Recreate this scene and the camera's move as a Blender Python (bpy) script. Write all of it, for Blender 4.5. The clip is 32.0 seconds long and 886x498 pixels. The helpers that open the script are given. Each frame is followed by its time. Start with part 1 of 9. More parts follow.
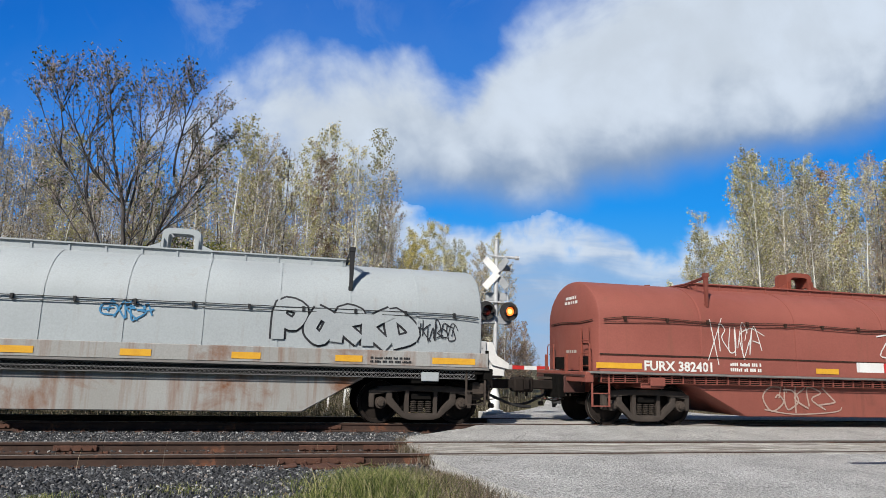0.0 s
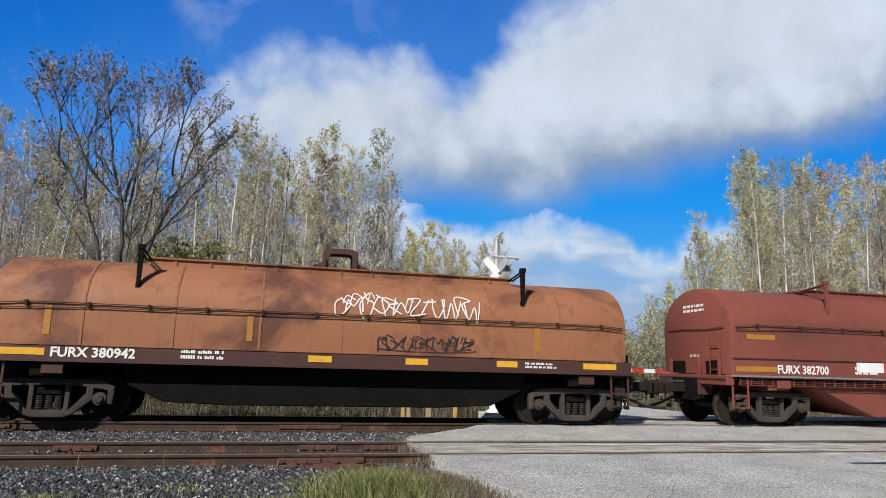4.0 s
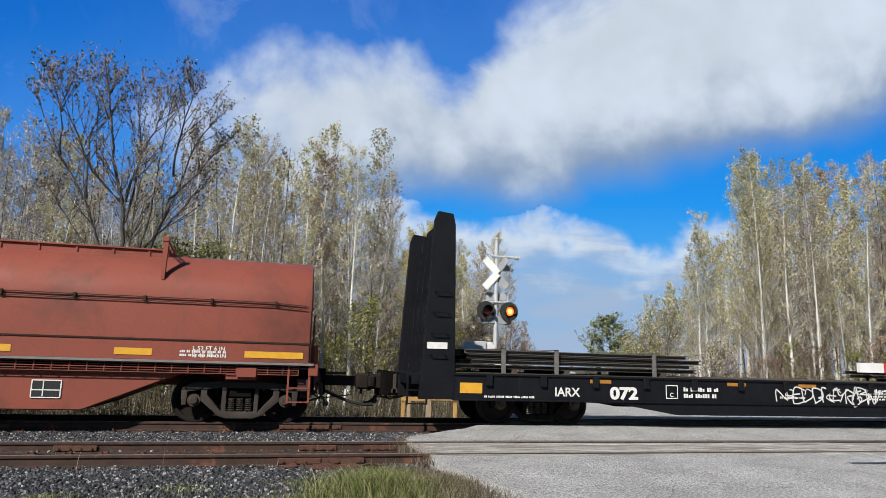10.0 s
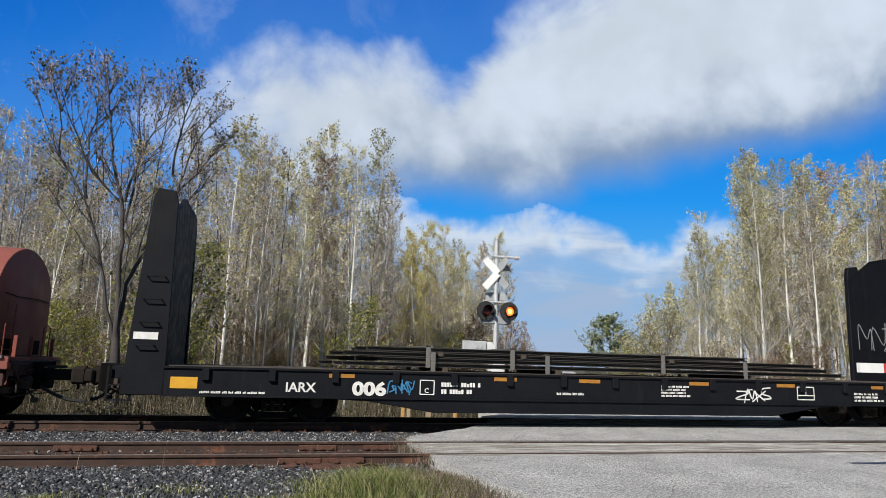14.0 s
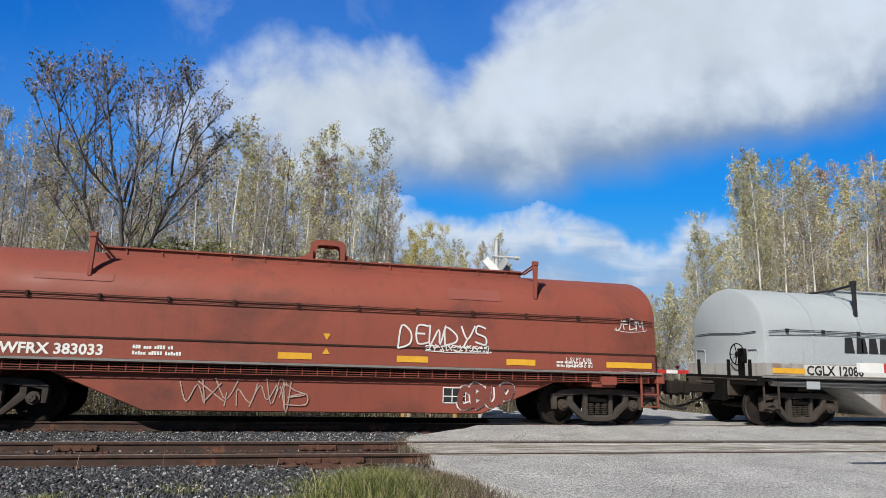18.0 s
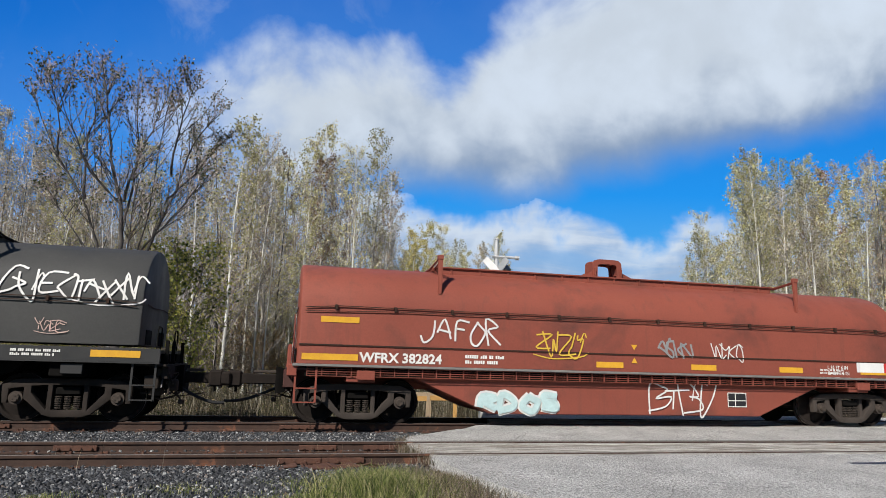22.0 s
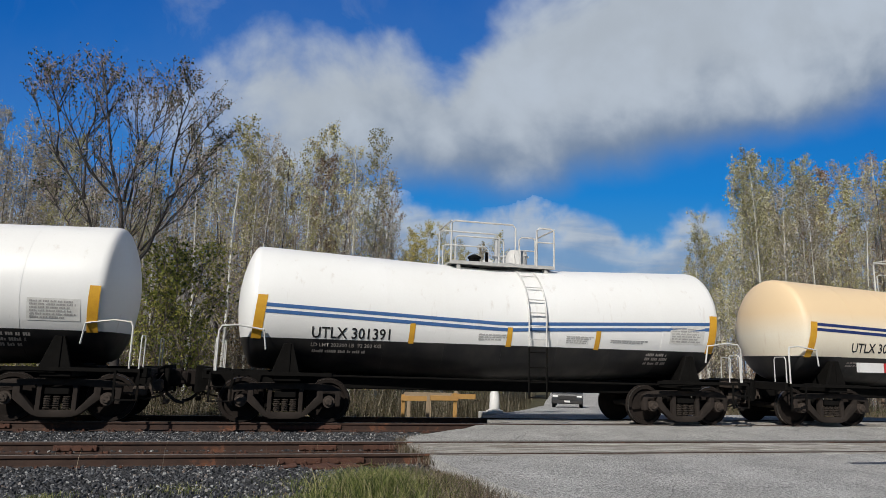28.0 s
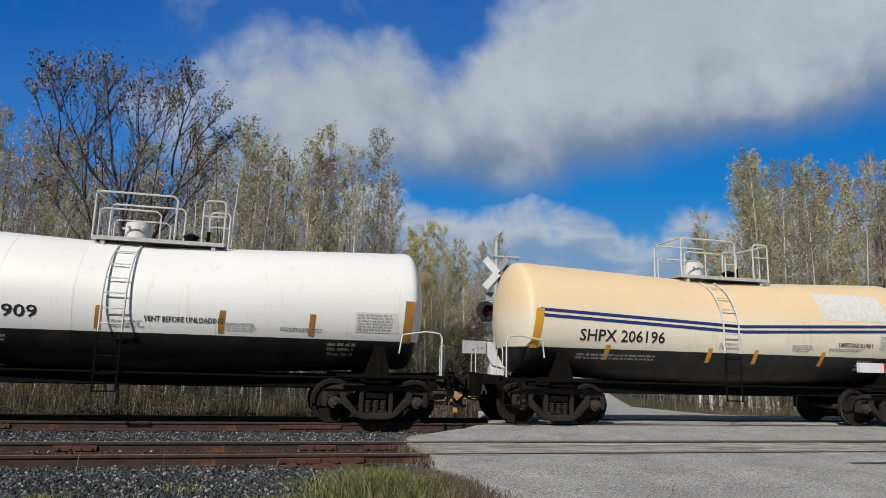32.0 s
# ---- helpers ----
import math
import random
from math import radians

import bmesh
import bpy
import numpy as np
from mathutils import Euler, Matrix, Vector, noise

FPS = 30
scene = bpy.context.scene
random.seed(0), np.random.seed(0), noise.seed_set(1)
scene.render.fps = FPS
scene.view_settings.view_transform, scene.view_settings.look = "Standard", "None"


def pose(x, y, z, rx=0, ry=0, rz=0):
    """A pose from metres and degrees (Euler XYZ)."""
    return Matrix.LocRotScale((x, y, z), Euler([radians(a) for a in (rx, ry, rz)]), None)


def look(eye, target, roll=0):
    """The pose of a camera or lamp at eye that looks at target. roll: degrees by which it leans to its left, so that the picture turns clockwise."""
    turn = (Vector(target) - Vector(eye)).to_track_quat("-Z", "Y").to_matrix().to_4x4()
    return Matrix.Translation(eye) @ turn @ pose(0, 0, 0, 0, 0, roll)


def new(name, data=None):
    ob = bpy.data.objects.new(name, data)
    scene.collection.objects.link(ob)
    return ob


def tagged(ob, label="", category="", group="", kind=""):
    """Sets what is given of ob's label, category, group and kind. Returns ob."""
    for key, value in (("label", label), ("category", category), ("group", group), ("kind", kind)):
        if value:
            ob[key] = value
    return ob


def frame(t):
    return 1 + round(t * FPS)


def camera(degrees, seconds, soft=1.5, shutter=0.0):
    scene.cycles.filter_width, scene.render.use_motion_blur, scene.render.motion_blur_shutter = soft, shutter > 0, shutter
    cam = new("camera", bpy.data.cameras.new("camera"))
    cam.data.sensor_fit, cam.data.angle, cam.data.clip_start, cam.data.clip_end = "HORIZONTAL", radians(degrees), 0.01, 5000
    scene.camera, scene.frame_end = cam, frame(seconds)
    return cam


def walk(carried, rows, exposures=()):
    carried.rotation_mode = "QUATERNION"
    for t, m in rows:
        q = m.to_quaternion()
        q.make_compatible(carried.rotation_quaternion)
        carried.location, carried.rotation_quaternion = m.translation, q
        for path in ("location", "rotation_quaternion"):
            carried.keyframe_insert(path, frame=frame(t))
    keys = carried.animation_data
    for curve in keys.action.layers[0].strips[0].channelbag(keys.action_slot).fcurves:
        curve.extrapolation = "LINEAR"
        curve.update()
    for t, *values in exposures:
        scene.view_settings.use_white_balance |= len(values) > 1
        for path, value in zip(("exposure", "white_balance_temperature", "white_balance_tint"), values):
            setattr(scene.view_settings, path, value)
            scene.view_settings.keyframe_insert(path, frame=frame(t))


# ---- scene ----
from collections import defaultdict

# ---------------------------------------------------------------- camera
EYE = Vector((0.0, -15.244, 1.311))
YAW, TILT, ROLL = 13.448, 9.996, 1.581
AIM = EYE + Vector((math.sin(radians(YAW)) * math.cos(radians(TILT)),
                    math.cos(radians(YAW)) * math.cos(radians(TILT)), math.sin(radians(TILT))))
cam = camera(68.58, 32.0, soft=0.8)
STAND = look(EYE, AIM, ROLL)
walk(cam, [(0.0, STAND), (32.0, STAND)],
     exposures=[(0.0, 0.0), (18.0, 0.0), (25.3, 0.0), (27.4, -0.5), (32.0, -0.55)])

# ---------------------------------------------------------------- light
SUN_EL, SUN_AZ = 38.0, 220.0          # azimuth clockwise from +y
world = bpy.data.worlds.new("sky")
scene.world = world
world.use_nodes = True
wn, wl = world.node_tree.nodes, world.node_tree.links
sky = wn.new("ShaderNodeTexSky")
sky.sky_type, sky.sun_disc = "NISHITA", False
sky.sun_elevation, sky.sun_rotation = radians(SUN_EL), radians(SUN_AZ)
sky.air_density, sky.dust_density, sky.ozone_density = 1.0, 0.25, 3.5
wn["Background"].inputs["Strength"].default_value = 0.05
deep = wn.new("ShaderNodeMix")            # a clear, deep blue autumn sky
deep.data_type, deep.blend_type = "RGBA", "MULTIPLY"
deep.inputs["Factor"].default_value = 1.0
deep.inputs["B"].default_value = (0.62, 0.86, 1.05, 1.0)
wl.new(sky.outputs["Color"], deep.inputs["A"])
wl.new(deep.outputs["Result"], wn["Background"].inputs["Color"])

sun = new("sun", bpy.data.lights.new("sun", "SUN"))
sun.data.energy, sun.data.angle, sun.data.color = 5.7, radians(0.55), (1.0, 0.96, 0.89)
sd = Vector((math.sin(radians(SUN_AZ)) * math.cos(radians(SUN_EL)),
             math.cos(radians(SUN_AZ)) * math.cos(radians(SUN_EL)), math.sin(radians(SUN_EL))))
sun.matrix_world = look(sd * 60, (0, 0, 0))

# ---------------------------------------------------------------- mesh helpers
def box(bm, x0, x1, y0, y1, z0, z1, bev=0.0):
    vs = [bm.verts.new(p) for p in ((x0, y0, z0), (x1, y0, z0), (x1, y1, z0), (x0, y1, z0),
                                    (x0, y0, z1), (x1, y0, z1), (x1, y1, z1), (x0, y1, z1))]
    fs = [bm.faces.new([vs[i] for i in q]) for q in ((3, 2, 1, 0), (4, 5, 6, 7), (0, 1, 5, 4),
                                                     (1, 2, 6, 5), (2, 3, 7, 6), (3, 0, 4, 7))]
    if bev:
        es = list({e for f in fs for e in f.edges})
        bmesh.ops.bevel(bm, geom=es, offset=bev, segments=1, affect="EDGES", profile=0.5)
    return bm


def prism(bm, pts, y0, y1, bev=0.0):
    """A polygon in x, z drawn through from y0 to y1."""
    a = [bm.verts.new((x, y0, z)) for x, z in pts]
    b = [bm.verts.new((x, y1, z)) for x, z in pts]
    n = len(pts)
    fs = [bm.faces.new(a), bm.faces.new(b[::-1])]
    fs += [bm.faces.new((a[i], b[i], b[(i + 1) % n], a[(i + 1) % n])) for i in range(n)]
    bmesh.ops.recalc_face_normals(bm, faces=fs)
    if bev:
        bmesh.ops.bevel(bm, geom=list({e for f in fs for e in f.edges}), offset=bev, segments=1, affect="EDGES", profile=0.5)
    return bm


def rod(bm, p0, p1, r, seg=6, r1=None, cap=True):
    p0, p1 = Vector(p0), Vector(p1)
    r1 = r if r1 is None else r1
    d = (p1 - p0).normalized()
    u = d.orthogonal().normalized()
    w = d.cross(u)
    ring = []
    for p, q in ((p0, r), (p1, r1)):
        ring.append([bm.verts.new(p + (u * math.cos(a) + w * math.sin(a)) * q)
                     for a in (2 * math.pi * i / seg for i in range(seg))])
    for i in range(seg):
        j = (i + 1) % seg
        bm.faces.new((ring[0][i], ring[0][j], ring[1][j], ring[1][i]))
    if cap:
        bm.faces.new(ring[0][::-1])
        bm.faces.new(ring[1])
    return bm


def pipe(bm, pts, r, seg=6):
    """A bent rod through the points."""
    pts = [Vector(p) for p in pts]
    ref = None
    prev = None
    for i, p in enumerate(pts):
        d = (pts[min(i + 1, len(pts) - 1)] - pts[max(i - 1, 0)]).normalized()
        if ref is None:
            ref = d.orthogonal().normalized()
        ref = (ref - d * ref.dot(d)).normalized()
        w = d.cross(ref)
        ring = [bm.verts.new(p + (ref * math.cos(a) + w * math.sin(a)) * r)
                for a in (2 * math.pi * k / seg for k in range(seg))]
        if prev:
            for k in range(seg):
                j = (k + 1) % seg
                bm.faces.new((prev[k], prev[j], ring[j], ring[k]))
        else:
            bm.faces.new(ring[::-1])
        prev = ring
    bm.faces.new(prev)
    return bm


def lathe(bm, prof, seg=28, axis="y"):
    """prof: (radius, along) pairs turned about the axis."""
    rings = []
    for r, a in prof:
        ring = []
        for i in range(seg):
            t = 2 * math.pi * i / seg
            c, s = math.cos(t) * r, math.sin(t) * r
            ring.append(bm.verts.new((c, a, s) if axis == "y" else (a, c, s) if axis == "x" else (c, s, a)))
        rings.append(ring)
    fs = []
    for p, q in zip(rings, rings[1:]):
        for i in range(seg):
            j = (i + 1) % seg
            fs.append(bm.faces.new((p[i], p[j], q[j], q[i])))
    fs.append(bm.faces.new(rings[0]))
    fs.append(bm.faces.new(rings[-1]))
    bmesh.ops.recalc_face_normals(bm, faces=fs)
    return bm


def loft(bm, rings, closed=False, caps=True):
    rows = [[bm.verts.new(p) for p in r] for r in rings]
    n = len(rows[0])
    fs = []
    for a, b in zip(rows, rows[1:]):
        for i in range(n if closed else n - 1):
            j = (i + 1) % n
            fs.append(bm.faces.new((a[i], a[j], b[j], b[i])))
    if caps:
        fs += [bm.faces.new(rows[0]), bm.faces.new(rows[-1])]
    bmesh.ops.recalc_face_normals(bm, faces=fs)
    return bm


def mesh_of(name, bm, smooth=35):
    me = bpy.data.meshes.new(name)
    bm.to_mesh(me)
    bm.free()
    if smooth:
        me.shade_smooth()
        me.set_sharp_from_angle(angle=radians(smooth))
    return me


def part(name, data, material, parent, label=""):
    """One mesh object under a thing or a part; data is a bmesh or a mesh that is shared."""
    me = data if isinstance(data, bpy.types.Mesh) else mesh_of(name, data)
    if not me.materials:
        me.materials.append(None)
    ob = new(name, me)
    ob.material_slots[0].link = "OBJECT"
    ob.material_slots[0].material = material
    if parent is not None:
        ob.parent = parent
    if label:
        ob["label"] = label
    return ob


def thing(name, label, category, group="", at=None, kind=""):
    ob = tagged(new(name), label, category, group, kind)
    ob.empty_display_size = 0.3
    if at is not None:
        ob.matrix_basis = at
    return ob


CACHE = {}


def shared(key, make):
    """The mesh of that key, built once."""
    if key not in CACHE:
        CACHE[key] = mesh_of(str(key), make())
    return CACHE[key]


def B():
    return bmesh.new()

# ---------------------------------------------------------------- materials
def material(name):
    m = bpy.data.materials.new(name)
    m.use_nodes = True
    return m, m.node_tree.nodes, m.node_tree.links, m.node_tree.nodes["Principled BSDF"]


def rgba(c):
    return (c[0], c[1], c[2], 1.0)


def noise_node(n, l, vec, scale, detail=4, rough=0.55, dist=0.0):
    t = n.new("ShaderNodeTexNoise")
    t.inputs["Scale"].default_value, t.inputs["Detail"].default_value = scale, detail
    t.inputs["Roughness"].default_value, t.inputs["Distortion"].default_value = rough, dist
    l.new(vec, t.inputs["Vector"])
    return t.outputs["Fac"]


def mapped(n, l, seed=0.0, scale=(1, 1, 1), coord="Object"):
    tc = n.new("ShaderNodeTexCoord")
    mp = n.new("ShaderNodeMapping")
    mp.inputs["Location"].default_value = (seed * 7.3, seed * 3.1, seed * 5.7)
    mp.inputs["Scale"].default_value = scale
    l.new(tc.outputs[coord], mp.inputs["Vector"])
    return mp.outputs["Vector"]


def ramp(n, l, fac, stops, mode="LINEAR"):
    r = n.new("ShaderNodeValToRGB")
    r.color_ramp.interpolation = mode
    e = r.color_ramp.elements
    while len(e) < len(stops):
        e.new(0.5)
    for k, (p, c) in zip(e, stops):
        k.position, k.color = p, rgba(c) if isinstance(c, (tuple, list)) else (c, c, c, 1)
    l.new(fac, r.inputs["Fac"])
    return r.outputs["Color"]


def mix(n, l, fac, a, b, mode="MIX"):
    m = n.new("ShaderNodeMix")
    m.data_type, m.blend_type = "RGBA", mode
    for sock, v in ((m.inputs["Factor"], fac), (m.inputs["A"], a), (m.inputs["B"], b)):
        if isinstance(v, (int, float)):
            sock.default_value = v
        elif isinstance(v, tuple):
            sock.default_value = rgba(v)
        else:
            l.new(v, sock)
    return m.outputs["Result"]


def weathered(name, base, alt, rough=0.6, scale=1.2, contrast=0.5, streak=None, streak_amt=0.0,
              rust=None, rust_amt=0.0, rust_scale=1.5, bump=0.15, fine=40.0, metal=0.0, seed=0.0, spec=0.4, soft=0.0):
    """Paint or metal with fading, run-down streaks, rust patches and grain."""
    m, n, l, p = material(name)
    v = mapped(n, l, seed)
    lo, hi = 0.5 - contrast * 0.3, 0.5 + contrast * 0.3
    col = mix(n, l, ramp(n, l, noise_node(n, l, v, scale, 5), ((lo, 0.0), (hi, 1.0))), base, alt)
    if streak:
        sv = mapped(n, l, seed + 2, (2.6, 2.6, 0.22))
        f = ramp(n, l, noise_node(n, l, sv, 2.0, 5, 0.65), ((0.62 - streak_amt * 0.3, 0.0), (0.80, min(1.0, 0.45 + streak_amt))))
        col = mix(n, l, f, col, streak)
    if rust:
        f = ramp(n, l, noise_node(n, l, mapped(n, l, seed + 5), rust_scale, 8, 0.65, 0.4),
                 ((0.74 - rust_amt * 0.4 - soft * 0.9, 0.0), (0.80 - rust_amt * 0.36 + soft * 0.3, 1.0)))
        col = mix(n, l, f, col, rust)
    g = noise_node(n, l, v, fine, 3)
    col = mix(n, l, 0.16, col, mix(n, l, g, (0.0, 0.0, 0.0), (1.0, 1.0, 1.0)), "OVERLAY")
    l.new(col, p.inputs["Base Color"])
    rr = ramp(n, l, noise_node(n, l, v, scale * 3, 3), ((0.3, max(0.05, rough - 0.12)), (0.7, min(1, rough + 0.12))))
    l.new(rr, p.inputs["Roughness"])
    p.inputs["Metallic"].default_value = metal
    p.inputs["Specular IOR Level"].default_value = spec
    if bump:
        b = n.new("ShaderNodeBump")
        b.inputs["Strength"].default_value, b.inputs["Distance"].default_value = bump, 0.01
        l.new(noise_node(n, l, v, fine * 0.4, 4), b.inputs["Height"])
        l.new(b.outputs["Normal"], p.inputs["Normal"])
    return m


def plain(name, c, rough=0.55, metal=0.0, var=0.25, scale=6.0):
    d = tuple(k * (1 - var) for k in c)
    return weathered(name, c, d, rough, scale, 0.9, bump=0.05, metal=metal)


def glow(name, c, strength):
    m, n, l, p = material(name)
    p.inputs["Base Color"].default_value = rgba(c)
    p.inputs["Emission Color"].default_value = rgba(c)
    p.inputs["Emission Strength"].default_value = strength
    return m


RUST = (0.16, 0.062, 0.03)
# black steel, taken darker still to put the deep underframe shade into its colour
M_BLACK = weathered("shaded_black_steel", (0.005, 0.0047, 0.0045), (0.010, 0.009, 0.008), 0.9, 2.0, 0.9, rust=(0.016, 0.011, 0.008), rust_amt=0.25, spec=0.08)
M_BELT = weathered("rusty_rod", (0.030, 0.018, 0.014), (0.055, 0.030, 0.021), 0.8, 5.0, 1.0, spec=0.15)
M_TRUCK = weathered("grimy_cast_steel", (0.020, 0.0165, 0.0145), (0.042, 0.033, 0.028), 0.85, 3.0, 1.0, rust=(0.055, 0.032, 0.022), rust_amt=0.25, spec=0.15)
M_TRUCKPALE = weathered("dusty_cast_steel", (0.040, 0.033, 0.029), (0.068, 0.055, 0.047), 0.85, 3.0, 1.0, rust=(0.10, 0.06, 0.04), rust_amt=0.25, spec=0.15)
M_SPRING = weathered("spring_steel", (0.03, 0.024, 0.02), (0.05, 0.04, 0.033), 0.8, 8.0, 1.0, spec=0.15)
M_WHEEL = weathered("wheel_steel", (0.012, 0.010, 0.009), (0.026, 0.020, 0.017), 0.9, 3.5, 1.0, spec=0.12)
M_TREAD = weathered("polished_tread", (0.35, 0.33, 0.31), (0.22, 0.2, 0.19), 0.35, 5.0, 0.8, metal=0.9)
M_CAP = weathered("bearing_cap_steel", (0.035, 0.028, 0.024), (0.075, 0.058, 0.047), 0.75, 9.0, 1.0, spec=0.2)
M_HOSE = plain("black_rubber", (0.02, 0.02, 0.02), 0.7)
M_YELLOW = weathered("yellow_reflector", (0.70, 0.38, 0.03), (0.60, 0.30, 0.03), 0.45, 6.0, 0.8, rust=(0.25, 0.13, 0.04), rust_amt=0.15)
M_YDIM = weathered("dull_orange_reflector", (0.42, 0.19, 0.025), (0.30, 0.13, 0.03), 0.55, 6.0, 0.8)
M_WHITE = weathered("white_stencil", (0.78, 0.77, 0.74), (0.62, 0.60, 0.56), 0.6, 9.0, 0.8)
M_DIMWHITE = weathered("faded_white_stencil", (0.50, 0.46, 0.42), (0.34, 0.29, 0.26), 0.7, 9.0, 0.9)
M_INK = plain("black_stencil", (0.02, 0.02, 0.022), 0.6)
M_CREAM = plain("cream_stencil", (0.66, 0.56, 0.36), 0.6)
# ---------------------------------------------------------------- materials of the place and the train
M_WALK = weathered("grey_walkway_edge", (0.22, 0.21, 0.20), (0.15, 0.14, 0.13), 0.6, 4.0, 0.9, rust=RUST, rust_amt=0.1)
M_GRATE = weathered("galvanised_grating", (0.16, 0.16, 0.16), (0.10, 0.10, 0.10), 0.6, 4.0, 0.9)
M_FLAT = weathered("black_flatcar_paint", (0.005, 0.0055, 0.008), (0.009, 0.0096, 0.0125), 0.6, 1.5, 0.9, streak=(0.03, 0.027, 0.024), streak_amt=0.1, spec=0.15)
M_DECK = weathered("dark_oiled_timber", (0.045, 0.036, 0.028), (0.085, 0.066, 0.05), 0.85, 4.0, 1.0)
M_BEAM = weathered("mill_scale_steel", (0.040, 0.036, 0.033), (0.075, 0.065, 0.056), 0.6, 1.5, 1.0, rust=(0.09, 0.05, 0.03), rust_amt=0.25, metal=0.35)
M_BEAM2 = weathered("paler_mill_steel", (0.09, 0.082, 0.074), (0.14, 0.12, 0.105), 0.6, 1.5, 1.0, metal=0.35)
M_STRAP = weathered("grey_strap", (0.10, 0.095, 0.09), (0.16, 0.15, 0.14), 0.7, 5.0, 0.8)
M_TANKRAIL = weathered("white_tubing", (0.72, 0.71, 0.68), (0.55, 0.53, 0.5), 0.5, 5.0, 0.8, rust=RUST, rust_amt=0.05)
M_TANKPLAT = weathered("grey_grating", (0.55, 0.54, 0.52), (0.40, 0.39, 0.37), 0.7, 5.0, 0.8)


def hood_paint(name, base, alt, streak, amt, rust, ramt, seed, rough=0.6, contrast=0.6, rscale=0.7, soft=0.02):
    return weathered(name, base, alt, rough, 0.45, contrast, streak, amt, rust, ramt, rscale, 0.06, 30.0, seed=seed, spec=0.25, soft=soft)


P_GREY = [hood_paint("pale_grey_hood_%s" % k, (0.375, 0.405, 0.42), (0.325, 0.35, 0.365), (0.30, 0.285, 0.26), 0.16, (0.34, 0.22, 0.15), 0.04, 3 + 4 * i)
          for i, k in enumerate("abcd")]
P_GREYLOW = hood_paint("stained_grey_band", (0.345, 0.345, 0.335), (0.28, 0.272, 0.255), (0.20, 0.095, 0.052), 0.46, (0.19, 0.088, 0.048), 0.36, 9, 0.6, 0.6, 0.8, 0.06)
P_RED = [hood_paint("oxide_red_hood_%s" % k, b, a, (0.125, 0.05, 0.038), 0.22, (0.115, 0.044, 0.034), 0.30, 11 + 3 * i, 0.6, 0.8, 0.5, 0.10)
         for i, (k, b, a) in enumerate((("a", (0.255, 0.080, 0.060), (0.205, 0.066, 0.050)), ("b", (0.262, 0.070, 0.046), (0.210, 0.058, 0.040)),
                                        ("c", (0.210, 0.060, 0.044), (0.165, 0.049, 0.037))))]
P_PINK = hood_paint("faded_pinkish_red", (0.285, 0.092, 0.071), (0.225, 0.070, 0.054), (0.20, 0.08, 0.055), 0.22, (0.13, 0.06, 0.045), 0.10, 33)
P_RUST = [hood_paint("rusted_brown_hood_%s" % k, b, a, st, sa, r, ra, 41 + 5 * i, 0.65, 0.9, 1.35 if k in "dgi" else 0.62, 0.012 if k in "dgi" else 0.07)
          for i, (k, b, a, st, sa, r, ra) in enumerate((
              ("a", (0.125, 0.050, 0.030), (0.21, 0.085, 0.042), (0.075, 0.032, 0.025), 0.4, (0.060, 0.030, 0.025), 0.62),
              ("b", (0.12, 0.032, 0.021), (0.165, 0.042, 0.026), (0.08, 0.03, 0.024), 0.3, (0.062, 0.029, 0.025), 0.50),
              ("c", (0.25, 0.100, 0.050), (0.31, 0.135, 0.068), (0.14, 0.055, 0.035), 0.25, (0.11, 0.045, 0.032), 0.50),
              ("d", (0.40, 0.235, 0.170), (0.34, 0.185, 0.130), (0.20, 0.095, 0.065), 0.32, (0.13, 0.062, 0.045), 0.46),
              ("e", (0.115, 0.042, 0.034), (0.140, 0.050, 0.040), (0.085, 0.034, 0.028), 0.2, (0.08, 0.035, 0.028), 0.2),
              ("f", (0.235, 0.110, 0.068), (0.19, 0.088, 0.055), (0.12, 0.055, 0.038), 0.15, (0.15, 0.068, 0.045), 0.25),
              ("g", (0.42, 0.26, 0.19), (0.34, 0.19, 0.135), (0.17, 0.075, 0.05), 0.36, (0.105, 0.046, 0.033), 0.60),
              ("h", (0.11, 0.034, 0.030), (0.135, 0.044, 0.036), (0.08, 0.03, 0.026), 0.15, (0.15, 0.05, 0.036), 0.15),
              ("i", (0.19, 0.082, 0.052), (0.145, 0.060, 0.042), (0.26, 0.15, 0.10), 0.2, (0.26, 0.14, 0.095), 0.20)))]
P_BLACK = [hood_paint("faded_black_hood_%s" % k, (0.040, 0.040, 0.041), (0.055, 0.054, 0.052), (0.085, 0.08, 0.075), 0.06, (0.03, 0.03, 0.031), 0.12, 71 + 3 * i)
           for i, k in enumerate("ab")]
P_SILL = weathered("brown_side_sill", (0.050, 0.020, 0.017), (0.075, 0.030, 0.024), 0.6, 2.0, 0.8, streak=(0.06, 0.03, 0.025), streak_amt=0.2)
P_SILLK = weathered("black_side_sill", (0.02, 0.02, 0.021), (0.034, 0.033, 0.032), 0.55, 2.0, 0.8)


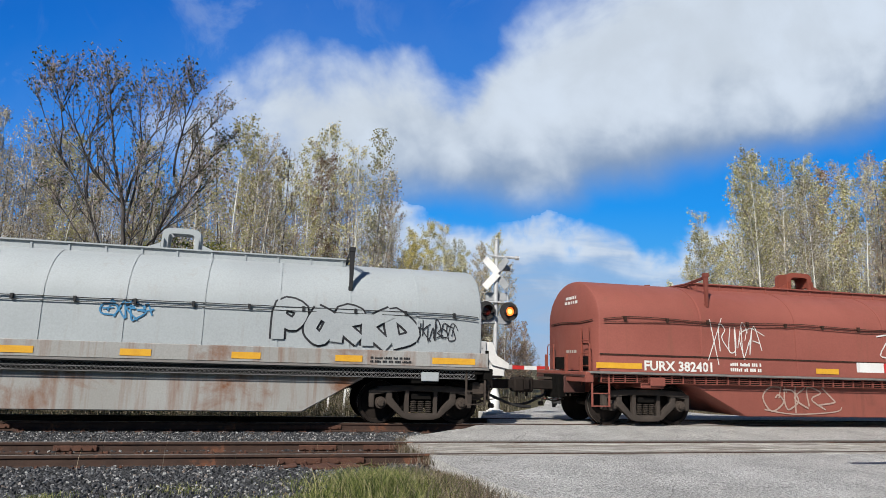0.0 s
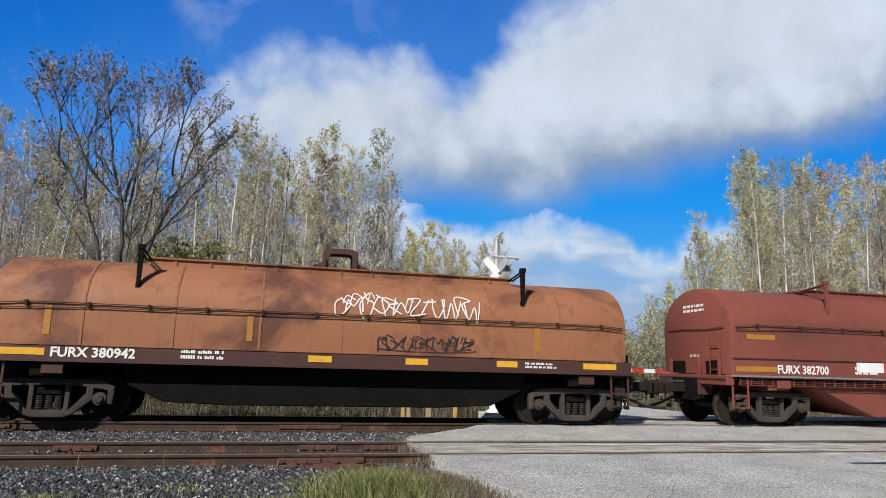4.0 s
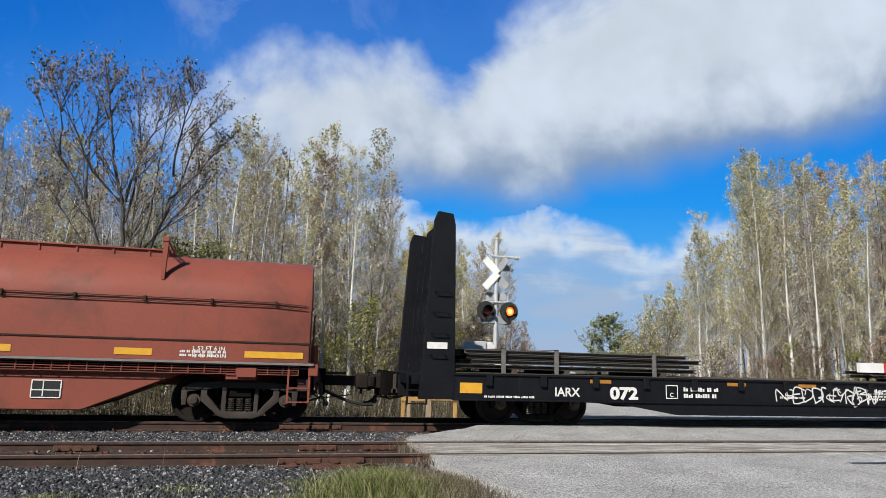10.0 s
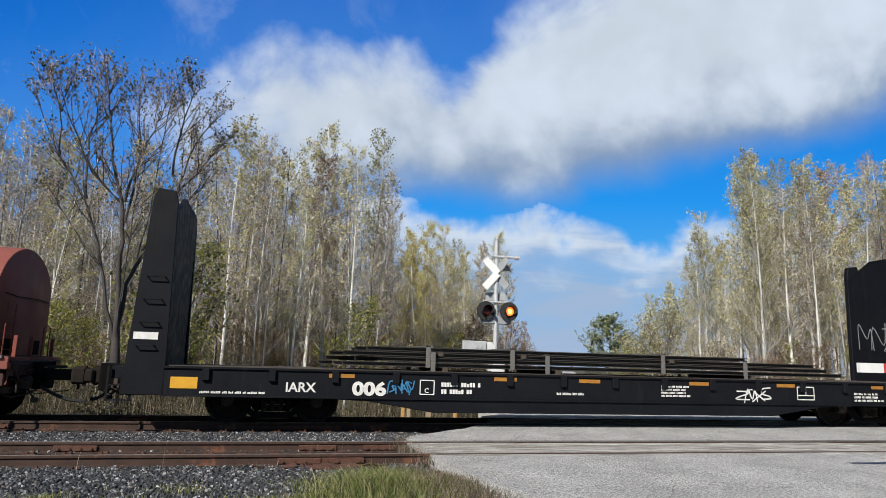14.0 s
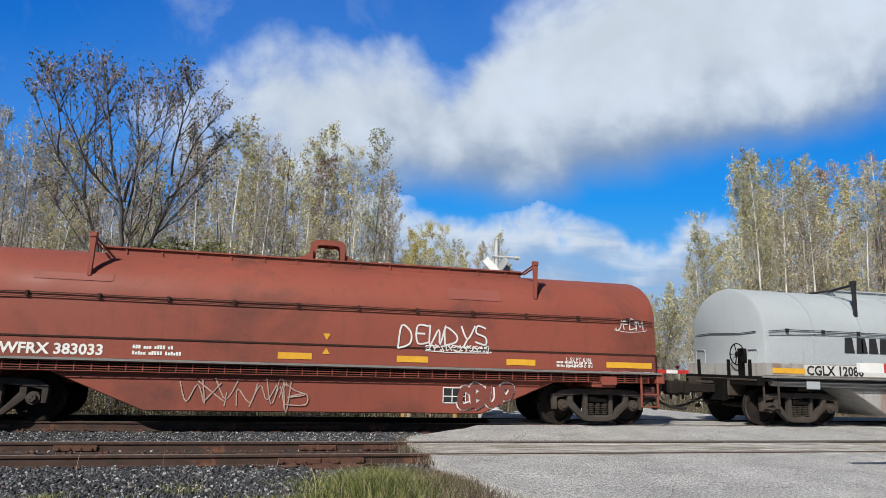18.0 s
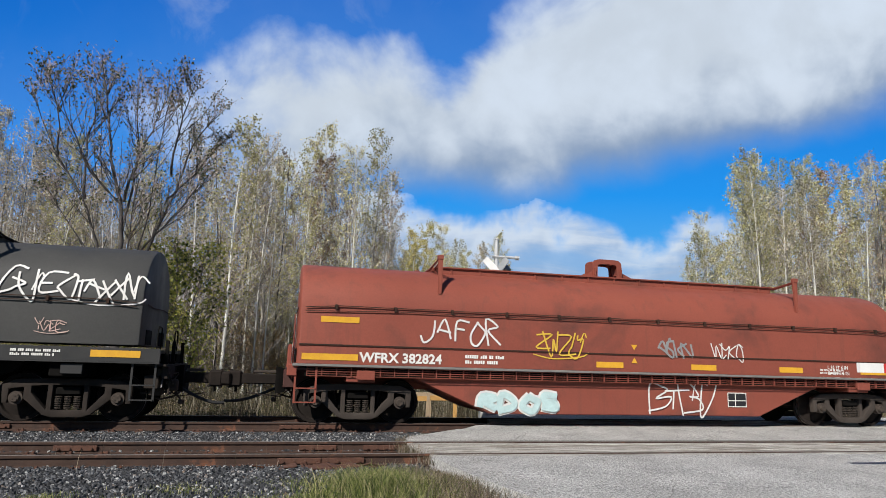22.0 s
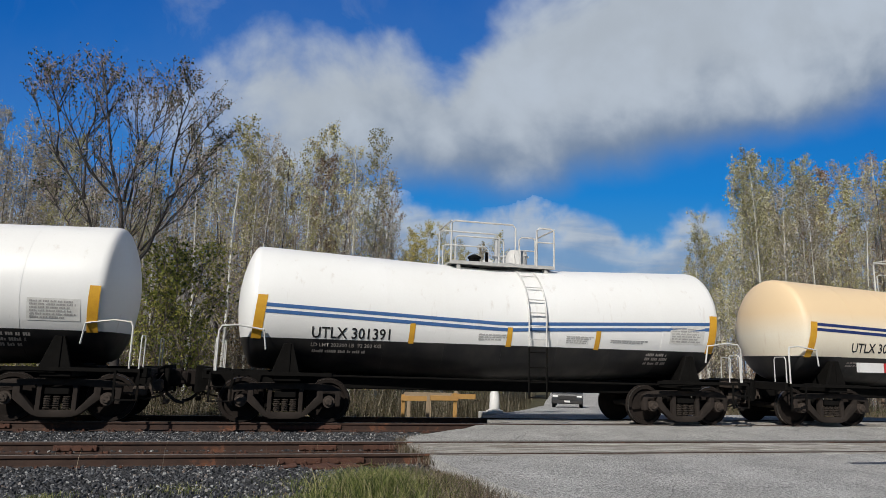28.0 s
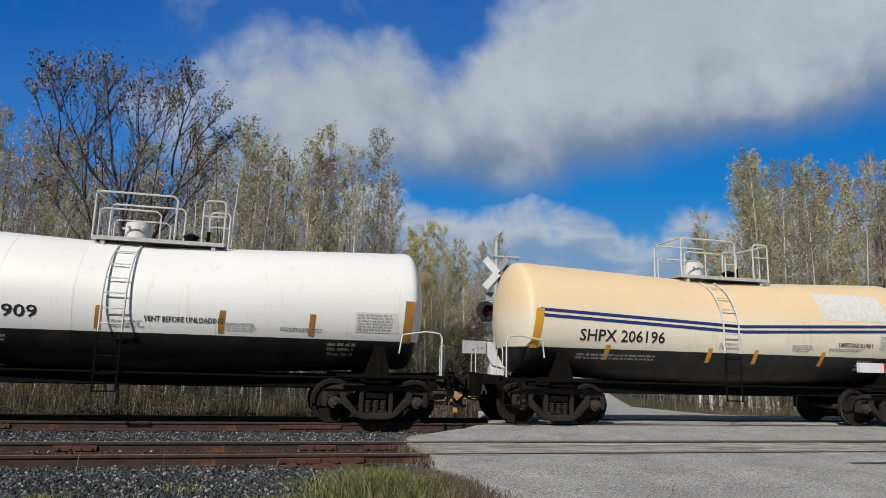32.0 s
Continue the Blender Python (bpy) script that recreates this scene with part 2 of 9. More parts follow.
def tank_paint(name, top, alt, stain, amt, seed, low=(0.014, 0.014, 0.016), cut=1.75, pale_to=None, warm=None):
    """Tank shell: light paint above a black lower part, the edge at the height cut."""
    m = weathered(name, top, alt, 0.42, 0.5, 0.7, stain, amt, (0.30, 0.16, 0.08), 0.02, 0.9, 0.03, 26.0, seed=seed)
    n, l, p = m.node_tree.nodes, m.node_tree.links, m.node_tree.nodes["Principled BSDF"]
    src = p.inputs["Base Color"].links[0].from_socket
    tc = n.new("ShaderNodeTexCoord")
    sx = n.new("ShaderNodeSeparateXYZ")
    l.new(tc.outputs["Object"], sx.inputs[0])
    if warm:
        f = ramp(n, l, sx.outputs["Z"], ((0.0, 0.0), (1.0, 1.0)))
        mr = n.new("ShaderNodeMapRange")
        mr.inputs["From Min"].default_value, mr.inputs["From Max"].default_value = 2.3, 2.9
        l.new(sx.outputs["Z"], mr.inputs["Value"])
        src = mix(n, l, mr.outputs["Result"], src, warm)
    g = n.new("ShaderNodeMath")
    g.operation = "GREATER_THAN"
    g.inputs[1].default_value = cut
    l.new(sx.outputs["Z"], g.inputs[0])
    dirt = mix(n, l, ramp(n, l, noise_node(n, l, mapped(n, l, seed + 3, (1, 1, 0.4)), 2.2, 6), ((0.4, 0.0), (0.75, 1.0))), low, (0.040, 0.036, 0.033))
    l.new(mix(n, l, g.outputs[0], dirt, src), p.inputs["Base Color"])
    return m


T_WHITE = [tank_paint("white_tank_%s" % k, (0.88, 0.87, 0.85), (0.83, 0.815, 0.785), (0.50, 0.42, 0.34), a, 81 + 3 * i)
           for i, (k, a) in enumerate((("a", 0.03), ("b", 0.06), ("c", 0.10)))]
T_TAN = tank_paint("tan_topped_tank", (0.86, 0.79, 0.65), (0.80, 0.71, 0.56), (0.50, 0.32, 0.18), 0.06, 95, warm=(0.84, 0.63, 0.39))
M_STRIPE = plain("blue_stripe", (0.06, 0.15, 0.36), 0.4)
M_STRIPE_D = plain("dark_blue_stripe", (0.025, 0.045, 0.17), 0.4)

# spray colours
S_WHITE = plain("white_spray", (0.74, 0.72, 0.69), 0.6)
S_PALE = plain("thin_pale_spray", (0.42, 0.30, 0.25), 0.7)
S_DULLBLUE = weathered("dull_blue_spray", (0.14, 0.22, 0.28), (0.20, 0.26, 0.27), 0.6, 2.0, 1.0)
S_APRICOT = weathered("apricot_spray", (0.36, 0.17, 0.09), (0.30, 0.23, 0.18), 0.6, 2.0, 1.0)
S_CORNFLOWER = weathered("cornflower_blue_spray", (0.08, 0.13, 0.26), (0.17, 0.22, 0.28), 0.6, 2.0, 1.0)
S_FAINT = plain("faint_grey_print", (0.46, 0.44, 0.42), 0.6)
S_FAINTW = weathered("grimy_white_panel", (0.62, 0.61, 0.58), (0.50, 0.48, 0.45), 0.6, 4.0, 0.9)
S_GREY = plain("grey_spray", (0.28, 0.28, 0.28), 0.6)
S_BLACK = plain("black_spray", (0.025, 0.025, 0.03), 0.6)
S_BLUE = plain("blue_spray", (0.05, 0.22, 0.42), 0.5)
S_LBLUE = plain("light_blue_spray", (0.22, 0.42, 0.60), 0.5)
S_ORANGE = plain("orange_spray", (0.62, 0.27, 0.06), 0.5)
S_YELLOW = plain("yellow_spray", (0.72, 0.46, 0.06), 0.5)
S_GREEN = plain("pale_green_spray", (0.30, 0.42, 0.16), 0.5)
S_CREAM = plain("pale_cream_spray", (0.66, 0.58, 0.46), 0.5)
S_DRYRED = plain("dull_red_brown_spray", (0.14, 0.05, 0.045), 0.6)
S_ROSE = plain("pale_pink_spray", (0.62, 0.44, 0.38), 0.5)
S_RED = plain("red_spray", (0.50, 0.06, 0.04), 0.5)
S_AQUA = plain("aqua_spray", (0.50, 0.66, 0.66), 0.5)
M_YOLIVE = weathered("olive_yellow_reflector", (0.40, 0.29, 0.03), (0.30, 0.22, 0.03), 0.5, 6.0, 0.8)
# ---------------------------------------------------------------- ground, road, track
def ground_mat(name, cols, scale, bump, fine=30.0, rough=0.95):
    m, n, l, p = material(name)
    v = mapped(n, l, 1.0)
    a = ramp(n, l, noise_node(n, l, v, scale, 6, 0.6), [(0.3 + 0.4 * i / (len(cols) - 1), c) for i, c in enumerate(cols)])
    g = noise_node(n, l, v, fine, 5, 0.7)
    a = mix(n, l, 0.6, a, mix(n, l, g, (0.1, 0.1, 0.1), (0.9, 0.9, 0.9)), "OVERLAY")
    l.new(a, p.inputs["Base Color"])
    p.inputs["Roughness"].default_value = rough
    p.inputs["Specular IOR Level"].default_value = 0.2
    b = n.new("ShaderNodeBump")
    b.inputs["Strength"].default_value, b.inputs["Distance"].default_value = bump, 0.05
    l.new(g, b.inputs["Height"])
    l.new(b.outputs["Normal"], p.inputs["Normal"])
    return m


def cracked(m, scale, width):
    """Thin dark cracks in a worn surface."""
    n, l = m.node_tree.nodes, m.node_tree.links
    p = n["Principled BSDF"]
    src = p.inputs["Base Color"].links[0].from_socket
    v = mapped(n, l, 5.0)
    w = noise_node(n, l, v, 1.3, 4)
    vo = n.new("ShaderNodeTexVoronoi")
    vo.feature = "DISTANCE_TO_EDGE"
    vo.inputs["Scale"].default_value = scale
    ad = n.new("ShaderNodeVectorMath")
    l.new(v, ad.inputs[0])
    l.new(w, ad.inputs[1])
    l.new(ad.outputs[0], vo.inputs["Vector"])
    c = mix(n, l, ramp(n, l, vo.outputs["Distance"], ((0.0, 0.45), (width, 0.0))), src, (0.07, 0.065, 0.06))
    grit = ramp(n, l, noise_node(n, l, v, 34, 4, 0.75), ((0.40, (0.16, 0.16, 0.16)), (0.5, (0.5, 0.5, 0.5)), (0.62, (0.86, 0.86, 0.86))))
    c = mix(n, l, 0.7, c, grit, "OVERLAY")
    spot = ramp(n, l, noise_node(n, l, v, 14, 3, 0.5), ((0.66, 0.0), (0.72, 0.5)))
    c = mix(n, l, spot, c, (0.12, 0.11, 0.10))
    l.new(c, p.inputs["Base Color"])
    return m


M_EARTH = ground_mat("autumn_verge_soil", [(0.060, 0.050, 0.034), (0.085, 0.078, 0.040), (0.12, 0.095, 0.055)], 0.8, 0.6)
# bed colour darkened to give shade in the gaps between the loose stones
M_BALLBED = ground_mat("ballast_bed", [(0.030, 0.028, 0.027), (0.055, 0.051, 0.048), (0.085, 0.08, 0.076)], 6.0, 0.9, 22.0)
M_ASPHALT = ground_mat("worn_pale_asphalt", [(0.36, 0.35, 0.335), (0.435, 0.424, 0.406), (0.51, 0.50, 0.48)], 0.9, 0.6, 75.0)
cracked(M_ASPHALT, 0.22, 0.0025)
M_RAIL = weathered("rusty_rail", (0.032, 0.019, 0.015), (0.070, 0.037, 0.025), 0.85, 2.5, 1.0, streak=(0.015, 0.011, 0.010), streak_amt=0.3, rust=(0.14, 0.058, 0.032), rust_amt=0.38, rust_scale=3.0)
M_RAILHEAD = weathered("worn_rail_head", (0.16, 0.14, 0.13), (0.24, 0.21, 0.19), 0.4, 5.0, 0.8, metal=0.7)
M_RAILDULL = weathered("dull_rail_head", (0.13, 0.115, 0.105), (0.20, 0.175, 0.155), 0.75, 5.0, 1.0)
M_TIE = weathered("weathered_tie", (0.045, 0.033, 0.026), (0.085, 0.062, 0.046), 0.9, 3.0, 1.0, bump=0.4)
M_SPIKE = weathered("rusted_iron", (0.12, 0.052, 0.032), (0.055, 0.028, 0.021), 0.9, 8.0, 1.0)


def m_plank():
    m, n, l, p = material("bleached_crossing_plank")
    v = mapped(n, l, 3.0, (0.7, 16.0, 4.0))
    a = noise_node(n, l, v, 2.2, 6, 0.65)
    c = ramp(n, l, a, ((0.36, (0.085, 0.072, 0.06)), (0.45, (0.30, 0.28, 0.25)), (0.56, (0.45, 0.43, 0.395)), (0.68, (0.62, 0.60, 0.56))))
    stain = ramp(n, l, noise_node(n, l, mapped(n, l, 6.0, (0.6, 2.2, 1)), 1.6, 6, 0.65), ((0.48, 0.0), (0.62, 0.75)))
    c = mix(n, l, stain, c, (0.17, 0.145, 0.12))
    c = mix(n, l, 0.5, c, mix(n, l, noise_node(n, l, mapped(n, l, 4.0), 24, 5, 0.7), (0.15, 0.15, 0.15), (0.85, 0.85, 0.85)), "OVERLAY")
    l.new(c, p.inputs["Base Color"])
    p.inputs["Roughness"].default_value = 0.95
    b = n.new("ShaderNodeBump")
    b.inputs["Strength"].default_value, b.inputs["Distance"].default_value = 0.7, 0.02
    l.new(a, b.inputs["Height"])
    l.new(b.outputs["Normal"], p.inputs["Normal"])
    return m


M_PLANK = m_plank()

NEAR = -4.158            # middle of the near track
ZN = -0.082              # its rail top


def ground_height(x, y):
    z = -0.42
    if y > -0.9:
        z = -0.50
    z += 0.05 * math.sin(x * 0.7 + y * 0.4) + 0.03 * math.sin(x * 1.9 - y * 1.3)
    if 2.5 < x < 8.5 and 2.5 < y < 8:
        z = -0.60
    if y > 4:                                   # the land falls away behind the line
        z -= 0.046 * min(y - 4, 28.0)
    return z


bm = B()
gx = [-2500, -800, -250, -90, -45] + [-30 + 1.5 * k for k in range(48)] + [45, 60, 90, 160, 400, 900, 2500]
gy = [-2500, -600, -150, -50, -25] + [-18 + 1.2 * k for k in range(40)] + [32, 38, 48, 62, 90, 150, 300, 700, 2500]
grid = [[bm.verts.new((x, y, ground_height(x, y))) for x in gx] for y in gy]
for j in range(len(gy) - 1):
    for i in range(len(gx) - 1):
        bm.faces.new((grid[j][i], grid[j][i + 1], grid[j + 1][i + 1], grid[j + 1][i]))
tagged(part("ground", bm, M_EARTH, None), "dry autumn verge of soil, dead grass and weeds", "ground", kind="structure")


def strip(name, y_prof, x0, x1, m, label, seg=1.0):
    """A long bed along the track from a cross-section of y, z."""
    b = B()
    n = max(1, int((x1 - x0) / seg))
    rings = []
    for k in range(n + 1):
        x = x0 + (x1 - x0) * k / n
        rings.append([(x, y, z + 0.02 * math.sin(x * 2.1 + y)) for y, z in y_prof])
    loft(b, rings, caps=False)
    for f in b.faces:
        if f.normal.z < 0:
            f.normal_flip()
    return tagged(part(name, b, m, None), label, "ballast", kind="structure")


strip("ballast_bed", [(-9.6, -0.50), (-8.0, -0.40), (-6.4, -0.31), (-5.4, -0.27), (-4.95, -0.27), (-4.8, -0.315), (-3.5, -0.315), (-3.38, -0.25), (-3.0, -0.25), (-1.5, -0.22), (1.5, -0.20), (2.4, -0.34), (3.2, -0.52)],
      -60, 70, M_BALLBED, "bed of crushed grey ballast under the tracks")

# loose ballast stones where the camera is near
rng = np.random.default_rng(4)


def stones(name, count, xr, yr, zfun, size, m, label):
    base = np.array([(-1, -1, -.7), (1, -1, -.7), (1, 1, -.7), (-1, 1, -.7), (-.8, -.7, .8), (.8, -.8, .7), (.7, .8, .8), (-.8, .7, .6)]) * 0.5
    quads = np.array([(4, 5, 6, 7), (0, 1, 5, 4), (1, 2, 6, 5), (2, 3, 7, 6), (3, 0, 4, 7)])
    x = rng.uniform(xr[0], xr[1], count)
    y = rng.uniform(yr[0], yr[1], count)
    keep = np.array([zfun(a, b) is not None for a, b in zip(x, y)])
    x, y = x[keep], y[keep]
    count = len(x)
    z = np.array([zfun(a, b) for a, b in zip(x, y)]) + rng.uniform(-0.015, 0.02, count)
    s = size * rng.uniform(0.5, 1.25, count)
    a, b = rng.uniform(0, 6.28, count), rng.uniform(-0.6, 0.6, count)
    v = np.repeat(base[None], count, 0) * (1 + rng.uniform(-0.25, 0.25, (count, 8, 3)))
    v *= s[:, None, None]
    ca, sa, cb, sb = np.cos(a)[:, None], np.sin(a)[:, None], np.cos(b)[:, None], np.sin(b)[:, None]
    X = v[:, :, 0] * ca - v[:, :, 1] * sa
    Y = v[:, :, 0] * sa + v[:, :, 1] * ca
    Z = v[:, :, 2] * cb - X * sb
    v = np.stack([X + x[:, None], Y + y[:, None], Z + z[:, None]], 2).reshape(-1, 3)
    f = (quads[None] + 8 * np.arange(count)[:, None, None]).reshape(-1, 4)
    me = bpy.data.meshes.new(name)
    me.from_pydata(v.tolist(), [], f.tolist())
    return tagged(part(name, me, m, None), label, "ballast", kind="stuff")


def m_stone():
    m, n, l, p = material("crushed_stone")
    g = n.new("ShaderNodeNewGeometry")
    c = ramp(n, l, g.outputs["Random Per Island"], ((0.0, (0.020, 0.021, 0.023)), (0.35, (0.036, 0.037, 0.041)), (0.65, (0.068, 0.070, 0.076)), (0.86, (0.13, 0.132, 0.14)), (0.96, (0.40, 0.40, 0.39)), (1.0, (0.13, 0.085, 0.06))))
    v = mapped(n, l)
    c = mix(n, l, 0.3, c, mix(n, l, noise_node(n, l, v, 60, 3), (0.2, 0.2, 0.2), (0.8, 0.8, 0.8)), "OVERLAY")
    l.new(c, p.inputs["Base Color"])
    p.inputs["Roughness"].default_value = 0.9
    return m


M_CRUSH = m_stone()


def bed_z(x, y):
    if y < -6.4 and x > 1.9 + 0.2 * math.sin(y * 3) + (y + 6.4) * 0.2:
        return None
    if -4.86 < y < -3.44:
        return None
    if y > -5.6 and x > 2.2 - (0 if y < -3 else -(y + 3) * 0.9):
        return None
    prof = [(-9.6, -0.50), (-8.0, -0.40), (-6.4, -0.31), (-5.4, -0.27), (-3.0, -0.25), (-1.5, -0.22), (1.5, -0.20)]
    for (a, za), (b, zb) in zip(prof, prof[1:]):
        if a <= y <= b:
            return za + (zb - za) * (y - a) / (b - a) + 0.015
    return -0.3


stones("ballast_stones", 74000, (-6.2, 3.0), (-8.4, -0.9), bed_z, 0.036, M_CRUSH, "loose crushed grey ballast stones")


def make_rail(x0, x1):
    b = B()
    prof = [(-0.07, -0.18), (0.07, -0.18), (0.07, -0.165), (0.012, -0.14), (0.010, -0.05), (0.036, -0.035), (0.036, -0.006), (0.028, 0.0),
            (-0.028, 0.0), (-0.036, -0.006), (-0.036, -0.035), (-0.010, -0.05), (-0.012, -0.14), (-0.07, -0.165)]
    return loft(b, [[(x, y, z) for y, z in prof] for x in (x0, x1)], closed=True)


def make_head(x0, x1):
    b = B()
    box(b, x0, x1, -0.030, 0.030, 0.0005, 0.0035)
    return b


for name, yc, z0 in (("main", 0.0, 0.0), ("siding", NEAR, ZN)):
    tr = thing("track", "%s track of rusty steel rails on wooden ties" % ("busy main" if name == "main" else "little used side"), "railway track", kind="structure")
    tr.location = (0, yc, z0)
    for s in (-1, 1):
        r = part("rail", shared("rail_long", lambda: make_rail(-70, 80)), M_RAIL, tr)
        r.location = (0, s * 0.7525, 0)
        part("rail_head", shared("rail_top", lambda: make_head(-70, 80)), M_RAILHEAD if name == "main" else M_RAILDULL, r, "polished running surface" if name == "main" else "dull worn running surface")

        def joint():
            b = B()
            box(b, -0.32, 0.32, -0.055, -0.02, -0.14, -0.05, 0.01)
            for k in range(4):
                rod(b, (-0.24 + 0.16 * k, -0.06, -0.10), (-0.24 + 0.16 * k, -0.085, -0.10), 0.02)
            return b
        for x in ((-5.3, 0.35, 1.0) if s < 0 else (-3.1, 0.7, 1.8)):
            o = part("joint_bar", shared("joint", joint), M_SPIKE, r)
            o.location = (x, 0, 0)
    for k in range(70):
        x = -17.5 + 0.53 * k
        if x > 2.1 and yc < -1:
            continue

        def tie():
            b = B()
            return box(b, -0.11, 0.11, -1.27, 1.27, -0.36, -0.185, 0.012)
        o = part("tie", shared("tie", tie), M_TIE, tr)
        o.location = (x, 0, 0.0)
        o.rotation_euler = (0, 0, 0.02 * math.sin(k * 5.1))

        def spikes():
            b = B()
            for s in (-1, 1):
                box(b, -0.09, 0.09, s * 0.7525 - 0.17, s * 0.7525 + 0.17, -0.187, -0.172)
                for q in (-1, 1):
                    box(b, -0.06, -0.03, s * 0.7525 + q * 0.085 - 0.02, s * 0.7525 + q * 0.085 + 0.02, -0.172, -0.145)
                    box(b, 0.03, 0.06, s * 0.7525 + q * 0.10 - 0.02, s * 0.7525 + q * 0.10 + 0.02, -0.172, -0.13)
            return b
        if x > -8 and x < 5:
            o = part("tie_plate", shared("spikes", spikes), M_SPIKE, tr)
            o.location = (x, 0, 0.0)


# road: a skewed crossing; edges as x at a given y
LEFT = [(-60, -9.0), (-30, 1.0), (-14, 3.6), (-9.5, 2.95), (-8.0, 2.75), (-6.5, 2.50), (-5.2, 2.34), (-3.3, 2.22), (-2.75, 2.40), (-0.95, 4.35), (-0.4, 4.7), (1.2, 5.1), (3.5, 6.3), (5.2, 7.15), (9, 8.9), (20, 14.0), (60, 32.0), (140, 68), (400, 185)]
WIDE = [(-60, 30), (-5, 26), (2.5, 20), (4.5, 9.5), (6, 7.8), (20, 7.5), (400, 7.5)]


def table(tab, y):
    for (a, p), (b, q) in zip(tab, tab[1:]):
        if a <= y <= b:
            return p + (q - p) * (y - a) / (b - a)
    return tab[-1][1]


def road_z(y):
    if y < -7:
        return ZN - 0.04 + max(-0.25, (y + 7) * 0.02)
    if y < -3.2:
        return ZN - 0.012
    if y < -1.0:
        return ZN - 0.012 + (0.075) * (y + 3.2) / 2.2
    if y < 1.6:
        return -0.012
    return max(-1.70, -0.012 - (y - 1.6) * 0.053)


def road_strip(name, y0, y1, n, m, label, dz=0.0):
    b = B()
    rings = []
    for k in range(n + 1):
        y = y0 + (y1 - y0) * (k / n if y1 < 30 else (k / n) ** 2.2)
        l, w = table(LEFT, y), table(WIDE, y)
        wob = 0.06 * math.sin(y * 3.1) + 0.04 * math.sin(y * 7.7)
        xs = [l + wob] + [l + w * f for f in (0.1, 0.25, 0.45, 0.7, 1.0)]
        z = road_z(y) + dz
        rings.append([(xs[0] - 0.05, y, z - 0.45)] + [(x, y, z) for x in xs] + [(xs[-1] + 0.4, y, z - 0.45)])
    loft(b, rings, caps=False)
    for f in b.faces:
        if f.normal.z < 0:
            f.normal_flip()
    return tagged(part(name, b, m, None), label, "road", kind="structure")


road_strip("road_near", -60, -5.16, 40, M_ASPHALT, "pale worn asphalt road in front of the crossing")
road_strip("road_between", -3.16, -0.93, 8, M_ASPHALT, "pale worn asphalt between the two tracks")
road_strip("road_far", 0.93, 400, 60, M_ASPHALT, "pale asphalt road leading away past the woods")

# timber crossing planks between and beside the rails
for yc, z0 in ((NEAR, ZN), (0.0, 0.0)):
    cr = thing("crossing_planks", "bleached timber planks laid between the rails of the crossing", "level crossing", kind="structure")
    rows = [(-0.62, -0.40), (-0.38, -0.14), (-0.12, 0.12), (0.14, 0.38), (0.40, 0.62), (-0.995, -0.80), (0.80, 0.925)]
    rnd = random.Random(int(yc * 10) + 50)
    for i, (a, b2) in enumerate(rows):
        x = table(LEFT, yc + (a + b2) / 2) + (0.0 if yc < -1 else 0.1)
        for k in range(9):
            ln = 2.4 + rnd.uniform(-0.3, 0.3)
            if k == 0:
                ln *= 0.6 + 0.2 * (i % 3)
            b = B()
            box(b, x, x + ln - 0.012, yc + a, yc + b2, z0 - 0.20, z0 - 0.008 + rnd.uniform(-0.008, 0.006), 0.012)
            part("plank", b, M_PLANK, cr)
            x += ln
            if x > 24:
                break

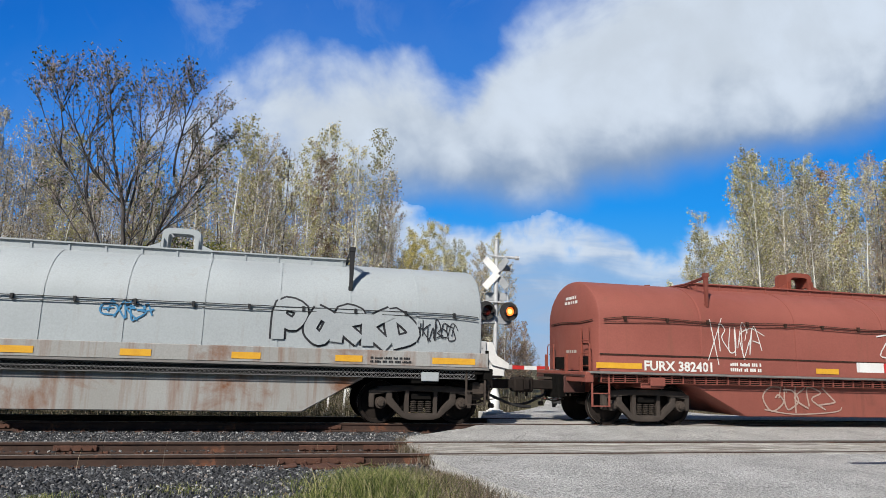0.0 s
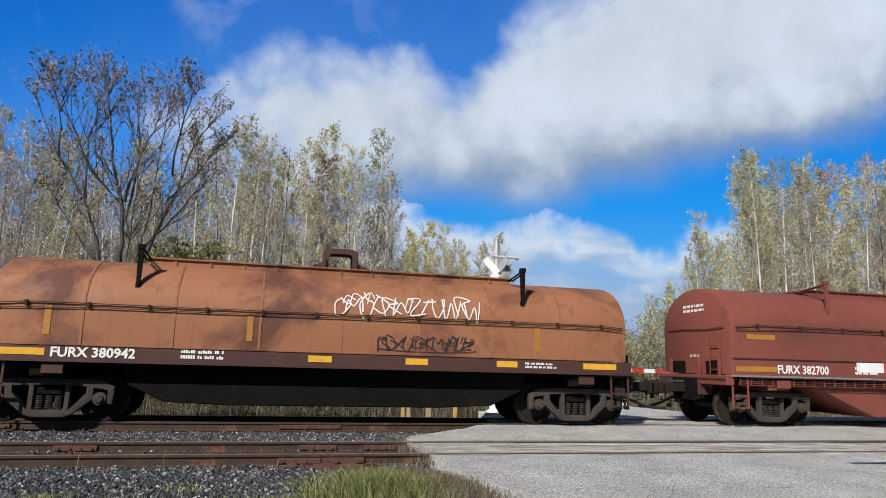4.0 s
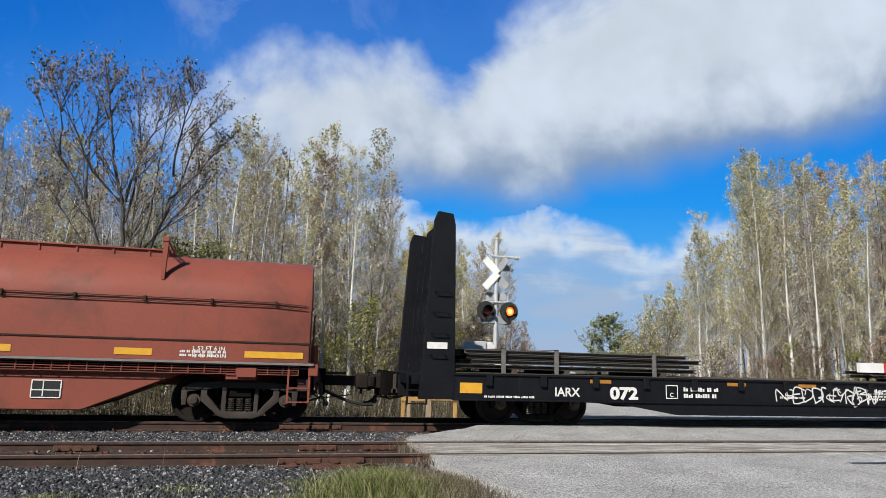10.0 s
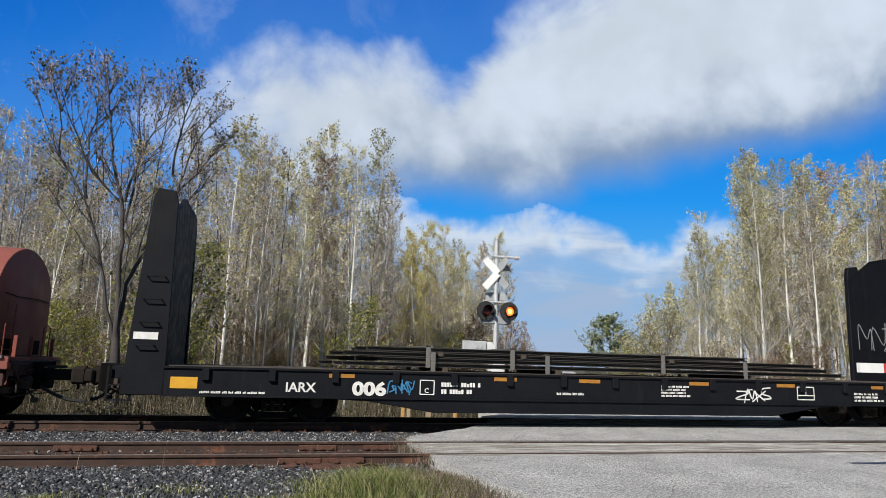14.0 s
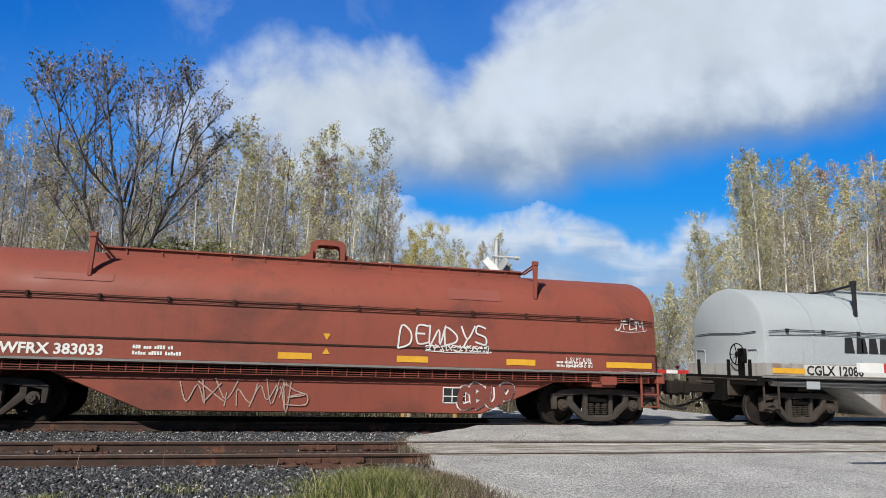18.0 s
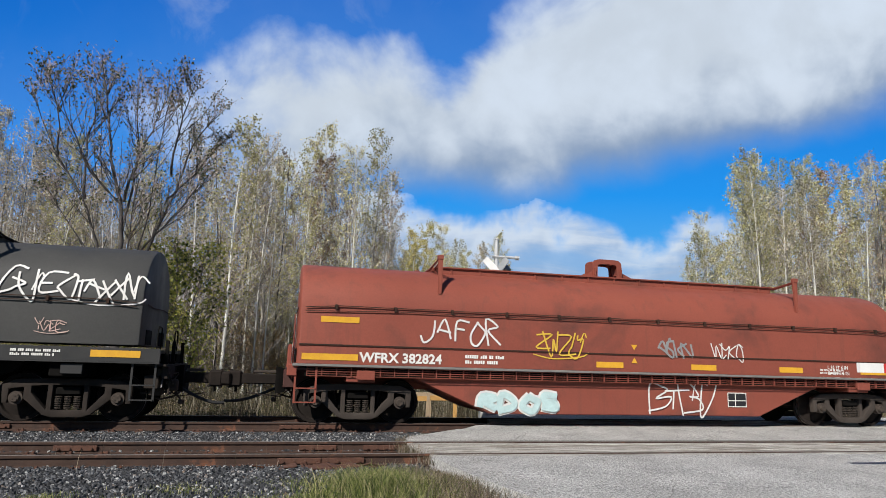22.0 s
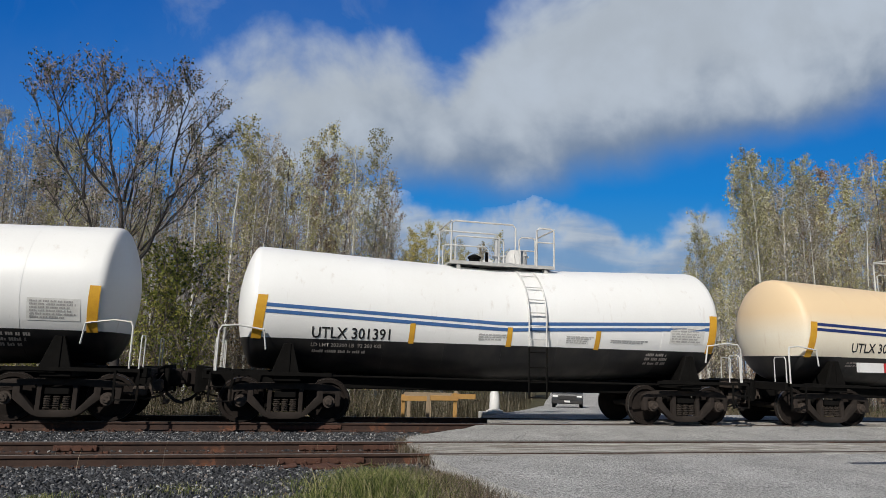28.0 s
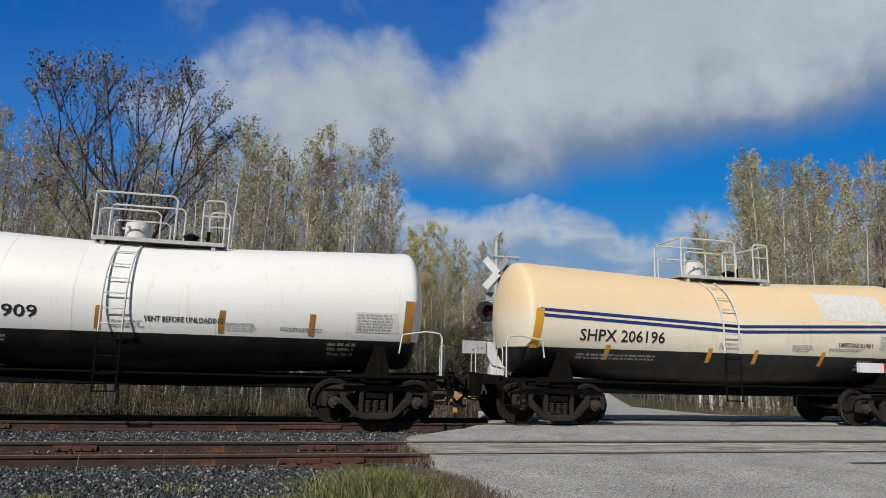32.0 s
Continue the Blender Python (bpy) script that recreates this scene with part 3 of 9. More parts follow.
# ---------------------------------------------------------------- sky clouds
def cloud_mat():
    m, n, l, p = material("drifting_cloud")
    n.remove(p)
    out = n["Material Output"]
    uv = n.new("ShaderNodeUVMap")
    uv.uv_map = "sky"
    sx = n.new("ShaderNodeSeparateXYZ")
    l.new(uv.outputs["UV"], sx.inputs[0])
    U, V = sx.outputs["X"], sx.outputs["Y"]        # 0..1 across the view and beyond, V downwards

    def math_(op, a, b=None, clamp=False):
        k = n.new("ShaderNodeMath")
        k.operation, k.use_clamp = op, clamp
        for s, v in zip(k.inputs, (a, b)):
            if v is None:
                continue
            if isinstance(v, (int, float)):
                s.default_value = v
            else:
                l.new(v, s)
        return k.outputs[0]

    def curve(stops):
        """A height as a function of U; U from -0.5 to 1.5."""
        f = math_("MULTIPLY", math_("ADD", U, 0.5), 0.5)
        return math_("SUBTRACT", math_("MULTIPLY", ramp(n, l, f, [((u + 0.5) / 2, (v + 1) / 3) for u, v in stops], "B_SPLINE"), 3.0), 1.0)

    def smooth(x, a, b):
        r = n.new("ShaderNodeMapRange")
        r.interpolation_type = "SMOOTHSTEP"
        r.inputs["From Min"].default_value, r.inputs["From Max"].default_value = a, b
        l.new(x, r.inputs["Value"])
        return r.outputs["Result"]
    vec = uv.outputs["UV"]
    mp = n.new("ShaderNodeMapping")
    mp.inputs["Scale"].default_value = (1.78, 1.0, 1.0)
    l.new(vec, mp.inputs["Vector"])
    big = math_("SUBTRACT", noise_node(n, l, mp.outputs["Vector"], 3.2, 7, 0.55, 0.3), 0.5)
    med = math_("SUBTRACT", noise_node(n, l, mp.outputs["Vector"], 8.0, 7, 0.5, 0.2), 0.5)
    wob = math_("ADD", math_("MULTIPLY", big, 0.34), math_("MULTIPLY", med, 0.12))
    # main bank
    up = curve(((-0.5, 0.30), (0.0, 0.24), (0.20, 0.13), (0.29, 0.085), (0.33, 0.025), (0.37, 0.06), (0.42, 0.025), (0.47, 0.06), (0.51, 0.135), (0.55, 0.04), (0.62, -0.03), (0.70, -0.10), (1.0, -0.3), (1.5, -0.5)))
    lowb = curve(((-0.5, 0.58), (0.0, 0.52), (0.25, 0.50), (0.38, 0.42), (0.44, 0.375), (0.50, 0.395), (0.58, 0.405), (0.66, 0.375), (0.77, 0.335), (0.89, 0.285), (1.0, 0.235), (1.2, 0.15), (1.5, 0.08)))
    d_up = math_("ADD", math_("SUBTRACT", V, up), wob)
    d_lo = math_("ADD", math_("SUBTRACT", lowb, V), math_("MULTIPLY", wob, 0.35))
    bank = math_("MULTIPLY", smooth(d_up, -0.015, 0.13), smooth(d_lo, -0.045, 0.075))
    # the bank is thin and ragged where it begins, over the trees
    bank = math_("MULTIPLY", bank, smooth(math_("ADD", U, math_("MULTIPLY", wob, 1.2)), 0.10, 0.32))
    # low bank near the horizon
    lo2 = curve(((-0.5, 0.46), (0.0, 0.42), (0.30, 0.42), (0.44, 0.380), (0.48, 0.388), (0.52, 0.412), (0.57, 0.45), (0.63, 0.445), (0.68, 0.455), (0.72, 0.48), (0.755, 0.468), (0.785, 0.435), (0.86, 0.445), (1.0, 0.43), (1.5, 0.40)))
    fin = math_("SUBTRACT", noise_node(n, l, mp.outputs["Vector"], 15.0, 6, 0.55, 0.3), 0.5)
    lay = n.new("ShaderNodeMapping")
    lay.inputs["Scale"].default_value = (2.6, 6.5, 1.0)
    l.new(vec, lay.inputs["Vector"])
    layers = math_("SUBTRACT", noise_node(n, l, lay.outputs["Vector"], 2.4, 6, 0.55, 0.5), 0.5)
    d2 = math_("ADD", math_("SUBTRACT", V, lo2), math_("ADD", math_("MULTIPLY", wob, 0.28), math_("ADD", math_("MULTIPLY", med, 0.16), math_("MULTIPLY", fin, 0.07))))
    low = math_("MULTIPLY", smooth(d2, -0.015, 0.045), math_("ADD", 0.60, math_("MULTIPLY", smooth(layers, -0.18, 0.10), 0.38)))
    wisp = math_("MULTIPLY", smooth(noise_node(n, l, mp.outputs["Vector"], 4.2, 6, 0.62, 0.9), 0.47, 0.80), 0.24)
    thin = math_("MULTIPLY", wisp, math_("SUBTRACT", 1.0, smooth(U, 0.42, 0.62)))
    veil = math_("MULTIPLY", smooth(d_up, -0.28, 0.08), math_("MULTIPLY", smooth(d_lo, -0.05, 0.12), 0.06))
    dens = math_("MAXIMUM", math_("MAXIMUM", bank, low), math_("MAXIMUM", thin, veil))
    # shading: white where thick and lit from above, grey-blue at the under side
    shade = smooth(math_("ADD", d_lo, math_("MULTIPLY", med, 0.16)), 0.0, 0.20)
    c1 = mix(n, l, shade, (0.24, 0.335, 0.50), (0.58, 0.655, 0.75))
    puff = smooth(math_("ADD", big, math_("MULTIPLY", med, 0.7)), -0.16, 0.26)
    c1 = mix(n, l, math_("MULTIPLY", puff, shade), c1, (0.66, 0.75, 0.87))
    s2 = smooth(math_("SUBTRACT", math_("ADD", d2, math_("MULTIPLY", med, 0.10)), math_("MULTIPLY", layers, 0.22)), 0.0, 0.12)
    c2 = mix(n, l, s2, (0.64, 0.73, 0.85), (0.36, 0.48, 0.67))
    col = mix(n, l, math_("GREATER_THAN", low, bank), c1, c2)
    em = n.new("ShaderNodeEmission")
    l.new(col, em.inputs["Color"])
    em.inputs["Strength"].default_value = 1.0
    # clear blue air behind the clouds
    air = n.new("ShaderNodeEmission")
    l.new(ramp(n, l, math_("ADD", math_("MULTIPLY", V, 0.5), 0.5), ((0.30, (0.005, 0.085, 0.40)), (0.50, (0.008, 0.150, 0.60)), (0.60, (0.012, 0.205, 0.71)), (0.70, (0.018, 0.30, 0.86)), (0.78, (0.09, 0.42, 0.86)), (0.87, (0.26, 0.54, 0.84)))), air.inputs["Color"])
    both = n.new("ShaderNodeMixShader")
    l.new(dens, both.inputs["Fac"])
    l.new(air.outputs[0], both.inputs[1])
    l.new(em.outputs[0], both.inputs[2])
    tr = n.new("ShaderNodeBsdfTransparent")
    ms = n.new("ShaderNodeMixShader")
    # the clouds thin out to nothing at the rim of the sheet
    rim = math_("MULTIPLY", math_("MULTIPLY", smooth(U, -0.5, -0.2), math_("SUBTRACT", 1.0, smooth(U, 1.2, 1.5))), smooth(V, -0.9, -0.4))
    l.new(rim, ms.inputs["Fac"])
    l.new(tr.outputs[0], ms.inputs[1])
    l.new(both.outputs[0], ms.inputs[2])
    l.new(ms.outputs[0], out.inputs["Surface"])
    return m


bm = B()
uvl = bm.loops.layers.uv.new("sky")
CR = STAND.to_3x3()
nu, nv = 48, 30
vs = []
for j in range(nv + 1):
    row = []
    for i in range(nu + 1):
        u, v = -0.5 + 2.0 * i / nu, -0.95 + 1.85 * j / nv
        d = CR @ Vector(((u * 1568 - 784) / 1150, (441 - v * 882) / 1150, -1.0))
        row.append((bm.verts.new(d.normalized() * 2400), (u, v)))
    vs.append(row)
for j in range(nv):
    for i in range(nu):
        q = (vs[j][i], vs[j + 1][i], vs[j + 1][i + 1], vs[j][i + 1])
        f = bm.faces.new([a for a, _ in q])
        for lp, (_, t) in zip(f.loops, q):
            lp[uvl].uv = t
CLOUDS = tagged(part("backdrop", bm, cloud_mat(), None), "drifting white and grey clouds in a blue sky", "sky", kind="structure")
CLOUDS.location = EYE
CLOUDS.visible_shadow = False
# ---------------------------------------------------------------- trees
def m_bark(name, a, b, dark, amt, seed):
    m, n, l, p = material(name)
    v = mapped(n, l, seed, (1, 1, 0.35))
    c = mix(n, l, ramp(n, l, noise_node(n, l, v, 5, 5), ((0.35, 0.0), (0.65, 1.0))), a, b)
    f = ramp(n, l, noise_node(n, l, mapped(n, l, seed + 1, (1, 1, 3.0)), 7, 6, 0.7), ((0.62 - amt, 0.0), (0.68 - amt, 1.0)))
    c = mix(n, l, f, c, dark)
    l.new(c, p.inputs["Base Color"])
    p.inputs["Roughness"].default_value = 0.85
    return m


def m_leaf(name, stops):
    m, n, l, p = material(name)
    g = n.new("ShaderNodeNewGeometry")
    l.new(ramp(n, l, g.outputs["Random Per Island"], stops), p.inputs["Base Color"])
    p.inputs["Roughness"].default_value = 0.6
    p.inputs["Specular IOR Level"].default_value = 0.25
    tl = n.new("ShaderNodeBsdfTranslucent")
    l.new(ramp(n, l, g.outputs["Random Per Island"], stops), tl.inputs["Color"])
    ms = n.new("ShaderNodeMixShader")
    ms.inputs["Fac"].default_value = 0.38
    l.new(p.outputs[0], ms.inputs[1])
    l.new(tl.outputs[0], ms.inputs[2])
    l.new(ms.outputs[0], n["Material Output"].inputs["Surface"])
    return m


BK_BIRCH = m_bark("pale_birch_bark", (0.78, 0.755, 0.70), (0.62, 0.595, 0.54), (0.08, 0.07, 0.06), 0.02, 1)
BK_GREY = m_bark("grey_poplar_bark", (0.46, 0.44, 0.40), (0.34, 0.31, 0.28), (0.10, 0.085, 0.07), 0.03, 2)
BK_DARK = m_bark("dark_bark", (0.075, 0.062, 0.055), (0.12, 0.10, 0.088), (0.035, 0.03, 0.026), 0.05, 3)
BK_TWIG = m_bark("pale_grey_twigs", (0.53, 0.49, 0.46), (0.37, 0.335, 0.31), (0.14, 0.115, 0.10), 0.04, 4)
BK_FAR = m_bark("distant_grey_brown_twigs", (0.36, 0.315, 0.285), (0.21, 0.178, 0.16), (0.12, 0.10, 0.09), 0.05, 5)
BK_LIMB = m_bark("dark_grey_alder_bark", (0.066, 0.057, 0.052), (0.042, 0.036, 0.033), (0.12, 0.108, 0.10), 0.0, 8)
BK_PINK = m_bark("pinkish_grey_twigs", (0.40, 0.33, 0.31), (0.27, 0.215, 0.205), (0.14, 0.11, 0.105), 0.02, 9)
BK_STEM = m_bark("brown_stems", (0.20, 0.165, 0.145), (0.13, 0.10, 0.088), (0.07, 0.055, 0.048), 0.03, 6)
LF_OLIVE = m_leaf("olive_autumn_leaves", ((0.0, (0.20, 0.20, 0.09)), (0.2, (0.38, 0.36, 0.16)), (0.5, (0.56, 0.51, 0.21)), (0.78, (0.71, 0.65, 0.38)), (0.95, (0.80, 0.76, 0.64)), (1.0, (0.42, 0.28, 0.16))))
LF_YELLOW = m_leaf("yellow_leaves", ((0.0, (0.30, 0.29, 0.09)), (0.5, (0.60, 0.50, 0.12)), (1.0, (0.76, 0.64, 0.26))))
LF_DRAB = m_leaf("sparse_brown_green_leaves", ((0.0, (0.12, 0.11, 0.06)), (0.3, (0.34, 0.29, 0.17)), (0.6, (0.55, 0.48, 0.33)), (0.9, (0.74, 0.69, 0.59)), (1.0, (0.44, 0.30, 0.24))))
LF_DUSK = m_leaf("plum_brown_and_dark_green_leaves", ((0.0, (0.04, 0.055, 0.025)), (0.4, (0.09, 0.11, 0.045)), (0.65, (0.20, 0.17, 0.10)), (0.82, (0.34, 0.26, 0.21)), (1.0, (0.54, 0.47, 0.41))))
LF_RUST = m_leaf("russet_leaves", ((0.0, (0.18, 0.10, 0.06)), (0.5, (0.38, 0.24, 0.15)), (0.8, (0.54, 0.43, 0.33)), (1.0, (0.32, 0.27, 0.14))))
LF_GREEN = m_leaf("green_brush_leaves", ((0.0, (0.06, 0.08, 0.025)), (0.35, (0.20, 0.23, 0.055)), (0.75, (0.42, 0.40, 0.09)), (1.0, (0.58, 0.52, 0.16))))
LF_ROUND = m_leaf("grey_green_leaves", ((0.0, (0.10, 0.125, 0.07)), (0.5, (0.24, 0.27, 0.14)), (1.0, (0.44, 0.46, 0.28))))
LF_FAR = m_leaf("distant_mixed_leaves", ((0.0, (0.09, 0.07, 0.04)), (0.25, (0.20, 0.15, 0.08)), (0.5, (0.34, 0.27, 0.11)), (0.75, (0.28, 0.145, 0.085)), (1.0, (0.48, 0.41, 0.24))))


class Tri:
    """Fast mesh gathering for branches and leaves."""
    def __init__(self):
        self.v, self.f = [], []

    def tube(self, pts, radii, seg):
        base = len(self.v)
        for i, p in enumerate(pts):
            d = (pts[min(i + 1, len(pts) - 1)] - pts[max(i - 1, 0)])
            d = d.normalized() if d.length > 1e-6 else Vector((0, 0, 1))
            u = d.orthogonal().normalized()
            w = d.cross(u)
            for k in range(seg):
                a = 2 * math.pi * k / seg
                self.v.append(p + (u * math.cos(a) + w * math.sin(a)) * radii[i])
        for i in range(len(pts) - 1):
            for k in range(seg):
                j = (k + 1) % seg
                a = base + i * seg
                self.f.append((a + k, a + j, a + seg + j, a + seg + k))

    def strip(self, a, b, c, w, rnd):
        """A flat tapering twig through three points."""
        d = (c - a).normalized()
        u = d.cross(Vector((rnd.uniform(-1, 1), rnd.uniform(-1, 1), rnd.uniform(-1, 1)))).normalized() * w
        k = len(self.v)
        self.v += [a - u, a + u, b + u * .7, b - u * .7, c]
        self.f += [(k, k + 1, k + 2, k + 3), (k + 3, k + 2, k + 4)]

    def leaf(self, p, s, rnd):
        u = Vector((rnd.uniform(-1, 1), rnd.uniform(-1, 1), rnd.uniform(-1, 1))).normalized()
        w = u.orthogonal().normalized()
        b = len(self.v)
        self.v += [p - u * s, p + w * s * 0.6, p + u * s, p - w * s * 0.6]
        self.f.append((b, b + 1, b + 2, b + 3))

    def leaflet(self, p, s, rnd):
        u = Vector((rnd.uniform(-1, 1), rnd.uniform(-1, 1), rnd.uniform(-1, 1))).normalized()
        w = u.orthogonal().normalized()
        b = len(self.v)
        self.v += [p - u * s, p + u * s + w * s * 0.5, p + u * s * 0.4 - w * s * 0.9]
        self.f.append((b, b + 1, b + 2))

    def mesh(self, name, smooth=True):
        me = bpy.data.meshes.new(name)
        me.from_pydata([tuple(p) for p in self.v], [], self.f)
        if smooth:
            me.shade_smooth()
        me.materials.append(None)
        return me


def grow(seed, height, r0, limbs, spread, up, twigs, leaves, leaf_s, bare=0.35, lean=0.05, top_leaf=1.0, fork=0):
    """Meshes of trunk, branches and leaves of one tree."""
    rnd = random.Random(seed)
    tr, br, lf = Tri(), Tri(), Tri()
    n = 9
    dx, dy = rnd.uniform(-lean, lean), rnd.uniform(-lean, lean)
    ph = rnd.uniform(0, 6)
    axis = []
    for i in range(n + 1):
        f = i / n
        axis.append(Vector((dx * height * f + 0.10 * math.sin(f * 5 + ph) * f * 2, dy * height * f + 0.1 * math.cos(f * 4 + ph) * f * 2, height * f)))
    rad = [max(0.012, r0 * (1 - (i / n)) ** 1.15 + 0.004) for i in range(n + 1)]
    rad[0] *= 1.25
    tr.tube(axis, rad, 7)

    def at(f):
        k = min(n - 1, int(f * n))
        return axis[k].lerp(axis[k + 1], f * n - k)
    tips = []
    for i in range(limbs):
        f = bare + (0.97 - bare) * ((i + rnd.random()) / limbs)
        p = at(f)
        a = rnd.uniform(0, 6.283)
        L = spread * (1.05 - f) ** 0.7 * rnd.uniform(0.55, 1.15) + 0.35
        d = Vector((math.cos(a), math.sin(a), up + rnd.uniform(-.2, .35))).normalized()
        pts = [p]
        for k in range(1, 5):
            d = (d + Vector((rnd.uniform(-.16, .16), rnd.uniform(-.16, .16), 0.10))).normalized()
            pts.append(pts[-1] + d * L / 4)
        r = max(0.007, rad[min(n, int(f * n))] * 0.33)
        br.tube(pts, [r, r * .8, r * .6, r * .42, r * .2], 3)
        for t in range(twigs):
            g = rnd.uniform(0.25, 1.0)
            k = min(3, int(g * 4))
            q = pts[k].lerp(pts[k + 1], g * 4 - k)
            e = (d + Vector((rnd.uniform(-.9, .9), rnd.uniform(-.9, .9), rnd.uniform(-.1, .8)))).normalized()
            tl = L * rnd.uniform(0.18, 0.42)
            mid = q + e * tl * 0.5 + Vector((0, 0, 0.03))
            end = q + e * tl + Vector((rnd.uniform(-.05, .05), rnd.uniform(-.05, .05), 0.10 * tl))
            br.strip(q, mid, end, 0.0075, rnd)
            tips.append((q, mid, end, f))
    for i in range(leaves):
        q, mid, end, f = rnd.choice(tips)
        if rnd.random() > top_leaf * f + (1 - top_leaf) + 0.15:
            continue
        p = mid.lerp(end, rnd.uniform(-0.4, 1.1)) + Vector((rnd.gauss(0, .09), rnd.gauss(0, .09), rnd.gauss(0, .09)))
        lf.leaflet(p, leaf_s * rnd.uniform(0.6, 1.3), rnd)
    return tr.mesh("trunk"), br.mesh("branches"), lf.mesh("leaves", False)


TREES = []


def tree(name, meshes, mats, m, label, group="trees at the wood's edge"):
    t = thing(name, label, "tree", group, m)
    for nm, me, mt in zip(("trunk", "crown", "foliage", "twig_spray"), meshes, mats):
        if len(me.polygons):
            part(nm, me, mt, t)
    TREES.append(t)
    return t


# the large spreading tree near the track: three stems from one stool that fan out into long limbs
def spreading(seed):
    rnd = random.Random(seed)
    tr, br, tw, lf = Tri(), Tri(), Tri(), Tri()
    tr.tube([Vector((0.02, 0, -0.5)), Vector((-0.05, 0, 0.8)), Vector((-0.12, 0.02, 1.9)), Vector((-0.16, 0.0, 2.7))], [0.22, 0.16, 0.14, 0.09], 10)
    # limb: girth at its foot, then its course (x, z)
    stems = [(0.085, (-0.12, 1.6), (-0.30, 2.4), (-0.8, 4.3), (-1.45, 6.5), (-2.55, 8.3), (-3.65, 10.5)),
             (0.105, (-0.14, 2.2), (-0.24, 4.5), (-0.30, 6.3), (-0.74, 8.1), (-1.0, 9.8), (-1.32, 11.6)),
             (0.100, (-0.14, 2.5), (-0.05, 4.1), (0.42, 5.3), (0.95, 6.9), (1.55, 9.3), (2.4, 10.7)),
             (0.030, (-0.2, 2.2), (-0.05, 4.4), (0.1, 6.2), (0.35, 8.0))]
    forks = [(0.052, (-0.34, 6.8), (-0.09, 8.5), (0.28, 9.8), (0.42, 10.8)), (0.050, (-0.27, 6.1), (-0.13, 7.7), (-0.26, 9.3), (-0.52, 11.2)),
             (0.046, (-0.40, 6.7), (-1.3, 7.6), (-1.8, 8.7), (-2.3, 10.0)), (0.040, (0.98, 7.0), (1.7, 8.1), (2.4, 9.5)),
             (0.036, (0.34, 5.2), (1.3, 6.3), (2.3, 7.6)), (0.044, (1.05, 7.8), (1.22, 9.4), (1.6, 10.8)),
             (0.044, (-1.5, 6.8), (-1.63, 8.4), (-1.5, 9.8), (-1.57, 10.9)), (0.030, (-2.45, 8.2), (-2.4, 9.3), (-2.6, 10.3)),
             (0.026, (-0.9, 4.7), (-1.9, 5.9), (-2.9, 7.2)), (0.028, (0.2, 4.9), (0.5, 6.5), (0.75, 8.6), (0.95, 10.6))]
    tips = []
    for main, rows in ((1, stems), (0, forks)):
        for r, *way in rows:
            dy = rnd.uniform(-1.3, 1.3)
            P = [way[0]] + list(way) + [way[-1]]
            pts = []
            for i in range(1, len(P) - 2):
                for k in range(4):
                    t = k / 4
                    q = [0.5 * (2 * P[i][d] + (P[i + 1][d] - P[i - 1][d]) * t + (2 * P[i - 1][d] - 5 * P[i][d] + 4 * P[i + 1][d] - P[i + 2][d]) * t * t
                                + (3 * P[i][d] - P[i - 1][d] - 3 * P[i + 1][d] + P[i + 2][d]) * t ** 3) for d in (0, 1)]
                    pts.append(q)
            pts.append(way[-1])
            n = len(pts) - 1
            jig = [0.0] + [rnd.uniform(-.035, .035) for k in range(n)]
            pts = [Vector((p[0] + g, dy * k / n + g, p[1])) for k, (p, g) in enumerate(zip(pts, jig))]
            rr = [r * 0.80 * (1 - k / n) ** 0.95 + 0.007 for k in range(n + 1)]
            br.tube(pts, rr, 7)
            d = (pts[-1] - pts[n // 2]).normalized()
            for i in range(26 if main else 17):
                g = rnd.uniform(0.42 if main else 0.22, 0.98)
                if r < 0.031:
                    g = rnd.uniform(0.5, 0.98)
                k = min(n - 1, int(g * n))
                q = pts[k].lerp(pts[k + 1], g * n - k)
                a = rnd.uniform(0, 6.283)
                e = (d * 0.85 + Vector((math.cos(a), math.sin(a), 0.2)) * 0.75).normalized()
                sl = (1.08 - g) * 2.5 * rnd.uniform(0.6, 1.1) + 0.45
                sp = [q]
                for m in range(4):
                    e = (e + Vector((rnd.uniform(-.2, .2), rnd.uniform(-.2, .2), 0.09))).normalized()
                    sp.append(sp[-1] + e * sl / 4)
                r1 = min(0.013, rr[k] * 0.5)
                br.tube(sp, [r1 + .004, r1 * .8 + .003, r1 * .6 + .003, r1 * .4 + .003, .004], 4)
                tips.append((sp[3], sp[4]))
                for t in range(14):
                    h = rnd.uniform(0.15, 1.0)
                    kk = min(3, int(h * 4))
                    w = sp[kk].lerp(sp[kk + 1], h * 4 - kk)
                    u = (e + Vector((rnd.uniform(-.8, .8), rnd.uniform(-.8, .8), rnd.uniform(-.1, .7)))).normalized()
                    x = w + u * rnd.uniform(0.25, 0.7)
                    tw.strip(w, w.lerp(x, .5) + Vector((0, 0, .03)), x, 0.0055, rnd)
                    tips.append((w, x))
    for i in range(6200):
        w, x = rnd.choice(tips)
        if x.z < 6.5 and rnd.random() < 0.8:
            continue
        p = w.lerp(x, rnd.uniform(0.2, 1.1)) + Vector((rnd.gauss(0, .04), rnd.gauss(0, .04), rnd.gauss(0, .04)))
        far = x.z > 10.3 or abs(x.x + 0.5) > 2.4           # the tips keep whole clusters of leaves
        for c in range(2 if far and rnd.random() < 0.35 else 1):
            lf.leaf(p + Vector((rnd.gauss(0, .05), rnd.gauss(0, .05), rnd.gauss(0, .05))) * (c > 0), rnd.uniform(0.028, 0.056) * (1.1 if far else 1.0), rnd)
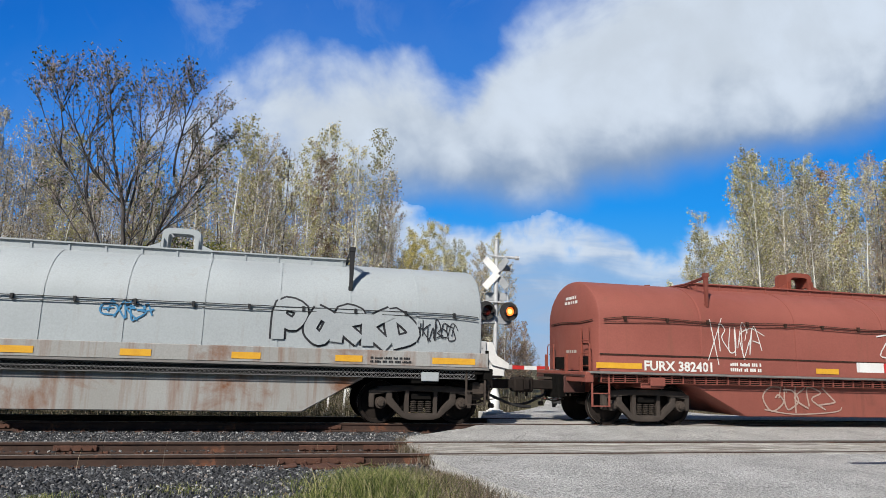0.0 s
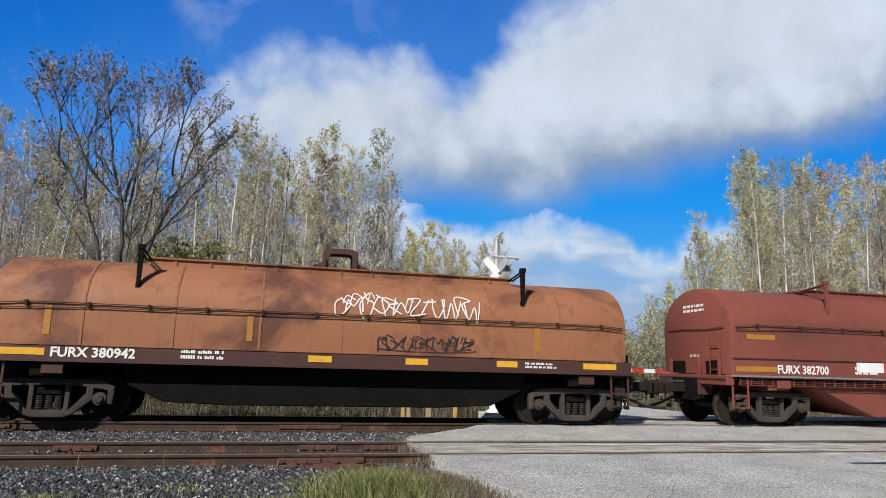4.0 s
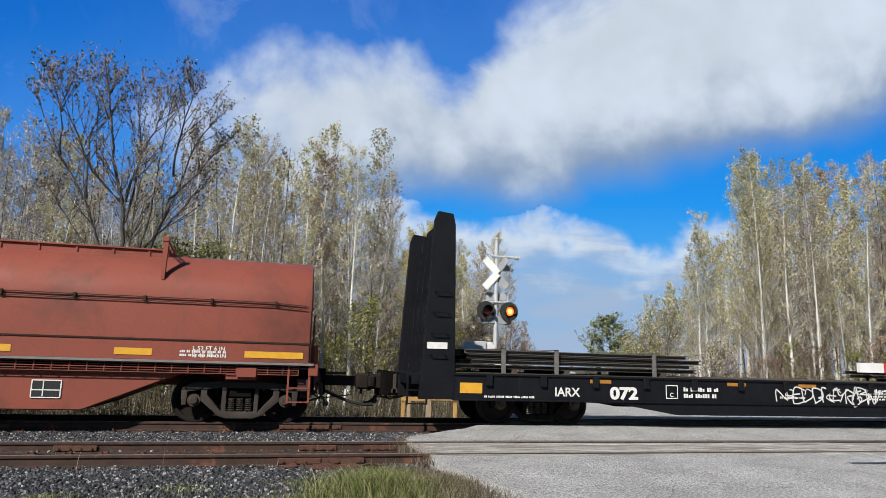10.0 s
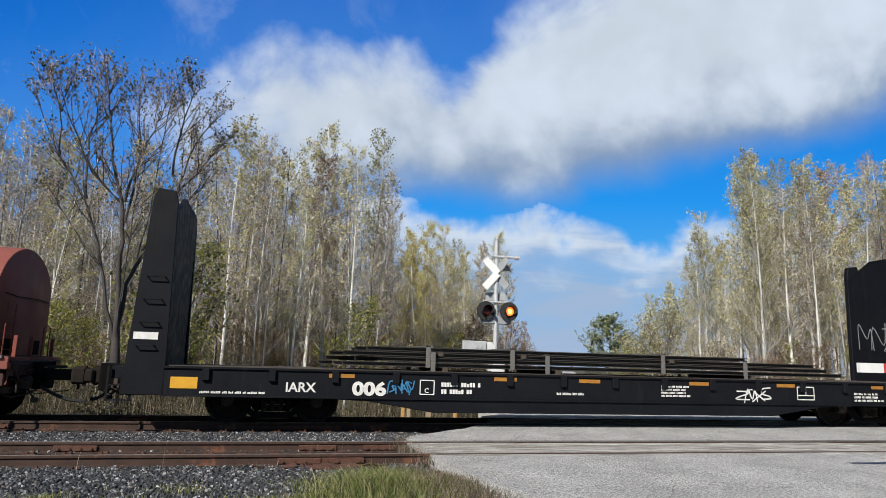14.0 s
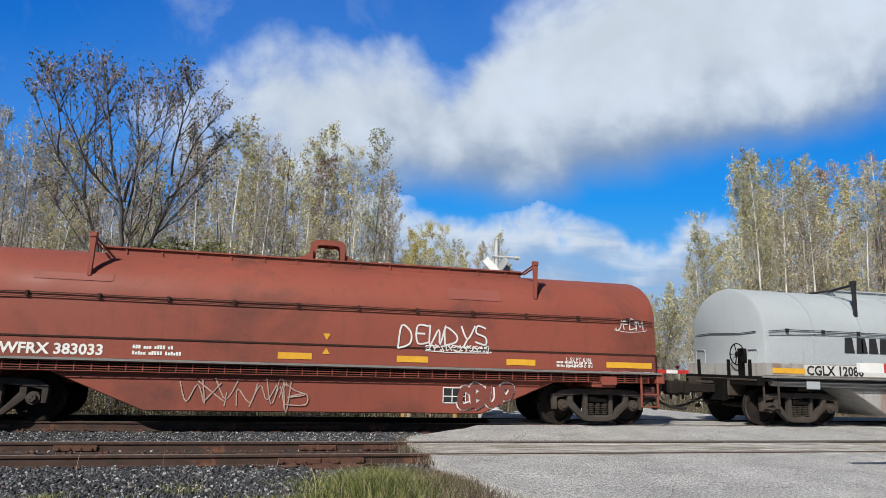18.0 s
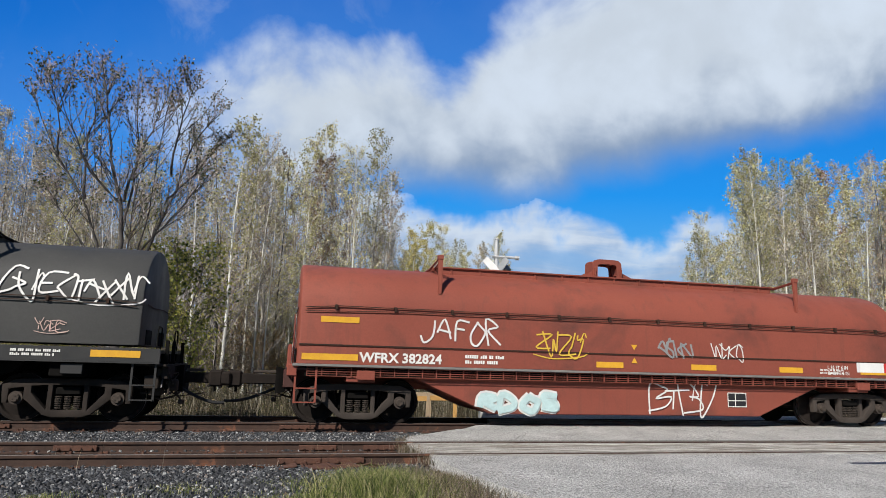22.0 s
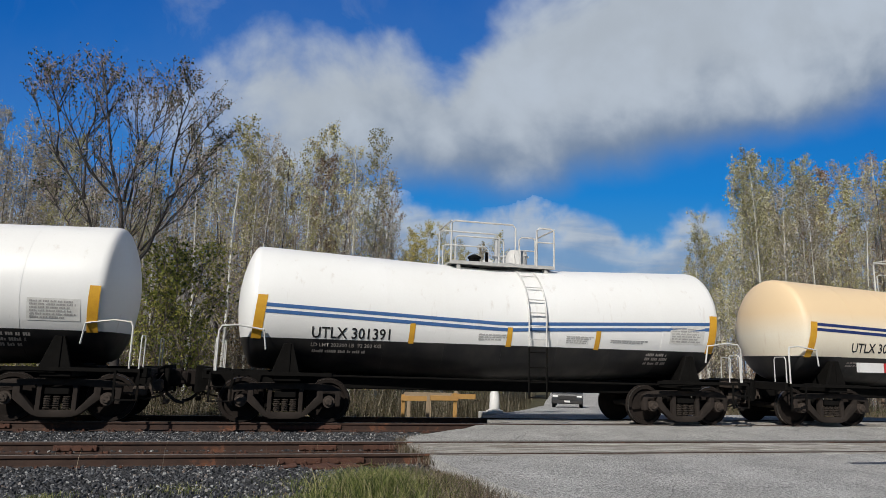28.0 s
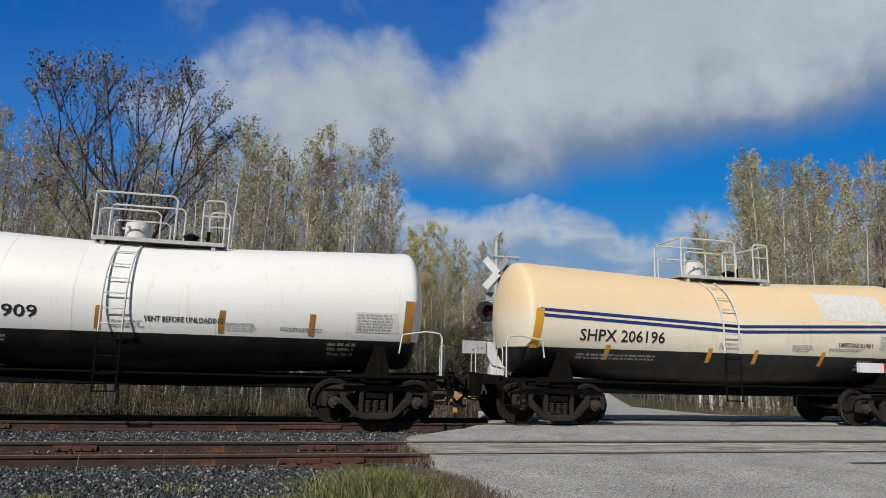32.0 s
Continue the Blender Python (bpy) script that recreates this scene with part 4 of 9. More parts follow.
    return tr.mesh("trunk"), br.mesh("branches"), lf.mesh("leaves", False), tw.mesh("twigs")


# the large spreading tree near the track
def sky_ray(px, py, depth):
    """The place at that depth (y) seen at the picture's px, py."""
    d = CR @ Vector(((px - 784) / 1150, (441 - py) / 1150, -1.0))
    return EYE + d * ((depth - EYE.y) / d.y)


tree("spreading_tree", spreading(5), (BK_LIMB, BK_LIMB, LF_DUSK, BK_PINK), pose(sky_ray(203, 690, 7.6).x, 7.6, -0.50), "large half-bare tree with dark forked limbs", "")

BH = [11 + 1.2 * (k % 4) for k in range(6)]
BIRCH = [grow(100 + k, BH[k], 0.085 + 0.012 * (k % 3), 58, 1.9, 0.8, 14, 4200, 0.050, 0.20, 0.04, 0.6) for k in range(6)]
TH = [10 + 1.5 * (k % 3) for k in range(6)]
THIN = [grow(200 + k, TH[k], 0.055 + 0.01 * (k % 2), 34, 1.6, 0.8, 12, 800, 0.046, 0.14, 0.05, 0.5) for k in range(6)]
BUSH = [grow(300 + k, 3.2 + 0.4 * k, 0.03, 28, 1.7, 0.7, 13, 1700, 0.044, 0.03, 0.1, 0.1) for k in range(3)]
OAK = grow(400, 8.0, 0.22, 70, 4.6, 0.30, 12, 6000, 0.13, 0.28, 0.02, 0.1)
rnd = random.Random(9)
# picture column, height in the picture of its top, depth, kind, leaf
ROW = [(425, 218, 15, 0, LF_OLIVE), (445, 250, 19, 1, LF_OLIVE), (490, 240, 17, 2, LF_DRAB), (540, 262, 14.5, 3, LF_OLIVE), (565, 216, 18, 4, LF_OLIVE), (592, 275, 16, 5, LF_RUST), (515, 285, 20, 1, LF_OLIVE),
       (640, 262, 15, 0, LF_OLIVE), (664, 234, 17, 2, LF_OLIVE), (612, 300, 21, 1, LF_DRAB), (680, 300, 19, 4, LF_DRAB), (395, 250, 22, 3, LF_OLIVE), (340, 235, 20, 4, LF_DRAB), (140, 240, 17, 5, LF_OLIVE),
       (95, 230, 21, 2, LF_DRAB), (55, 215, 19, 1, LF_DRAB), (15, 195, 24, 0, LF_DRAB), (-30, 190, 20, 3, LF_DRAB), (-110, 190, 22, 4, LF_OLIVE), (255, 250, 24, 5, LF_OLIVE), (295, 330, 18, 3, LF_GREEN), (175, 300, 22, 0, LF_DRAB),
       (748, 412, 26, 4, LF_YELLOW), (772, 396, 27, 1, LF_YELLOW), (790, 400, 28, 0, LF_YELLOW), (760, 440, 24, 3, LF_YELLOW), (806, 425, 30, 2, LF_OLIVE), (736, 428, 29, 2, LF_OLIVE), (722, 446, 27, 0, LF_YELLOW), (785, 450, 23, 5, LF_OLIVE), (832, 452, 34, 4, LF_OLIVE), (846, 446, 38, 1, LF_DRAB), (712, 450, 34, 5, LF_DRAB), (818, 440, 40, 3, LF_OLIVE), (850, 430, 46, 5, LF_DRAB), (868, 415, 50, 4, LF_OLIVE),
       (888, 470, 58, 4, LF_DRAB), (905, 540, 70, 1, LF_RUST), (925, 570, 85, 0, LF_RUST), (938, 590, 95, 3, LF_RUST),
       (1245, 378, 20, 0, LF_OLIVE), (1262, 410, 23, 3, LF_OLIVE), (1318, 290, 17, 1, LF_OLIVE), (1345, 266, 19, 4, LF_OLIVE), (1368, 285, 22, 2, LF_OLIVE), (1415, 272, 18, 3, LF_OLIVE), (1440, 310, 22, 1, LF_OLIVE), (1470, 290, 24, 5, LF_DRAB), (1495, 320, 19, 0, LF_OLIVE),
       (1535, 272, 22, 4, LF_RUST), (1565, 300, 18, 1, LF_RUST), (1620, 280, 20, 2, LF_DRAB), (1295, 360, 27, 3, LF_OLIVE), (1212, 455, 40, 5, LF_OLIVE), (1180, 510, 52, 2, LF_OLIVE), (1152, 522, 62, 0, LF_OLIVE), (1395, 330, 30, 1, LF_YELLOW), (1700, 270, 24, 3, LF_DRAB), (1280, 430, 34, 0, LF_OLIVE), (1330, 350, 36, 2, LF_DRAB),
       (1228, 420, 19, 4, LF_OLIVE), (1306, 300, 18.5, 0, LF_OLIVE), (1332, 272, 16, 3, LF_OLIVE), (1352, 300, 20, 0, LF_OLIVE), (1384, 330, 17, 4, LF_DRAB), (1404, 290, 21, 0, LF_OLIVE), (1428, 318, 16.5, 3, LF_DRAB), (1455, 330, 18, 0, LF_OLIVE),
       (1480, 300, 20, 4, LF_RUST), (1512, 300, 17, 3, LF_OLIVE), (1548, 290, 20, 0, LF_DRAB), (1590, 285, 17, 4, LF_OLIVE), (1255, 440, 30, 4, LF_OLIVE), (1225, 480, 36, 1, LF_OLIVE), (1198, 500, 46, 4, LF_OLIVE), (1166, 530, 58, 1, LF_OLIVE)]
WHAT = {"olive_autumn_leaves": "small olive leaves", "yellow_leaves": "yellow leaves", "russet_leaves": "russet leaves", "green_brush_leaves": "green leaves"}
for px, top, dep, kind, leaf in ROW:
    p = sky_ray(px, top, dep)
    gz = ground_height(p.x, dep) - 0.05
    hf = (p.z - gz) / BH[kind]
    wf = min(hf, 1.15) * 0.5 + 0.5 * hf
    m = Matrix.LocRotScale((p.x, dep, gz), Euler((0, 0, rnd.uniform(0, 6.28))), (wf, wf, hf))
    bark = BK_BIRCH if kind in (0, 3, 4) else BK_GREY
    tree("birch_tree" if bark == BK_BIRCH else "poplar_tree", BIRCH[kind], (bark, BK_TWIG, leaf), m,
         "slender %s with %s on thin branches" % ("white-barked birch" if bark == BK_BIRCH else "grey poplar", WHAT.get(leaf.name, "few brown leaves")))


def wood_top(px):
    """Height in the picture of the wood's outline at a column."""
    tab = [(-300, 190), (0, 205), (60, 225), (380, 250), (430, 235), (560, 250), (690, 290), (700, 440), (760, 420), (820, 430), (870, 450), (900, 540), (945, 620), (1130, 570), (1200, 480), (1240, 420), (1300, 340), (1350, 300), (1568, 300), (1900, 280)]
    for (a, p), (b, q) in zip(tab, tab[1:]):
        if a <= px <= b:
            return p + (q - p) * (px - a) / (b - a)
    return 300


# thinner stems behind and between
for k in range(180):
    if k < 110:
        px, dep = rnd.uniform(-200, 705), rnd.uniform(13, 36)
    elif k < 128:
        px, dep = rnd.uniform(700, 900), rnd.uniform(34, 60)
    else:
        px, dep = rnd.uniform(1150, 1760), rnd.uniform(15, 44)
        if px < 1260:
            dep = rnd.uniform(38, 70)
    p = sky_ray(px, wood_top(px) + rnd.uniform(5, 150), dep)
    j = rnd.randrange(6)
    gz = ground_height(p.x, dep) - 0.05
    hf = max(0.35, (p.z - gz) / TH[j])
    m = Matrix.LocRotScale((p.x, dep, gz), Euler((0, 0, rnd.uniform(0, 6.28))), (hf, hf, hf))
    bark = rnd.choice((BK_BIRCH, BK_BIRCH, BK_GREY, BK_LIMB, BK_LIMB))
    tree("young_birch" if bark == BK_BIRCH else "young_poplar", THIN[j], (bark, rnd.choice((BK_TWIG, BK_FAR, BK_STEM)), rnd.choice((LF_DRAB, LF_DRAB, LF_RUST, LF_OLIVE))), m,
         "thin nearly bare young tree in the wood", "young trees in the wood")
BUSHES = [(285, 10.5, 1.75, 0, LF_GREEN), (262, 10.0, 1.15, 1, LF_GREEN), (308, 11, 1.5, 2, LF_GREEN), (318, 10.4, 1.1, 0, LF_GREEN), (80, 11, 1.0, 1, LF_GREEN), (40, 11.5, 1.1, 2, LF_GREEN), (150, 11.5, 1.0, 0, LF_GREEN), (60, 14, 1.1, 1, LF_GREEN), (120, 13, 1.0, 2, LF_GREEN), (20, 15, 1.1, 0, LF_OLIVE),
          (880, 40, 1.2, 0, LF_RUST), (915, 48, 1.3, 1, LF_RUST), (935, 60, 1.4, 2, LF_DRAB), (905, 44, 1.7, 2, LF_RUST), (922, 46, 1.5, 0, LF_RUST), (1095, 56, 1.3, 1, LF_GREEN), (1112, 52, 1.6, 2, LF_ROUND), (1132, 50, 2.0, 0, LF_OLIVE), (1152, 47, 2.2, 1, LF_OLIVE), (1172, 45, 2.5, 2, LF_OLIVE), (1188, 42, 2.6, 0, LF_OLIVE), (740, 30, 1.5, 1, LF_RUST), (770, 29, 1.6, 2, LF_RUST), (800, 31, 1.6, 0, LF_RUST), (720, 28, 1.3, 2, LF_GREEN), (830, 34, 1.7, 1, LF_RUST), (1115, 50, 1.5, 0, LF_GREEN), (1145, 46, 1.6, 2, LF_GREEN), (1100, 60, 1.4, 0, LF_GREEN), (1130, 52, 1.3, 2, LF_GREEN), (1160, 48, 1.1, 1, LF_OLIVE)]
for k in range(150):
    px = rnd.uniform(-180, 735) if k < 66 or k > 125 else rnd.uniform(1195, 1720) if k < 98 else rnd.uniform(720, 880)
    BUSHES.append((px, rnd.uniform(13, 30) if k < 98 else rnd.uniform(26, 36), rnd.uniform(0.7, 1.35), rnd.randrange(3), rnd.choice((LF_FAR, LF_DRAB, LF_RUST, LF_RUST, LF_GREEN))))
for px, dep, hf, j, leaf in BUSHES:
    if 1190 < px < 1260:
        dep += 16
    bx = sky_ray(px, 600, dep).x
    m = Matrix.LocRotScale((bx, dep, ground_height(bx, dep) - 0.05), Euler((0, 0, rnd.uniform(0, 6.28))), (hf, hf, hf))
    tree("bush", BUSH[j], (BK_STEM, BK_STEM, leaf), m, "bush in the undergrowth turning for autumn", "bushes in the undergrowth")
p = sky_ray(1078, 566, 62)
hf = (p.z + 1.8) / 8.0
tree("roadside_tree", OAK, (BK_DARK, BK_DARK, LF_ROUND), Matrix.LocRotScale((p.x, 62, -1.8), None, (hf, hf, hf)), "round-crowned green tree beside the far road", "")


def spruce(height, seed):
    """A small conifer: whorls of drooping branches set with needles."""
    r = random.Random(seed)
    tr, br, lf = Tri(), Tri(), Tri()
    tr.tube([Vector((0, 0, 0)), Vector((0, 0, height * 0.5)), Vector((0, 0, height))], [0.10, 0.06, 0.01], 6)
    for k in range(90):
        f = 0.08 + 0.9 * k / 90
        a, L = k * 2.4, (1.0 - f) * height * 0.26 + 0.12
        p = Vector((0, 0, height * f))
        e = p + Vector((math.cos(a) * L, math.sin(a) * L, -0.22 * L))
        br.strip(p, p.lerp(e, 0.5) + Vector((0, 0, 0.05)), e, 0.02, r)
        for i in range(16):
            lf.leaflet(p.lerp(e, r.uniform(0.1, 1.05)) + Vector((r.gauss(0, .07), r.gauss(0, .07), r.gauss(0, .05))), r.uniform(0.08, 0.15), r)
    return tr.mesh("trunk"), br.mesh("branches"), lf.mesh("leaves", False)


LF_NEEDLE = m_leaf("dark_green_needles", ((0.0, (0.02, 0.035, 0.018)), (0.6, (0.05, 0.075, 0.03)), (1.0, (0.10, 0.12, 0.05))))
p = sky_ray(1048, 596, 78)
tree("spruce", spruce(p.z + 1.8, 6), (BK_DARK, BK_DARK, LF_NEEDLE), pose(p.x, 78, -1.8), "small dark conifer beyond the far road", "")


def far_woods(count, seed):
    """Many simple slender trees closing the wood behind and around."""
    r = random.Random(seed)
    wood, leafy = Tri(), Tri()
    for k in range(count):
        if k % 9 == 8:                                   # the woods on this side of the line
            x, y = r.uniform(-70, 70), r.uniform(-62, -34)
            if abs(x - table(LEFT, y) - 8) < 14:
                x += 40
            h = r.uniform(7, 10.5)
        else:
            px = r.uniform(-260, 730) if k % 2 else r.uniform(1215, 1800) if k % 4 else r.uniform(690, 870)
            y = r.uniform(34, 66) if px < 690 or px > 1300 else r.uniform(36, 60) if px < 870 else r.uniform(52, 82)
            q = sky_ray(px, min(600, wood_top(px) + r.uniform(25, 190)), y)
            x, h = q.x, max(2.5, q.z + 1.8)
        lean = Vector((r.uniform(-.4, .4), r.uniform(-.4, .4), h))
        p0 = Vector((x, y, ground_height(x, y) - 0.05))
        wood.tube([p0, p0 + lean * 0.5 + Vector((r.uniform(-.1, .1), 0, 0)), p0 + lean], [0.06 + 0.004 * h, 0.05, 0.012], 3)
        for i in range(36):
            f = r.uniform(0.10, 1.0)
            a = p0 + lean * f
            L = (1.15 - f) * r.uniform(1.0, 2.4) + 0.35
            g = r.uniform(0, 6.28)
            e = Vector((math.cos(g), math.sin(g), r.uniform(0.4, 1.6))).normalized()
            b = a + e * L
            wood.strip(a, a.lerp(b, .55) + Vector((0, 0, -.06)), b, 0.018, r)
            for j in range(3):
                c = a.lerp(b, r.uniform(0.25, 1.15)) + Vector((r.gauss(0, .2), r.gauss(0, .2), r.gauss(0, .2)))
                leafy.leaflet(c, r.uniform(0.05, 0.09), r)
    tagged(part("far_wood", wood.mesh("far_wood"), BK_FAR, None), "dense grey twiggy wood behind the line", "woods", kind="stuff")
    tagged(part("far_foliage", leafy.mesh("far_foliage", False), LF_FAR, None), "thin autumn foliage of the dense wood", "woods", kind="stuff")


far_woods(1300, 31)


def clump(x, y):
    """0 to 1: where growth is low or rank."""
    return 0.5 + 0.25 * math.sin(x * 2.3 + 1.7 * math.sin(y * 1.3)) + 0.25 * math.sin(y * 2.9 + x * 0.7 + 2.1 * math.sin(x * 1.1))


def brush(name, count, place, hr, wid, mats, label, cat, bend=0.25):
    """Upright blades and stalks as thin strips."""
    t = Tri()
    r = random.Random(len(name) + count)
    for k in range(count):
        q = place(r)
        if q is None:
            continue
        x, y, z = q
        h = r.uniform(*hr) * (0.42 + 0.75 * clump(x, y))
        a = r.uniform(0, 6.28)
        w = Vector((math.cos(a), math.sin(a), 0)) * wid * r.uniform(0.6, 1.4)
        d = Vector((r.uniform(-1, 1), r.uniform(-1, 1), 0)) * bend * h
        p0, p1, p2 = Vector((x, y, z)), Vector((x, y, z + h * 0.6)) + d * 0.35, Vector((x, y, z + h)) + d
        b = len(t.v)
        t.v += [p0 - w, p0 + w, p1 + w * .7, p1 - w * .7, p2]
        t.f += [(b, b + 1, b + 2, b + 3), (b + 3, b + 2, b + 4)]
    return tagged(part(name, t.mesh(name, False), mats, None), label, cat, kind="stuff")


G_DRY = m_leaf("dry_stalks", ((0.0, (0.10, 0.075, 0.045)), (0.5, (0.20, 0.155, 0.10)), (0.85, (0.34, 0.28, 0.20)), (1.0, (0.45, 0.40, 0.33))))
G_WEED = m_leaf("mixed_weeds", ((0.0, (0.035, 0.03, 0.018)), (0.35, (0.085, 0.072, 0.042)), (0.65, (0.16, 0.13, 0.088)), (0.88, (0.27, 0.235, 0.17)), (1.0, (0.42, 0.38, 0.30))))
G_GREEN = m_leaf("green_grass_blades", ((0.0, (0.04, 0.06, 0.018)), (0.3, (0.11, 0.145, 0.04)), (0.6, (0.26, 0.29, 0.08)), (0.82, (0.46, 0.44, 0.20)), (1.0, (0.54, 0.45, 0.28))))
G_RED = m_leaf("reddish_weeds", ((0.0, (0.05, 0.04, 0.028)), (0.35, (0.15, 0.13, 0.07)), (0.7, (0.27, 0.20, 0.16)), (1.0, (0.42, 0.36, 0.29))))


def verge(r):
    y = 2.9 + r.random() ** 1.6 * 11
    x = r.uniform(-16, 9.5)
    if x > table(LEFT, y) - 0.35 or (2.9 < x and y < 6.2):
        return None
    return x, y, ground_height(x, y) - 0.03


brush("verge_weeds", 24000, verge, (0.2, 0.62), 0.009, G_WEED, "brown and green weeds along the far side of the track", "weeds")
brush("dry_stalks", 1500, verge, (0.35, 0.85), 0.0045, G_DRY, "pale dry stalks standing in the verge", "weeds", 0.12)


def scatter_leaves(name, count, place, zr, size, mat, label):
    """Loose small leaves of low growth."""
    t = Tri()
    r = random.Random(count)
    for k in range(count):
        q = place(r)
        if q is None:
            continue
        c = clump(q[0], q[1])
        if r.random() < c:
            t.leaflet(Vector((q[0], q[1], q[2] + r.uniform(*zr) * (0.3 + c))), size * r.uniform(0.5, 1.3), r)
    return tagged(part(name, t.mesh(name, False), mat, None), label, "weeds", kind="stuff")


G_LOW = m_leaf("low_weed_leaves", ((0.0, (0.035, 0.045, 0.02)), (0.4, (0.10, 0.11, 0.04)), (0.7, (0.16, 0.105, 0.06)), (1.0, (0.32, 0.27, 0.15))))
scatter_leaves("verge_leaves", 30000, verge, (0.03, 0.6), 0.032, G_LOW, "leafy brown and green low growth behind the track")


def deep_verge(r):
    y = 6.5 + r.random() * 8
    x = r.uniform(-16, 9.5)
    if x > table(LEFT, y) - 0.35:
        return None
    return x, y, ground_height(x, y) - 0.03


brush("thicket", 17000, deep_verge, (0.7, 1.5), 0.008, G_WEED, "rank brown stalks and brambles before the wood", "undergrowth", 0.3)
scatter_leaves("thicket_leaves", 26000, deep_verge, (0.1, 1.2), 0.034, G_LOW, "small leaves in the rank growth before the wood")


def verge_r(r):
    y = 4.6 + r.random() ** 1.4 * 13
    x = table(LEFT, y) + table(WIDE, y) + 0.6 + r.random() ** 1.3 * 22
    return x, y, ground_height(x, y) - 0.03


brush("verge_weeds_beyond", 17000, verge_r, (0.2, 0.6), 0.010, G_WEED, "weeds along the road verge beyond the crossing", "weeds")
brush("pale_stalks_beyond", 3600, verge_r, (0.4, 1.0), 0.005, G_DRY, "pale dry stalks along the road verge", "weeds", 0.12)


scatter_leaves("roadside_leaves", 18000, verge_r, (0.05, 0.8), 0.036, G_LOW, "leafy green and brown growth beside the far road")


def wood_floor(r):
    x, y = r.uniform(-35, 60), r.uniform(13, 44)
    l = table(LEFT, y)
    if l - 1 < x < l + 9:
        return None
    return x, y, ground_height(x, y) - 0.03


brush("wood_undergrowth", 16000, wood_floor, (0.5, 2.0), 0.012, G_WEED, "tangled brown undergrowth on the floor of the wood", "undergrowth", 0.2)


def tuft(r):
    x, y = r.gauss(1.55, 0.50), r.gauss(-6.55, 0.62)
    if x > 2.5 - 0.1 * (y + 6) or y > -5.45 or y < -9 or x < 0.2:
        return None
    return x, y, -0.36


brush("grass_tuft", 11000, tuft, (0.07, 0.34), 0.0042, G_GREEN, "clump of green grass beside the road", "grass", 0.75)


def tuft2(r):
    x, y = r.gauss(2.35, 0.34), r.gauss(-6.6, 0.75)
    if x > 3.0 - 0.05 * (y + 6) or y > -5.35:
        return None
    return x, y, -0.33


brush("reddish_weeds", 7000, tuft2, (0.08, 0.34), 0.004, G_RED, "reddish brown weeds at the road's edge", "weeds", 0.5)


def sparse(r):
    x, y = r.choice(((-1.0, -6.4), (-0.2, -7.0), (0.2, -6.2), (-2.6, -6.8), (-1.6, -7.4), (0.6, -6.8), (-0.1, -7.3), (0.4, -7.2), (-0.6, -7.5)))
    return x + r.gauss(0, 0.22), y + r.gauss(0, 0.16), -0.33


brush("ballast_weeds", 6500, sparse, (0.03, 0.14), 0.004, G_GREEN, "small green weeds growing through the ballast", "weeds", 0.5)


def ragged(r):
    y = r.uniform(-5.4, -2.7)
    return table(LEFT, y) + r.gauss(-0.05, 0.10), y, -0.20


brush("edge_weeds", 900, ragged, (0.08, 0.24), 0.004, G_RED, "dry brown weeds along the ragged road edge", "weeds", 0.5)


def lone(r):
    return r.uniform(-5, 2), r.uniform(-5.6, -2.6), -0.28


brush("dry_stems", 60, lone, (0.15, 0.42), 0.004, G_DRY, "lone dry stems between the tracks", "weeds", 0.25)


def more_motions():
    a = pose(EYE.x, EYE.y, EYE.z)
    right = CR @ Vector((1, 0, 0))
    b = Matrix.Translation(EYE) @ Matrix.Rotation(radians(0.75), 4, "Z") @ Matrix.Rotation(radians(0.75), 4, right)
    c = Matrix.Translation(EYE) @ Matrix.Rotation(radians(-0.75), 4, "Z") @ Matrix.Rotation(radians(-0.75), 4, right)
    walk(CLOUDS, [(0.0, c), (16.0, a), (32.0, b)])
    r = random.Random(3)
    for t in TREES[:60]:                      # a light wind
        loc, turn = t.matrix_basis.translation.copy(), t.matrix_basis.to_euler()
        ph = r.uniform(0, 6)
        rows = []
        for k in range(33):
            s = 0.28 * math.sin(k * 1.9 + ph) + 0.2 * math.sin(k * 0.7 + 2 * ph)
            q = Matrix.Rotation(radians(s), 4, "Y") @ Matrix.Rotation(radians(0.4 * s), 4, "X") @ turn.to_matrix().to_4x4()
            rows.append((float(k), Matrix.Translation(loc) @ q))
        walk(t, rows)
    for k, (lamp, home) in enumerate(FLASH):
        t, on = 0.0, k == 0
        rows = [(0.0, pose(home.x, home.y - (0.07 if on else 0.0), home.z))]
        for e in range(64):
            t = 0.11 + 0.5035 * e
            if t + 0.04 > 32:
                break
            rows.append((t, pose(home.x, home.y - (0.07 if on else 0.0), home.z)))
            on = not on
            rows.append((t + 1 / FPS, pose(home.x, home.y - (0.07 if on else 0.0), home.z)))
        rows.append((32.0, pose(home.x, home.y - (0.07 if on else 0.0), home.z)))
        walk(lamp, rows)
# ---------------------------------------------------------------- train: running gear
R_WHEEL = 0.457


